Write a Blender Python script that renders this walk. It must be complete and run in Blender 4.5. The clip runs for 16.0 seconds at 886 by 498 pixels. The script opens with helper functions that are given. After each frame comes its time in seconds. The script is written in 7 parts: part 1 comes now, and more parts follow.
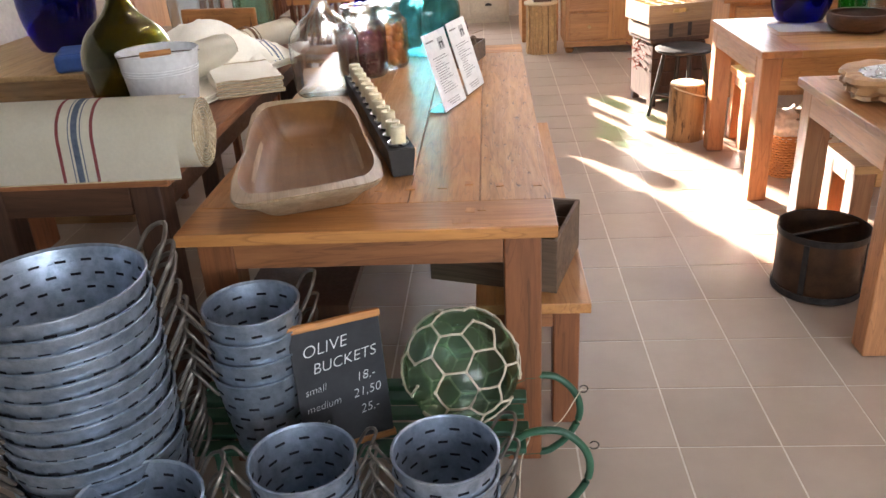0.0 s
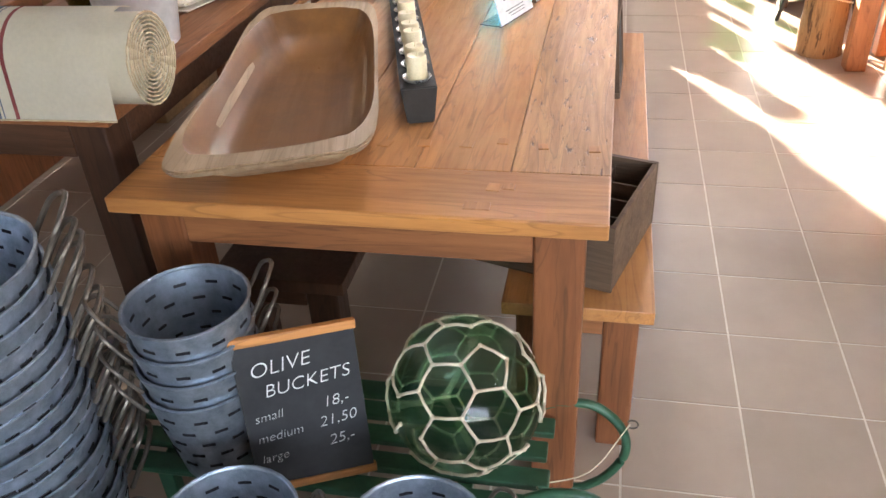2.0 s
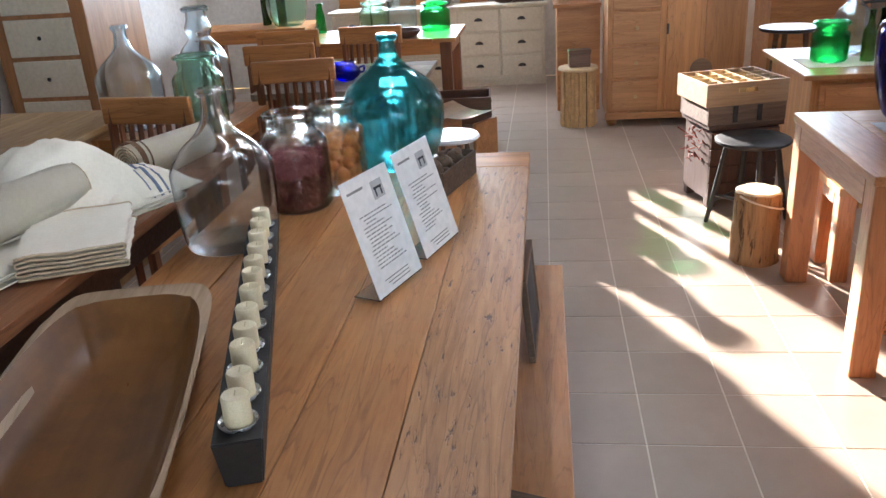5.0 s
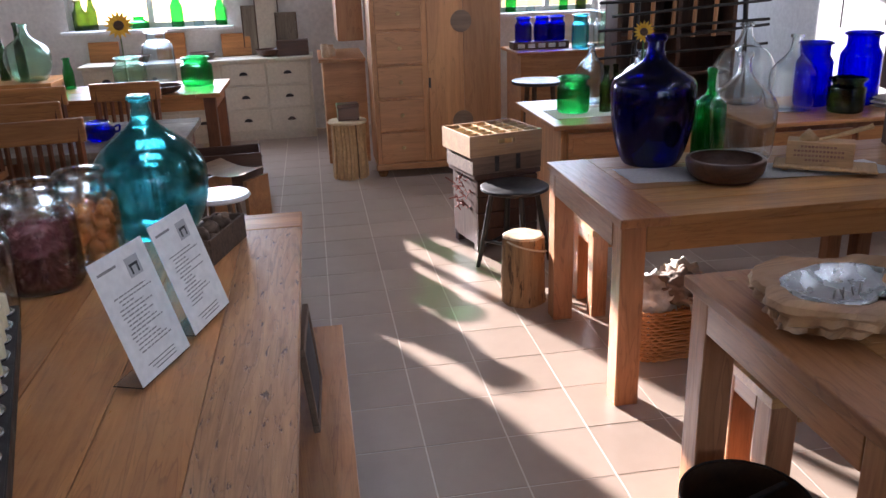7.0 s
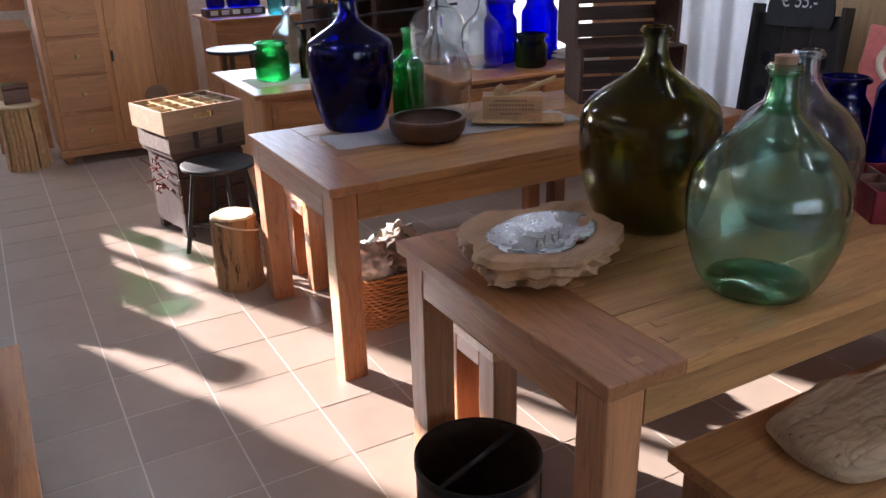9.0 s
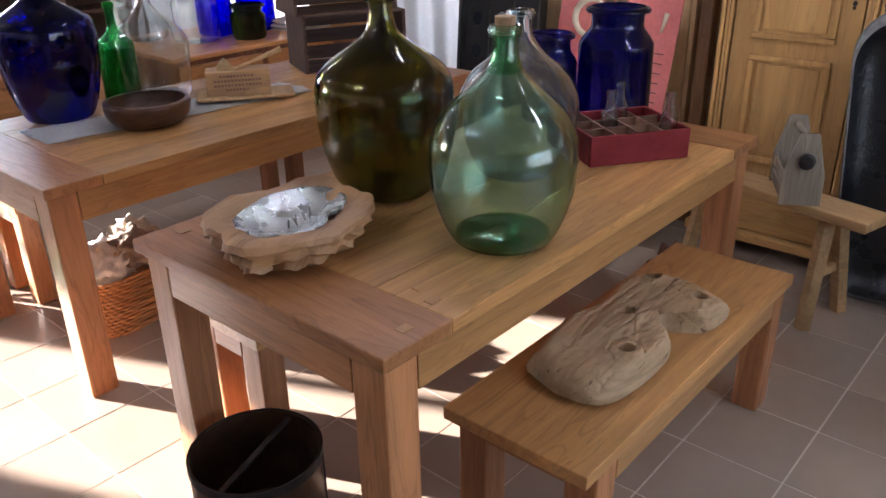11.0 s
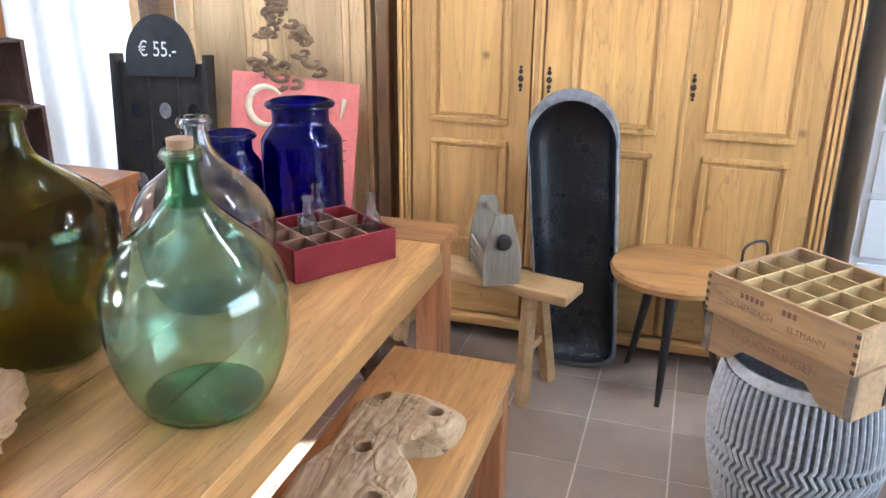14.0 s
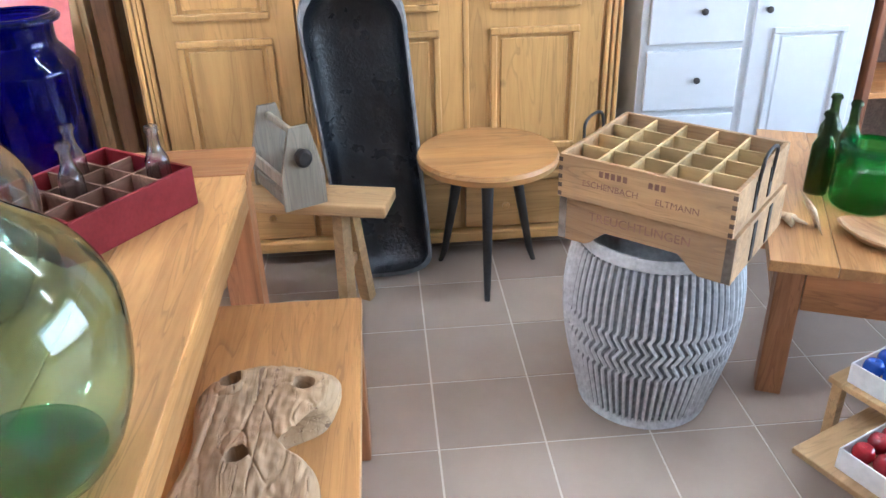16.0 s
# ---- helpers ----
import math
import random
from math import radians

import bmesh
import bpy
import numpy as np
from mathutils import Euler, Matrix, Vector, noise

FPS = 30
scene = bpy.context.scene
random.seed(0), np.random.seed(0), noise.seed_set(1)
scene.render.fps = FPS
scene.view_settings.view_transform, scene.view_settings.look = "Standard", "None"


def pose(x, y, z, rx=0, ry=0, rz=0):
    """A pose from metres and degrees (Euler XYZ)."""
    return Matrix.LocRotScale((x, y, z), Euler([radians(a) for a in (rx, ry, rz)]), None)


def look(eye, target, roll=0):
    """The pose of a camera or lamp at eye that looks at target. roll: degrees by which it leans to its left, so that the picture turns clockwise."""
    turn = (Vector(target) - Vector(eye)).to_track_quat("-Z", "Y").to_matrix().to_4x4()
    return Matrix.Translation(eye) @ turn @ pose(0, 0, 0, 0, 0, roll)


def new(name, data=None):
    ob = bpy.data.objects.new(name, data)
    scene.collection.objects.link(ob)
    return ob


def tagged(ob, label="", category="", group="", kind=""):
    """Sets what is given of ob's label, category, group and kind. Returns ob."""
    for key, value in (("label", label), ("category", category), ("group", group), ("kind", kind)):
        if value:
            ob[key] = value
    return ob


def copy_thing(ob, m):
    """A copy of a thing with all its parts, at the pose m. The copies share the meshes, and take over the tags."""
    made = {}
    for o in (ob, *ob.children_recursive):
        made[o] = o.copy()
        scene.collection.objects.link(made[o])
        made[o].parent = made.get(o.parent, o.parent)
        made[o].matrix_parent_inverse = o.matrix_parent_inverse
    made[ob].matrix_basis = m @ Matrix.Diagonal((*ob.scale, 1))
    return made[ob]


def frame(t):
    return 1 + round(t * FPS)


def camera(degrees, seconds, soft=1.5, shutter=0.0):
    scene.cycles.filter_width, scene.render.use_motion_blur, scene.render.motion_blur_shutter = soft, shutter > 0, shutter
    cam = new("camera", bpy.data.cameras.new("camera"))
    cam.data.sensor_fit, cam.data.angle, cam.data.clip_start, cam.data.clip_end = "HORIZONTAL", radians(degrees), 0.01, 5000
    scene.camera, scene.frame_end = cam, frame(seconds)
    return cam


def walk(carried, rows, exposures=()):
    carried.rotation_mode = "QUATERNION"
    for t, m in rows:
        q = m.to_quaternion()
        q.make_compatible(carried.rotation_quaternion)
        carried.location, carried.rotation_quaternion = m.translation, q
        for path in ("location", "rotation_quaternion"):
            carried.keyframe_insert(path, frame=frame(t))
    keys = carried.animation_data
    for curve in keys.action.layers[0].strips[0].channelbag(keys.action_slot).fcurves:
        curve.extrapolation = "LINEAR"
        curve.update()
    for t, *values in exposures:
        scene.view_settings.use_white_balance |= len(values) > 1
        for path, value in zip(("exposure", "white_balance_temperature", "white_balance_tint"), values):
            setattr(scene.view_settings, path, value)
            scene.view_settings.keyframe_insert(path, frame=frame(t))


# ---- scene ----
cam = camera(58.0, 16.0)
PATH = [
    (0, (-0.054, -0.319, 1.596), (-0.187, 1.49, 0.753), -3.3),
    (0.5, (-0.046, -0.163, 1.586), (-0.171, 1.613, 0.675), -3.6),
    (1, (0.018, -0.008, 1.57), (-0.196, 1.721, 0.589), -3.6),
    (1.5, (0.08, 0.142, 1.553), (-0.266, 1.816, 0.516), -3.7),
    (2, (0.084, 0.311, 1.541), (-0.292, 1.943, 0.448), -3.6),
    (2.5, (0.074, 0.488, 1.548), (-0.306, 2.108, 0.438), -4.2),
    (3, (0.109, 0.636, 1.549), (-0.311, 2.262, 0.464), -4.6),
    (3.5, (0.163, 0.756, 1.56), (-0.299, 2.416, 0.545), -4.2),
    (4, (0.179, 0.824, 1.574), (-0.261, 2.539, 0.643), -3.6),
    (4.5, (0.17, 0.89, 1.591), (-0.206, 2.67, 0.76), -4.1),
    (4.7, (0.168, 0.914, 1.6), (-0.163, 2.719, 0.806), -4.0),
    (6.8, (0.198, 0.991, 1.638), (0.411, 2.863, 0.967), -2.4),
    (7, (0.196, 0.995, 1.636), (0.477, 2.86, 0.971), -2.0),
    (7.5, (0.206, 1.035, 1.63), (0.668, 2.862, 0.961), -1.9),
    (8, (0.22, 1.055, 1.621), (0.862, 2.818, 0.929), -2.0),
    (8.5, (0.259, 1.085, 1.607), (1.047, 2.777, 0.888), -1.8),
    (9, (0.309, 1.131, 1.59), (1.207, 2.752, 0.837), -1.4),
    (9.5, (0.353, 1.141, 1.582), (1.379, 2.663, 0.789), -0.1),
    (10, (0.368, 1.152, 1.581), (1.504, 2.581, 0.762), 0.3),
    (10.2, (0.358, 1.163, 1.58), (1.553, 2.538, 0.754), 0.0),
    (12.3, (0.303, 1.233, 1.61), (1.838, 2.231, 0.804), -0.8),
    (12.5, (0.345, 1.255, 1.604), (1.906, 2.22, 0.807), -0.5),
    (13, (0.449, 1.282, 1.599), (2.067, 2.187, 0.848), 0.3),
    (13.5, (0.527, 1.305, 1.611), (2.234, 2.08, 0.912), 0.9),
    (14, (0.575, 1.395, 1.63), (2.367, 1.955, 0.938), 0.5),
    (14.5, (0.624, 1.505, 1.627), (2.454, 1.859, 0.903), -0.6),
    (15, (0.692, 1.589, 1.607), (2.512, 1.765, 0.799), -0.7),
    (15.5, (0.802, 1.661, 1.585), (2.597, 1.705, 0.705), -1.5),
    (16, (0.899, 1.741, 1.56), (2.658, 1.615, 0.617), -1.6),
]
walk(cam, [(t, look(eye, target, roll)) for t, eye, target, roll in PATH], [(0, 4.0, 6700, 20), (2.2, 4.4, 6600, 18), (4.5, 3.68, 6000, 14), (7, 2.66, 5650, 22), (10, 2.95, 5850, 22), (12.5, 4.05, 6050, 15), (13, 4.25, 5900, 14), (15.5, 4.7, 5400, 10), (16, 4.65, 5400, 11)])

# ---- world, sun, large lights ----
SUN_EL, SUN_DIR = 14.5, Vector((0.418, -0.908, 0))
world = bpy.data.worlds.new("world")
scene.world = world
world.use_nodes = True
wn = world.node_tree.nodes
sky = wn.new("ShaderNodeTexSky")
sky.sky_type, sky.sun_disc = "NISHITA", False
sky.sun_elevation, sky.sun_rotation = radians(SUN_EL), math.atan2(-SUN_DIR.x, -SUN_DIR.y)
wn["Background"].inputs["Strength"].default_value = 0.06
TUBE_POWER = 6.8
world.node_tree.links.new(sky.outputs[0], wn["Background"].inputs["Color"])


def lamp(name, kind, m, energy, colour, size=(1, 1), angle=0.5):
    data = bpy.data.lights.new(name, kind)
    data.energy, data.color = energy, colour
    if kind == "AREA":
        data.shape, data.size, data.size_y = "RECTANGLE", *size
    else:
        data.angle = radians(angle)
    ob = new(name, data)
    ob.matrix_world = m
    return ob


sun_from = Vector((-SUN_DIR.x, -SUN_DIR.y, math.tan(radians(SUN_EL)))).normalized()
lamp("sun", "SUN", look(sun_from * 20, (0, 0, 0)), 5.0, (1.0, 0.90, 0.76))
lamp("shop_window_daylight", "AREA", look((1.95, -2.75, 1.45), (1.95, 2, 1.0)), 9.0, (0.82, 0.91, 1.0), (3.6, 1.8))
lamp("east_window_daylight", "AREA", look((4.47, 4.165, 1.5), (3.4, 4.165, 1.4)), 2.0, (0.90, 0.95, 1.0), (0.33, 1.45))
lamp("rear_window_daylight", "AREA", look((-1.43, 9.84, 1.65), (-1.4, 5, 1.0)), 12, (0.85, 0.93, 1.0), (1.5, 0.9))
lamp("rear_window_daylight", "AREA", look((2.8, 9.84, 1.65), (2.8, 5, 1.0)), 8, (0.85, 0.93, 1.0), (1.0, 0.9))


# ---- materials ----
def node_material(name, rough=0.6, metal=0.0):
    m = bpy.data.materials.new(name)
    m.use_nodes = True
    b = m.node_tree.nodes["Principled BSDF"]
    b.inputs["Roughness"].default_value, b.inputs["Metallic"].default_value = rough, metal
    return m, m.node_tree, b


def add(tree, kind, **values):
    n = tree.nodes.new(kind)
    for k, v in values.items():
        n.inputs[k.replace("_", " ")].default_value = v
    return n


def ramp(tree, source, *stops):
    n = tree.nodes.new("ShaderNodeValToRGB")
    while len(n.color_ramp.elements) < len(stops):
        n.color_ramp.elements.new(0.5)
    for e, (p, c) in zip(n.color_ramp.elements, stops):
        e.position, e.color = p, (*c, 1)
    tree.links.new(source, n.inputs[0])
    return n.outputs[0]


def coords(tree, scale=(1, 1, 1), spread=3.0):
    """Object coordinates, shifted by chance for each object so that no two pieces share their grain."""
    tc, oi = tree.nodes.new("ShaderNodeTexCoord"), tree.nodes.new("ShaderNodeObjectInfo")
    mul = add(tree, "ShaderNodeMath")
    mul.operation = "MULTIPLY"
    mul.inputs[1].default_value = spread * 7
    tree.links.new(oi.outputs["Random"], mul.inputs[0])
    shift = add(tree, "ShaderNodeVectorMath")
    tree.links.new(tc.outputs["Object"], shift.inputs[0])
    tree.links.new(mul.outputs[0], shift.inputs[1])
    mp = add(tree, "ShaderNodeMapping", Scale=scale)
    tree.links.new(shift.outputs[0], mp.inputs[0])
    return mp.outputs[0], oi.outputs["Random"]


def mix(tree, a, b, fac, blend="MIX"):
    n = tree.nodes.new("ShaderNodeMix")
    n.data_type, n.blend_type = "RGBA", blend
    for slot, v in ((0, fac), (6, a), (7, b)):
        if hasattr(v, "is_linked") or hasattr(v, "links"):
            tree.links.new(v, n.inputs[slot])
        else:
            n.inputs[slot].default_value = v if slot == 0 else (*v, 1)
    return n.outputs[2]


def bumped(tree, b, height, strength=0.3, distance=0.002):
    n = add(tree, "ShaderNodeBump", Strength=strength, Distance=distance)
    tree.links.new(height, n.inputs["Height"])
    tree.links.new(n.outputs[0], b.inputs["Normal"])


def wood(name, light, dark, axis="y", rough=0.45, grain=1.0, bump=0.25, worn=None, lines=0.5, knots=0.0):
    """Grain along one axis, broad figure, and a change of tone from piece to piece."""
    m, t, b = node_material(name, rough)
    k = {"x": (1.2, 14, 14), "y": (14, 1.2, 14), "z": (14, 14, 1.2)}[axis]
    v, rnd = coords(t, tuple(grain * c for c in k))
    fine = add(t, "ShaderNodeTexNoise", Scale=5.0, Detail=8.0, Roughness=0.65, Distortion=0.4)
    broad = add(t, "ShaderNodeTexNoise", Scale=0.8, Detail=3.0, Distortion=1.2)
    for n in (fine, broad):
        t.links.new(v, n.inputs["Vector"])
    mid = tuple((p + q) / 2 for p, q in zip(light, dark))
    c1 = ramp(t, fine.outputs[0], (0.3, dark), (0.5, mid), (0.72, light))
    c2 = ramp(t, broad.outputs[0], (0.3, tuple(c * 0.72 for c in mid)), (0.7, tuple(min(1, c * 1.25) for c in light)))
    col = mix(t, c1, c2, 0.45)
    tone = ramp(t, rnd, (0.0, (0.8, 0.78, 0.76)), (1.0, (1.12, 1.1, 1.05)))
    col = mix(t, col, tone, 1.0, "MULTIPLY")
    figure = ramp(t, broad.outputs[0], (0.462, (0, 0, 0)), (0.486, (lines,) * 3), (0.492, (0, 0, 0)), (0.545, (0, 0, 0)), (0.558, (lines * 0.8,) * 3), (0.564, (0, 0, 0)))
    col = mix(t, col, tuple(c * 0.6 for c in dark), figure)
    if knots:
        v3, _ = coords(t, (1, 1, 1))
        cell = add(t, "ShaderNodeTexVoronoi", Scale=knots)
        t.links.new(v3, cell.inputs["Vector"])
        col = mix(t, col, tuple(c * 0.45 for c in dark), ramp(t, cell.outputs["Distance"], (0.03, (0.85, 0.85, 0.85)), (0.06, (0.5, 0.5, 0.5)), (0.10, (0, 0, 0))))
    if worn:
        v2, _ = coords(t, (2.2, 2.2, 2.2))
        patch = add(t, "ShaderNodeTexNoise", Scale=2.0, Detail=6.0, Roughness=0.7)
        t.links.new(v2, patch.inputs["Vector"])
        col = mix(t, col, worn, ramp(t, patch.outputs[0], (0.45, (0, 0, 0)), (0.75, (0.8, 0.8, 0.8))))
    t.links.new(col, b.inputs["Base Color"])
    t.links.new(ramp(t, fine.outputs[0], (0.2, (rough + 0.15,) * 3), (0.8, (max(0.15, rough - 0.1),) * 3)), b.inputs["Roughness"])
    bumped(t, b, fine.outputs[0], bump)
    return m


def mottled(name, a, b_, scale=6.0, rough=0.7, metal=0.0, bump=0.2, detail=6.0, spread=3.0, distance=0.002, grit=0.05):
    m, t, b = node_material(name, rough, metal)
    v, rnd = coords(t, (1, 1, 1), spread)
    big = add(t, "ShaderNodeTexNoise", Scale=scale, Detail=detail, Roughness=0.6)
    small = add(t, "ShaderNodeTexNoise", Scale=scale * 14, Detail=3.0)
    for n in (big, small):
        t.links.new(v, n.inputs["Vector"])
    col = ramp(t, big.outputs[0], (0.32, a), (0.68, b_))
    col = mix(t, col, ramp(t, small.outputs[0], (0.3, (1 - 2 * grit,) * 3), (0.7, (1 + grit,) * 3)), 1.0, "MULTIPLY")
    t.links.new(col, b.inputs["Base Color"])
    t.links.new(ramp(t, big.outputs[0], (0.3, (min(1, rough + 0.1),) * 3), (0.7, (max(0.05, rough - 0.1),) * 3)), b.inputs["Roughness"])
    bumped(t, b, small.outputs[0], bump, distance)
    return m


def glass(name, colour, bend=0.25, ripple=0.05):
    """Old blown glass: most light goes straight through its tinted wall, some bends, and its skin mirrors by the Fresnel law."""
    m, t, b = node_material(name, 0.0)
    out = t.nodes["Material Output"]
    b.inputs["Transmission Weight"].default_value = 1.0
    b.inputs["IOR"].default_value = 1.45
    b.inputs["Base Color"].default_value = (*colour, 1)
    v, _ = coords(t)
    n = add(t, "ShaderNodeTexNoise", Scale=9.0, Detail=2.0)
    t.links.new(v, n.inputs["Vector"])
    bump = add(t, "ShaderNodeBump", Strength=ripple, Distance=0.02)
    t.links.new(n.outputs[0], bump.inputs["Height"])
    thin, clear, gloss, rim, mx = (t.nodes.new(k) for k in ("ShaderNodeMixShader", "ShaderNodeBsdfTransparent", "ShaderNodeBsdfGlossy", "ShaderNodeLayerWeight", "ShaderNodeMixShader"))
    clear.inputs[0].default_value = (*colour, 1)
    gloss.inputs["Roughness"].default_value = 0.01
    power, share = t.nodes.new("ShaderNodeMath"), t.nodes.new("ShaderNodeMath")
    power.operation, share.operation = "POWER", "MULTIPLY_ADD"
    power.inputs[1].default_value, share.inputs[1].default_value, share.inputs[2].default_value = 4.5, 0.42, 0.03
    t.links.new(rim.outputs["Facing"], power.inputs[0])
    t.links.new(power.outputs[0], share.inputs[0])
    for node in (b, gloss, rim):
        t.links.new(bump.outputs[0], node.inputs["Normal"])
    t.links.new(share.outputs[0], thin.inputs[0])
    t.links.new(clear.outputs[0], thin.inputs[1])
    t.links.new(gloss.outputs[0], thin.inputs[2])
    mx.inputs[0].default_value = bend
    t.links.new(thin.outputs[0], mx.inputs[1])
    t.links.new(b.outputs[0], mx.inputs[2])
    t.links.new(mx.outputs[0], out.inputs[0])
    return m


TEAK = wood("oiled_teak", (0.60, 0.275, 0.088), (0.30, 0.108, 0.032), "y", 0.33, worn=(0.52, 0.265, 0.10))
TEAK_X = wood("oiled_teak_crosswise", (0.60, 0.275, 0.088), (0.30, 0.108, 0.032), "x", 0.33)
# Legs and aprons: the same teak, darkened for the shade under the tables.
TEAK_Z = wood("shade_darkened_teak_upright", (0.25, 0.088, 0.032), (0.10, 0.034, 0.013), "z", 0.45)
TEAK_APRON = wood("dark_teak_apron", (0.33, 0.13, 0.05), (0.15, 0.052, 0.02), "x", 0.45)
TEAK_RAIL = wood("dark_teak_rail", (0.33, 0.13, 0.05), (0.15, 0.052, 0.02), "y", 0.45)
WEATHERED = wood("weathered_grey_board", (0.55, 0.29, 0.12), (0.26, 0.115, 0.047), "y", 0.40, 1.0, 0.6)


def pitted(m, colour, scale=(30, 6, 30), low=0.37, deep=0.004):
    """Worn pits and splits along the grain, darker and sunk."""
    t, b = m.node_tree, m.node_tree.nodes["Principled BSDF"]
    v, _ = coords(t, scale)
    n = add(t, "ShaderNodeTexNoise", Scale=1.4, Detail=5.0, Roughness=0.65, Distortion=0.3)
    t.links.new(v, n.inputs["Vector"])
    hole = ramp(t, n.outputs[0], (low, (1, 1, 1)), (low + 0.05, (0, 0, 0)))
    t.links.new(mix(t, b.inputs["Base Color"].links[0].from_socket, colour, hole), b.inputs["Base Color"])
    rise = ramp(t, n.outputs[0], (low, (0, 0, 0)), (low + 0.08, (1, 1, 1)))
    old = b.inputs["Normal"].links[0].from_node
    bump = add(t, "ShaderNodeBump", Strength=0.8, Distance=deep)
    t.links.new(rise, bump.inputs["Height"])
    t.links.new(old.outputs[0], bump.inputs["Normal"])
    t.links.new(bump.outputs[0], b.inputs["Normal"])


pitted(WEATHERED, (0.13, 0.062, 0.032), (55, 11, 55), 0.335, 0.0025)
DARK_TEAK = wood("very_dark_teak", (0.085, 0.036, 0.018), (0.03, 0.012, 0.007), "z", 0.5)
DARK_RAIL = wood("very_dark_rail", (0.12, 0.05, 0.024), (0.045, 0.018, 0.009), "x", 0.5)
OAK = wood("light_brown_table", (0.52, 0.275, 0.098), (0.32, 0.145, 0.048), "x", 0.35)
OAK_Y = wood("light_brown_table_ends", (0.43, 0.19, 0.068), (0.24, 0.09, 0.032), "y", 0.38)
OAK_Z = wood("light_brown_table_legs", (0.48, 0.21, 0.085), (0.25, 0.098, 0.036), "z", 0.45)
PINE_Z = wood("waxed_pine_upright", (0.58, 0.345, 0.125), (0.42, 0.22, 0.072), "z", 0.4, 0.8, 0.12, knots=4.5)
PINE_Y = wood("waxed_pine_level", (0.56, 0.34, 0.125), (0.41, 0.215, 0.07), "y", 0.4, 0.8, 0.12, knots=4.5)
PINE_X = wood("orange_pine_level", (0.52, 0.26, 0.10), (0.34, 0.14, 0.05), "x", 0.4, 0.8, 0.12)
TILE, tile_tree, tile_shader = node_material("brown_floor_tile", 0.36)
tile_at, tile_chance = coords(tile_tree)
tile_cloud = add(tile_tree, "ShaderNodeTexNoise", Scale=5.0, Detail=5.0, Roughness=0.6)
tile_tree.links.new(tile_at, tile_cloud.inputs["Vector"])
tile_tone = ramp(tile_tree, tile_chance, (0.0, (0.93, 0.93, 0.93)), (1.0, (1.06, 1.06, 1.06)))
tile_tree.links.new(mix(tile_tree, ramp(tile_tree, tile_cloud.outputs[0], (0.25, (0.345, 0.268, 0.205)), (0.75, (0.40, 0.315, 0.245))), tile_tone, 1.0, "MULTIPLY"), tile_shader.inputs["Base Color"])
GROUT = mottled("pale_grout", (0.72, 0.66, 0.57), (0.60, 0.54, 0.46), 9.0, 0.9, 0, 0.3)
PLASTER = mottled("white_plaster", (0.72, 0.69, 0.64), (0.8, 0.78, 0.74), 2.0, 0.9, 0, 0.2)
# Dark colour for the unseen front wall and ceiling, to cut bounced light.
DIM_BOUNCE = mottled("bounce_dimming_grey_brown", (0.20, 0.18, 0.16), (0.26, 0.24, 0.21), 2.0, 0.9, 0, 0.2)
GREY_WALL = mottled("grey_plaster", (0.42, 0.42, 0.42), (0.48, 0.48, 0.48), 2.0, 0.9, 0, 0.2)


# ---- shaping ----
def box(bm, x0, y0, z0, x1, y1, z1, bevel=0.0, m=None):
    made = bmesh.ops.create_cube(bm, size=1.0, matrix=Matrix.Translation(((x0 + x1) / 2, (y0 + y1) / 2, (z0 + z1) / 2)) @ Matrix.Diagonal((abs(x1 - x0), abs(y1 - y0), abs(z1 - z0), 1)))
    vs = made["verts"]
    if bevel:
        es = {e for v in vs for e in v.link_edges}
        out = bmesh.ops.bevel(bm, geom=list(es), offset=bevel, segments=2, affect="EDGES", profile=0.5)
        vs = list({v for f in out["faces"] for v in f.verts} | {v for v in vs if v.is_valid})
    if m is not None:
        bmesh.ops.transform(bm, matrix=m, verts=vs)
    return vs


def solid(x0, y0, z0, x1, y1, z1, bevel=0.004, m=None):
    bm = bmesh.new()
    box(bm, x0, y0, z0, x1, y1, z1, bevel, m)
    return bm


def lathe(profile, steps=40, bm=None, centre=(0, 0, 0), closed=False):
    """Turns (radius, height) pairs round the z axis."""
    bm = bm or bmesh.new()
    rings = []
    for r, z in profile:
        if r < 1e-5:
            rings.append([bm.verts.new((centre[0], centre[1], centre[2] + z))])
        else:
            rings.append([bm.verts.new((centre[0] + r * math.cos(2 * math.pi * k / steps), centre[1] + r * math.sin(2 * math.pi * k / steps), centre[2] + z)) for k in range(steps)])
    pairs = list(zip(rings, rings[1:])) + ([(rings[-1], rings[0])] if closed else [])
    for a, b in pairs:
        for k in range(steps):
            j = (k + 1) % steps
            if len(a) == 1 and len(b) == 1:
                continue
            if len(a) == 1:
                bm.faces.new((a[0], b[j], b[k]))
            elif len(b) == 1:
                bm.faces.new((a[k], a[j], b[0]))
            else:
                bm.faces.new((a[k], a[j], b[j], b[k]))
    return bm


def smooth_line(points, n=6):
    """A rounded line through a few points (Catmull-Rom)."""
    p = [Vector(q) for q in points]
    p = [2 * p[0] - p[1], *p, 2 * p[-1] - p[-2]]
    out = []
    for a, b, c, d in zip(p, p[1:], p[2:], p[3:]):
        for k in range(n):
            t = k / n
            out.append(0.5 * (2 * b + (c - a) * t + (2 * a - 5 * b + 4 * c - d) * t * t + (3 * b - a - 3 * c + d) * t ** 3))
    return out + [p[-2]]


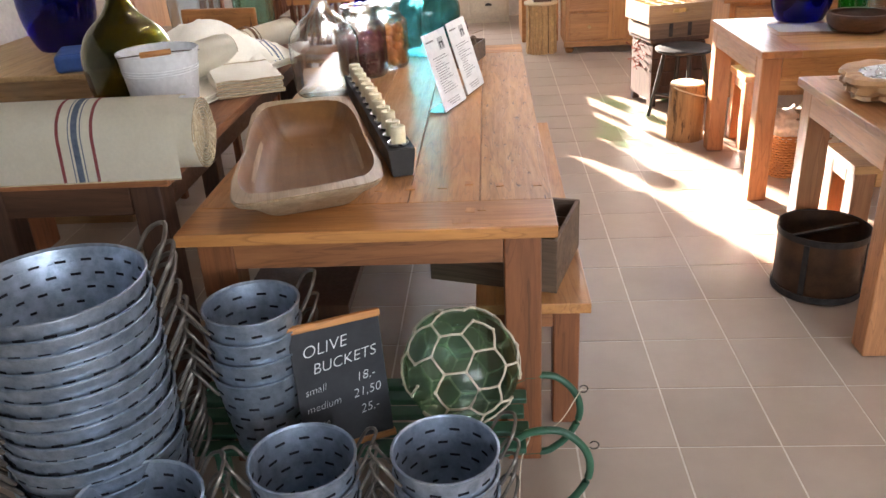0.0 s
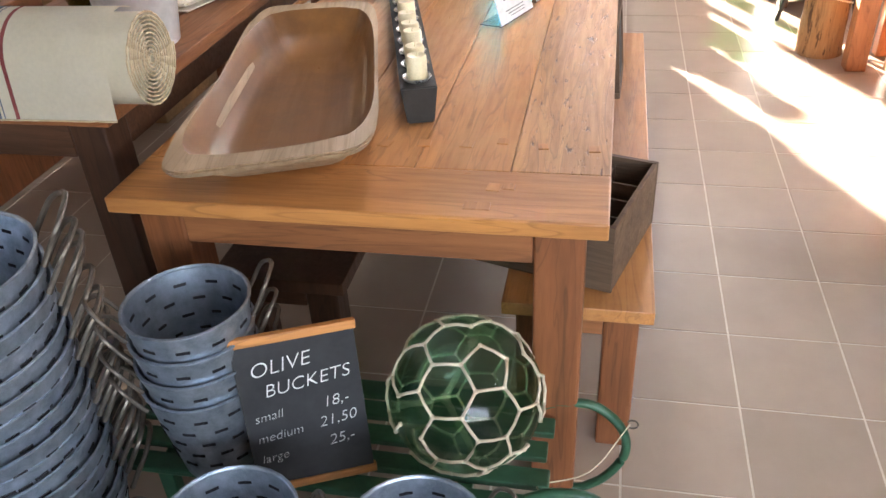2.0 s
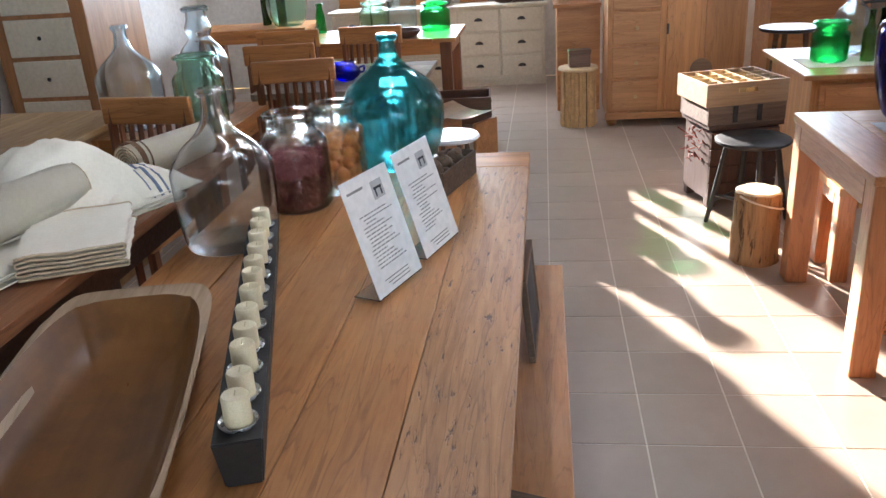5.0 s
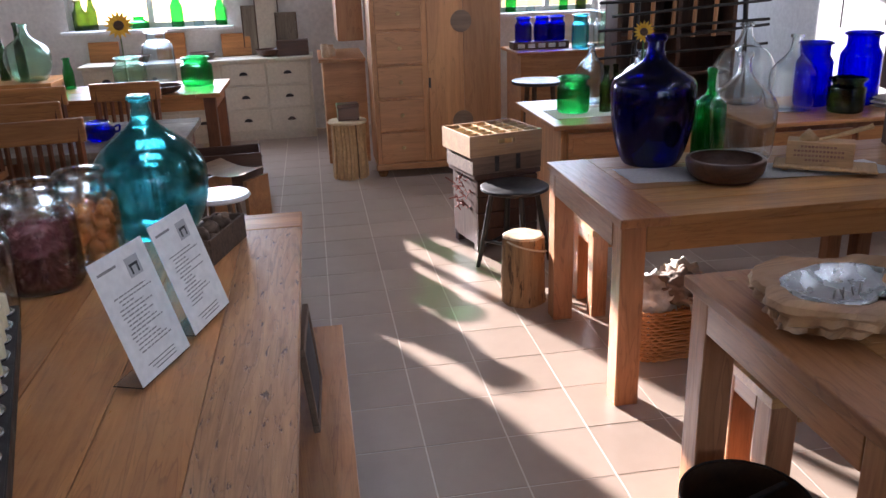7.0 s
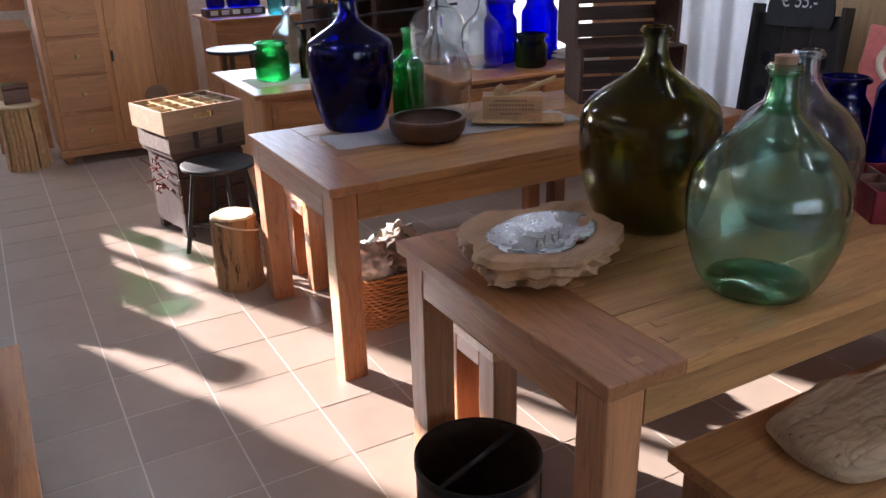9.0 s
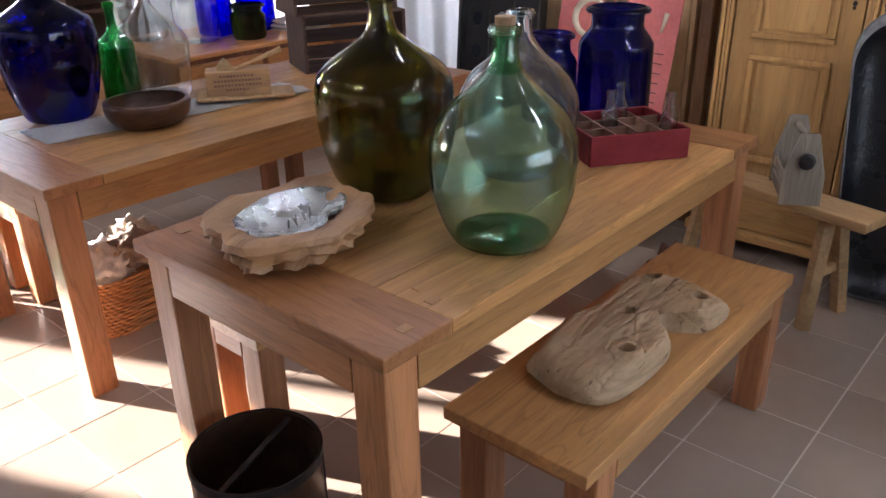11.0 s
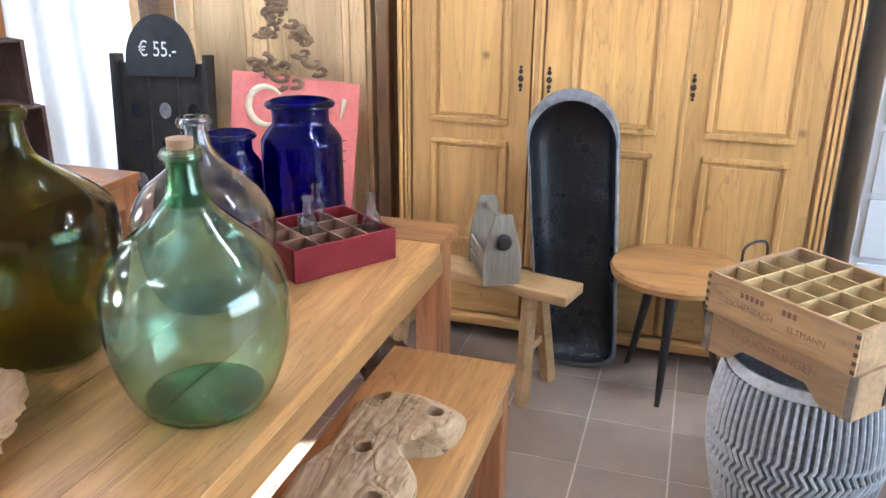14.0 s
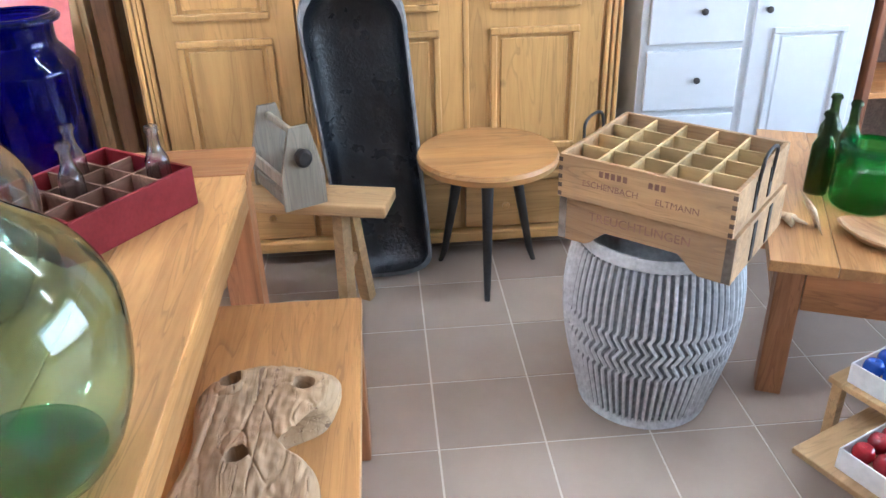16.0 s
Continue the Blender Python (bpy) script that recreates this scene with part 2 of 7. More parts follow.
def tube(points, r, bm=None, sides=8, closed=False):
    """A round bar along a line; r is one radius or one for each point."""
    bm = bm or bmesh.new()
    p = [Vector(q) for q in points]
    rs = r if isinstance(r, (list, tuple)) else [r] * len(p)
    rings, ref = [], Vector((0.13, 0.21, 0.97))
    for i, q in enumerate(p):
        way = (p[(i + 1) % len(p)] - p[i - 1]) if closed else (p[min(i + 1, len(p) - 1)] - p[max(i - 1, 0)])
        way.normalize()
        if abs(way.dot(ref)) > 0.95:
            ref = Vector((0.9, 0.3, 0.1))
        u = way.cross(ref).normalized()
        w = way.cross(u).normalized()
        rings.append([bm.verts.new(q + rs[i] * (math.cos(2 * math.pi * k / sides) * u + math.sin(2 * math.pi * k / sides) * w)) for k in range(sides)])
    for a, b in list(zip(rings, rings[1:])) + ([(rings[-1], rings[0])] if closed else []):
        for k in range(sides):
            j = (k + 1) % sides
            bm.faces.new((a[k], b[k], b[j], a[j]))
    if not closed:
        bm.faces.new(rings[0])
        bm.faces.new(rings[-1][::-1])
    return bm


def part(name, bm, material, parent=None, label="", smooth=False):
    """Links a bmesh as one mesh object under a thing or a part."""
    bmesh.ops.recalc_face_normals(bm, faces=bm.faces)
    me = bpy.data.meshes.new(name)
    bm.to_mesh(me)
    bm.free()
    me.materials.append(material)
    if smooth:
        me.shade_smooth()
        if smooth != "all":
            me.set_sharp_from_angle(angle=radians(40))
    ob = new(name, me)
    ob.parent = parent
    if label:
        ob["label"] = label
    return ob


def thing(name, label, category, at=(0, 0, 0), rz=0, group="", kind="", rx=0, ry=0):
    ob = new(name)
    ob.empty_display_size = 0.1
    ob.matrix_world = pose(*at, rx, ry, rz)
    return tagged(ob, label, category, group, kind)


def whole(name, bm, material, label, category, at=(0, 0, 0), rz=0, group="", kind="", smooth=False, rx=0, ry=0):
    ob = part(name, bm, material, None, "", smooth)
    ob.matrix_world = pose(*at, rx, ry, rz)
    return tagged(ob, label, category, group, kind)


# ---- the room ----
ROOM_X0, ROOM_X1, ROOM_Y0, ROOM_Y1, ROOM_Z = -3.7, 4.5, -2.9, 9.9, 2.75
TILE_S, TILE_X, TILE_Y = 0.305, 0.48, 1.95


def wall_with_holes(name, axis, at, u0, u1, holes, material, label, depth=0.25):
    """A wall across x or y with rectangular openings (u0, u1, z0, z1)."""
    bm = bmesh.new()

    def piece(a, b, z0, z1):
        if b - a > 1e-4 and z1 - z0 > 1e-4:
            if axis == "y":
                box(bm, a, at, z0, b, at + depth, z1)
            else:
                box(bm, at, a, z0, at + depth, b, z1)
    edge = u0
    for a, b, z0, z1 in sorted(holes):
        piece(edge, a, 0, ROOM_Z)
        piece(a, b, 0, z0)
        piece(a, b, z1, ROOM_Z)
        edge = b
    piece(edge, u1, 0, ROOM_Z)
    return whole(name, bm, material, label, "wall", kind="structure")


REAR = [(-2.23, -0.64, 1.14, 2.28), (2.26, 3.4, 1.14, 2.28)]
wall_with_holes("wall_north", "y", ROOM_Y1, ROOM_X0, ROOM_X1, REAR, PLASTER, "white plastered rear wall with two windows")
wall_with_holes("wall_south", "y", ROOM_Y0 - 0.25, ROOM_X0, ROOM_X1, [(0.1, 3.8, 0.5, 2.4)], DIM_BOUNCE, "unseen front wall, darkened to cut bounced light, with a shop window")
wall_with_holes("wall_west", "x", ROOM_X0 - 0.25, ROOM_Y0, ROOM_Y1, [], PLASTER, "white plastered side wall")
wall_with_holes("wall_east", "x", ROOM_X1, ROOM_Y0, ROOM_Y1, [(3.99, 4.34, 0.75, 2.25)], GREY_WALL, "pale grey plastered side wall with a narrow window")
whole("ceiling", solid(ROOM_X0, ROOM_Y0, ROOM_Z, ROOM_X1, ROOM_Y1, ROOM_Z + 0.2, 0), DIM_BOUNCE, "unseen ceiling darkened to cut bounced light", "ceiling", kind="structure")

shop_window = thing("window_3", "wide shop window with dark wooden glazing bars", "window", (0, 0, 0), kind="structure")
for x in (0.1, 1.0, 1.92, 2.85, 3.74):
    part("window_frame", solid(x, -2.70, 0.5, x + 0.06, -2.66, 2.4, 0.004), DARK_TEAK, shop_window)
for z in (0.5, 1.42, 2.35):
    for x in (0.161, 1.061, 1.981, 2.911):
        part("window_frame", solid(x, -2.69, z, x + (0.838 if x < 1 else 0.858 if x < 1.9 else 0.868 if x < 2.9 else 0.828), -2.67, z + 0.05, 0.003), DARK_TEAK, shop_window)

# ---- tables and benches ----
def table(name, label, x0, y0, x1, y1, h, along, mats, leg=0.09, inset=0.05, inset_x=None, top=0.035, apron=0.1, boards=5, end=0.19, group="tables", category="table"):
    """A plank table with a cross board at each end, four square legs and an apron."""
    plank, cross, upright, rail_x, rail_y = mats if len(mats) == 5 else (*mats, None, None)
    t = thing(name, label, category, ((x0 + x1) / 2, (y0 + y1) / 2, 0), group=group)
    w, d = (x1 - x0) / 2, (y1 - y0) / 2
    inx = inset if inset_x is None else inset_x
    rnd = random.Random(name + str(x0))
    if along == "y":
        if end:
            part("end_board", solid(-w, -d, h - top, w, -d + end, h, 0.004), cross, t)
            part("end_board", solid(-w, d - end, h - top, w, d, h, 0.004), cross, t)
        s = 2 * w / boards
        for k in range(boards):
            part("board", solid(-w + k * s + 0.0008, -d + end + 0.001, h - top, -w + (k + 1) * s - 0.0008, d - end - 0.001, h - rnd.uniform(0, 0.0012), 0.0025), plank[k % len(plank)] if isinstance(plank, list) else plank, t)
    else:
        if end:
            part("end_board", solid(-w, -d, h - top, -w + end, d, h, 0.004), cross, t)
            part("end_board", solid(w - end, -d, h - top, w, d, h, 0.004), cross, t)
        s = 2 * d / boards
        for k in range(boards):
            part("board", solid(-w + end + 0.001, -d + k * s + 0.0008, h - top, w - end - 0.001, -d + (k + 1) * s - 0.0008, h - rnd.uniform(0, 0.0012), 0.0025), plank, t)
    for sx in (-1, 1):
        for sy in (-1, 1):
            cx, cy = sx * (w - inx - leg / 2), sy * (d - inset - leg / 2)
            part("leg", solid(cx - leg / 2, cy - leg / 2, 0, cx + leg / 2, cy + leg / 2, h - top - 0.001, 0.006), upright, t)
    a = inset + 0.012
    for s in (-1, 1):
        part("apron", solid(-w + inx + leg + 0.001, s * (d - a) - 0.012, h - top - apron, w - inx - leg - 0.001, s * (d - a) + 0.012, h - top - 0.001, 0.002), rail_x or (cross if along == "y" else plank), t)
        part("apron", solid(s * (w - inx - 0.012) - 0.012, -d + inset + leg + 0.001, h - top - apron, s * (w - inx - 0.012) + 0.012, d - inset - leg - 0.001, h - top - 0.001, 0.002), rail_y or ((plank[0] if isinstance(plank, list) else plank) if along == "y" else cross), t)
    return t


H1, H2, H3 = 0.78, 0.765, 0.785
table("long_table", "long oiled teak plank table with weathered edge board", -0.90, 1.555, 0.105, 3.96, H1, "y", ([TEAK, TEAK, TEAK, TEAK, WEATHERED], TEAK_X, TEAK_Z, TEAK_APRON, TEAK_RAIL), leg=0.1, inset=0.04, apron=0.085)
table("dining_table", "brown wooden dining table with square legs", 1.23, 3.58, 3.3, 4.52, H2, "x", (OAK, OAK_Y, OAK_Z), leg=0.095, inset=0.01)
table("dining_table", "light brown wooden table with cross boards at its ends", 1.19, 2.10, 3.01, 2.99, H3, "x", (OAK, OAK_Y, OAK_Z), leg=0.095, inset=0.02, end=0.2, boards=4)
table("side_table", "brown teak table holding rolled linen", -1.60, 1.70, -0.945, 3.62, 0.9, "y", (TEAK_RAIL, TEAK_APRON, DARK_TEAK, DARK_RAIL, DARK_RAIL), boards=4)
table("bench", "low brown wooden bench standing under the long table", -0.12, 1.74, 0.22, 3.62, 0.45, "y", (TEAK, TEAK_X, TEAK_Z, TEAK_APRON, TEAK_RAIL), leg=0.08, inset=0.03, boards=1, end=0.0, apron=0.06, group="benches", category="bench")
table("bench", "low dark wooden bench standing under the long table", -0.84, 1.76, -0.50, 3.64, 0.45, "y", (DARK_TEAK, DARK_RAIL, DARK_TEAK, DARK_RAIL, DARK_RAIL), leg=0.08, inset=0.03, boards=1, end=0.0, apron=0.06, group="benches", category="bench")
table("bench", "brown wooden bench with a driftwood slab on it", 1.50, 1.83, 2.73, 2.23, 0.45, "x", (OAK, OAK_Y, OAK_Z), leg=0.085, inset=0.004, inset_x=0.055, boards=1, end=0.0, apron=0.06, group="benches", category="bench")
table("bench", "brown wooden bench pushed under the table", 1.40, 2.82, 2.75, 3.14, 0.45, "x", (OAK, OAK_Y, OAK_Z), leg=0.085, inset=0.01, boards=1, end=0.0, apron=0.06, group="benches", category="bench")

# ---- glass ----
COBALT = glass("cobalt_glass", (0.045, 0.06, 0.74), 0.3)
JAR_COBALT = glass("bright_cobalt_glass", (0.02, 0.028, 0.62), 0.45, 0.02)
DEEP_COBALT = glass("deep_cobalt_glass", (0.012, 0.016, 0.42), 0.6, 0.02)
OLIVE = glass("olive_glass", (0.33, 0.322, 0.075), 0.9, 0.012)
GREEN = glass("pale_green_glass", (0.70, 0.90, 0.79), 0.9, 0.008)
GREEN_DEEP = glass("thick_green_glass", (0.42, 0.72, 0.48), 0.1, 0.01)
BOTTLE_GREEN = glass("bottle_green_glass", (0.28, 0.76, 0.42), 0.3)
DARK_GREEN = glass("dark_green_glass", (0.34, 0.46, 0.22), 0.3)
TEAL = glass("teal_glass", (0.40, 0.82, 0.87), 0.5, 0.10)
CLEAR = glass("clear_glass", (0.93, 0.965, 0.97), 0.92, 0.012)
AQUA = glass("aqua_glass", (0.84, 0.93, 0.98), 0.92, 0.012)
JAR_GLASS = glass("thin_jar_glass", (0.93, 0.975, 0.985), 0.4, 0.015)
CORK = mottled("cork", (0.45, 0.28, 0.16), (0.32, 0.18, 0.10), 60, 0.9)


def shell(profile, wall=0.004, steps=48):
    """A hollow turned body, open at the top, with a wall and a bottom of some thickness."""
    inner = [(max(r - wall, 0.0), z) for r, z in profile]
    inner[0] = (inner[0][0], profile[0][1] + wall * 1.6)
    inner = [(r, max(z, profile[0][1] + wall * 1.6)) for r, z in inner]
    return lathe([(0, profile[0][1] + wall * 0.8), *profile, *inner[::-1], (0, profile[0][1] + wall * 2.4)], steps)


def curved(points, n=5):
    return [(q.x, q.y) for q in smooth_line([(r, z, 0) for r, z in points], n)]


def demijohn_line(r, h, neck=0.026, straight=False, belly=0.41):
    if straight:
        p = [(0.80 * r, 0), (0.90 * r, 0.02 * h), (0.96 * r, 0.15 * h), (r, 0.42 * h), (0.97 * r, 0.52 * h), (0.74 * r, 0.63 * h), (0.42 * r, 0.72 * h), (neck * 1.35, 0.80 * h), (neck * 1.05, 0.88 * h), (neck, 0.95 * h)]
    else:
        p = [(0.56 * r, 0), (0.67 * r, 0.014 * h), (0.82 * r, 0.24 * belly * h), (0.955 * r, 0.60 * belly * h), (r, belly * h), (0.955 * r, (belly + 0.11) * h), (0.77 * r, (0.5 * belly + 0.43) * h), (0.43 * r, (0.25 * belly + 0.635) * h), (neck * 1.5, 0.815 * h), (neck * 1.12, 0.88 * h), (neck, 0.95 * h)]
    return curved(p) + [(neck * 1.28, 0.952 * h), (neck * 1.34, 0.965 * h), (neck * 1.34, 0.988 * h), (neck * 1.2, h), (neck * 0.95, h)]


def jar_line(r, h, mouth=0.66, base=0.92):
    return curved([(base * r * 0.94, 0), (base * r, 0.02 * h), (r, 0.12 * h), (r, 0.62 * h), (0.97 * r, 0.70 * h), (0.80 * r, 0.78 * h), (mouth * r, 0.83 * h), (mouth * r, 0.94 * h)], 4) + [(mouth * r * 1.1, 0.95 * h), (mouth * r * 1.14, 0.975 * h), (mouth * r * 1.06, h), (mouth * r * 0.96, h)]


def bottle_line(r, h, neck=0.4):
    return curved([(r * 0.95, 0), (r, 0.02 * h), (r, 0.5 * h), (0.92 * r, 0.6 * h), (neck * r * 1.25, 0.72 * h), (neck * r, 0.85 * h), (neck * r, 0.94 * h)], 4) + [(neck * r * 1.25, 0.945 * h), (neck * r * 1.25, 0.985 * h), (neck * r, h), (neck * r * 0.8, h)]


def vessel(name, label, line, material, at, category, wall=0.004, steps=48, group="", rz=0, rx=0, cork=0.0, deep=None):
    ob = whole(name, shell(line, wall, steps), material, label, category, at, rz, group, smooth=True, rx=rx)
    top = line[-1][1]
    ring = max(r for r, z in line if z > top - 0.03)
    part("lip", tube([(ring * math.cos(q), ring * math.sin(q), top - 0.012) for q in np.linspace(0, 2 * math.pi, 33)[:-1]], max(0.0022, ring * 0.08), sides=6, closed=True), material, ob, "rounded glass lip", "all")
    if deep:
        low, high = line[0][0], line[-1][1]
        part("base", lathe([(0, 0.010), (low * 1.02, 0.009), (low * 1.16, 0.022), (low * 0.9, 0.030), (low * 0.45, 0.046), (0, 0.052)], steps), deep, ob, "thick green glass base", "all")
        part("neck", lathe([(r - 0.0055, z) for r, z in line if 0.80 * high < z < 0.97 * high], steps), deep, ob, "thick green glass neck", "all")
    if cork:
        part("cork", lathe([(0, line[-1][1] - 0.02), (cork * 0.9, line[-1][1] - 0.02), (cork, line[-1][1] + 0.018), (0, line[-1][1] + 0.02)], 20), CORK, ob, "brown cork stopper", True)
    return ob


# ---- enamel, zinc, cloth, wax ----
ZINC = mottled("galvanised_zinc", (0.27, 0.33, 0.41), (0.53, 0.61, 0.70), 28, 0.38, 0.82, 0.15)
BARE_STEEL = mottled("worn_steel_wire", (0.10, 0.085, 0.07), (0.22, 0.19, 0.16), 20, 0.45, 0.8)
HOLE_SHADE = mottled("hole_shade", (0.015, 0.016, 0.02), (0.03, 0.03, 0.035), 20, 0.9)
HOLE_SHADE.node_tree.nodes["Principled BSDF"].inputs["Specular IOR Level"].default_value = 0.05
LINEN = mottled("cream_linen", (0.84, 0.77, 0.62), (0.89, 0.83, 0.70), 8, 0.95, 0, 0.12, grit=0.02)
LINEN_EDGE = mottled("frayed_linen_edge", (0.52, 0.40, 0.25), (0.68, 0.55, 0.37), 40, 0.95, 0, 0.8)
RED_YARN = mottled("dull_red_yarn", (0.32, 0.07, 0.07), (0.42, 0.12, 0.11), 60, 0.95)
BLUE_YARN = mottled("grey_blue_yarn", (0.12, 0.15, 0.22), (0.22, 0.26, 0.33), 60, 0.95)
ENAMEL = mottled("white_enamel", (0.77, 0.78, 0.79), (0.80, 0.81, 0.82), 3, 0.28, 0, 0.0)
WAX = mottled("cream_candle_wax", (0.78, 0.66, 0.40), (0.85, 0.75, 0.52), 20, 0.5)
BLACK_WOOD = mottled("black_stained_wood", (0.008, 0.007, 0.007), (0.022, 0.019, 0.017), 10, 0.5, 0, 0.3)
TROUGH_IN = wood("waxed_trough_inside", (0.29, 0.13, 0.038), (0.17, 0.07, 0.022), "y", 0.32, 0.25, 0.03, worn=(0.085, 0.04, 0.022), lines=0.0)
TROUGH_RIM = wood("pale_trough_rim", (0.56, 0.41, 0.27), (0.36, 0.24, 0.135), "y", 0.5, 0.8, 0.3)
SLED_GREEN = mottled("green_sled_paint", (0.014, 0.06, 0.032), (0.035, 0.115, 0.06), 7, 0.4, 0, 0.2)
SLATE = mottled("black_chalkboard", (0.018, 0.019, 0.022), (0.035, 0.036, 0.04), 5, 0.8)
CHALK = mottled("white_chalk", (0.62, 0.62, 0.61), (0.85, 0.85, 0.84), 60, 0.95)
FRAME_WOOD = wood("orange_frame_wood", (0.55, 0.24, 0.07), (0.36, 0.14, 0.04), "x", 0.5)
ROPE = mottled("pale_net_cord", (0.58, 0.50, 0.36), (0.70, 0.62, 0.47), 70, 0.95, 0, 0.6)
PAPER = mottled("white_card", (0.80, 0.79, 0.77), (0.84, 0.83, 0.81), 3, 0.5, 0, 0.02)
INK = mottled("grey_print", (0.22, 0.21, 0.20), (0.30, 0.29, 0.28), 30, 0.8)
DARK_BOX = wood("dark_old_crate", (0.16, 0.10, 0.06), (0.06, 0.035, 0.022), "x", 0.7, 1, 0.5)

# ---- olive buckets ----
SLOT_MESH = []


def bucket(label, r, h, at, rz=0, group="olive buckets", turn=0.0, steps=28, rows=0):
    """A tapered zinc bucket with rows of slots and two wire handles."""
    b = thing("bucket", label, "bucket", at, rz, group)
    low = r * 0.72
    line = [(low * 0.985, 0), (low, 0.004), (r, h - 0.004), (r + 0.003, h - 0.002), (r + 0.003, h + 0.002), (r, h + 0.003), (r - 0.002, h)]
    part("body", shell(line, 0.0022, steps), ZINC, b, smooth=True)
    most = max(3, int((h - 0.05) / 0.034))
    for k in range(min(most, rows or most)):
        z = h - 0.035 - k * 0.034
        rr = low + (r - low) * z / h
        n = int(2 * math.pi * r / 0.062)
        for i in range(n):
            a = 2 * math.pi * (i + 0.5 * (k % 2)) / n + turn
            # Each slot is a solid dark box: the opening's shade put into colour.
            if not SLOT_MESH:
                slot = part("slot", solid(-0.0022, -0.0125, -0.0032, 0.0022, 0.0125, 0.0032, 0), HOLE_SHADE, b)
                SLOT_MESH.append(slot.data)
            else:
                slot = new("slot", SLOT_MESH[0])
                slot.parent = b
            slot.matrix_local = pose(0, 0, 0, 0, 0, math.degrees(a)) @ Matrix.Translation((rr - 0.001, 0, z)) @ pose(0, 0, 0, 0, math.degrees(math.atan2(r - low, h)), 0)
    g = min(1.35, max(1.0, r / 0.125))
    for s in (0, 1):
        a = math.pi * s + turn
        c, sn = math.cos(a), math.sin(a)
        line = smooth_line([((r - 0.004) * c - o * sn, (r - 0.004) * sn + o * c, h - dz) if e == 0 else ((r + e) * c - o * sn, (r + e) * sn + o * c, h - dz)
                            for o, e, dz in ((-0.042 * g, 0, 0.035), (-0.042 * g, 0.010, 0.012), (-0.036 * g, 0.032 * g, -0.026 * g), (0, 0.050 * g, -0.044 * g), (0.036 * g, 0.032 * g, -0.026 * g), (0.042 * g, 0.010, 0.012), (0.042 * g, 0, 0.035))], 4)
        part("handle", tube(line, 0.0042 * g, sides=7), BARE_STEEL, b, "bent wire handle", True)
    return b


for i in range(16):
    bucket("large galvanised olive bucket nested in a tall stack", 0.200, 0.27, (-1.03 + 0.004 * math.sin(i * 2), 1.20 + 0.004 * math.cos(i * 3), i * 0.0375), 40 + 5 * math.sin(i * 1.7), rows=0 if i in (0, 15) else 2)
for i in range(4):
    bucket("small galvanised olive bucket nested in a stack on the sled", 0.118, 0.23, (-0.668 + 0.002 * i, 1.385, 0.266 + i * 0.058), 28 + 6 * math.sin(i * 2.1), rows=0 if i in (0, 3) else 2)
for i in range(4):
    bucket("small galvanised olive bucket on the floor by the sled", 0.122, 0.25, (-0.505, 1.10, i * 0.0585), 16 + 7 * math.sin(i * 1.3), rows=0 if i == 3 else 2)
for i in range(4):
    bucket("small galvanised olive bucket on the floor by the sled", 0.122, 0.25, (-0.182, 1.125, i * 0.0585), 18 + 5 * math.sin(i * 2.4), rows=0 if i == 3 else 2)
for i in range(4):
    bucket("medium galvanised olive bucket on the floor by the sled", 0.142, 0.25, (-0.835, 0.955, i * 0.0575), 34 + 6 * math.sin(i * 1.9), rows=0 if i == 3 else 2)

# ---- the sled and what stands on it ----
sled = thing("sled", "old green painted wooden sled with curved runners", "sled", (0, 0, 0))
for k, y in enumerate((1.345, 1.415, 1.49, 1.56, 1.625)):
    part("slat", solid(-0.92, y - 0.024, 0.245, 0.01 + 0.01 * (k % 2), y + 0.024, 0.263, 0.004), SLED_GREEN, sled)
for y in (1.355, 1.605):
    part("runner", tube(smooth_line([(-0.95, y, 0.03), (-0.5, y, 0.018), (0.0, y, 0.018), (0.11, y, 0.045), (0.172, y, 0.14), (0.165, y, 0.225), (0.105, y, 0.288), (0.03, y, 0.290), (-0.02, y, 0.265)], 7), 0.0105, sides=10), SLED_GREEN, sled, smooth=True)
    for x in (-0.8, -0.15):
        part("post", solid(x - 0.018, y - 0.014, 0.025, x + 0.018, y + 0.014, 0.245, 0.003), SLED_GREEN, sled)
    part("hook", tube([(0.185 + 0.012 * math.cos(a), y, 0.245 + 0.012 * math.sin(a)) for a in np.linspace(-2.6, 2.6, 14)], 0.0022, sides=6), BARE_STEEL, sled, "small metal eye")
for x in (-0.8, -0.15):
    part("cross_bar", solid(x - 0.016, 1.369, 0.222, x + 0.016, 1.591, 0.244, 0.003), SLED_GREEN, sled)
part("cord", tube(smooth_line([(0.18, 1.60, 0.25), (0.10, 1.50, 0.20), (0.0, 1.40, 0.255), (0.02, 1.35, 0.28), (-0.005, 1.338, 0.20), (-0.01, 1.335, 0.03)], 8), 0.0016, sides=5), ROPE, sled, "thin pale cord")

float_ball = thing("fishing_float", "green glass fishing float in a knotted cord net", "glass float", (-0.155, 1.47, 0.4195))
float_ball.scale = (1.05, 1.05, 1.05)
part("ball", lathe([(0.148 * math.sin(a), -0.148 * math.cos(a)) for a in np.linspace(0, math.pi, 28)], 40), glass("float_glass", (0.55, 0.78, 0.62), 0.3, 0.1), float_ball, smooth="all")
net = bmesh.new()
ico = bmesh.new()
bmesh.ops.create_icosphere(ico, subdivisions=2, radius=0.1505)
spin = Euler((0.5, 0.3, 0.2)).to_matrix()
cells = []
for f in ico.faces:
    cells.append((spin @ f.calc_center_median()).normalized() * 0.1505)
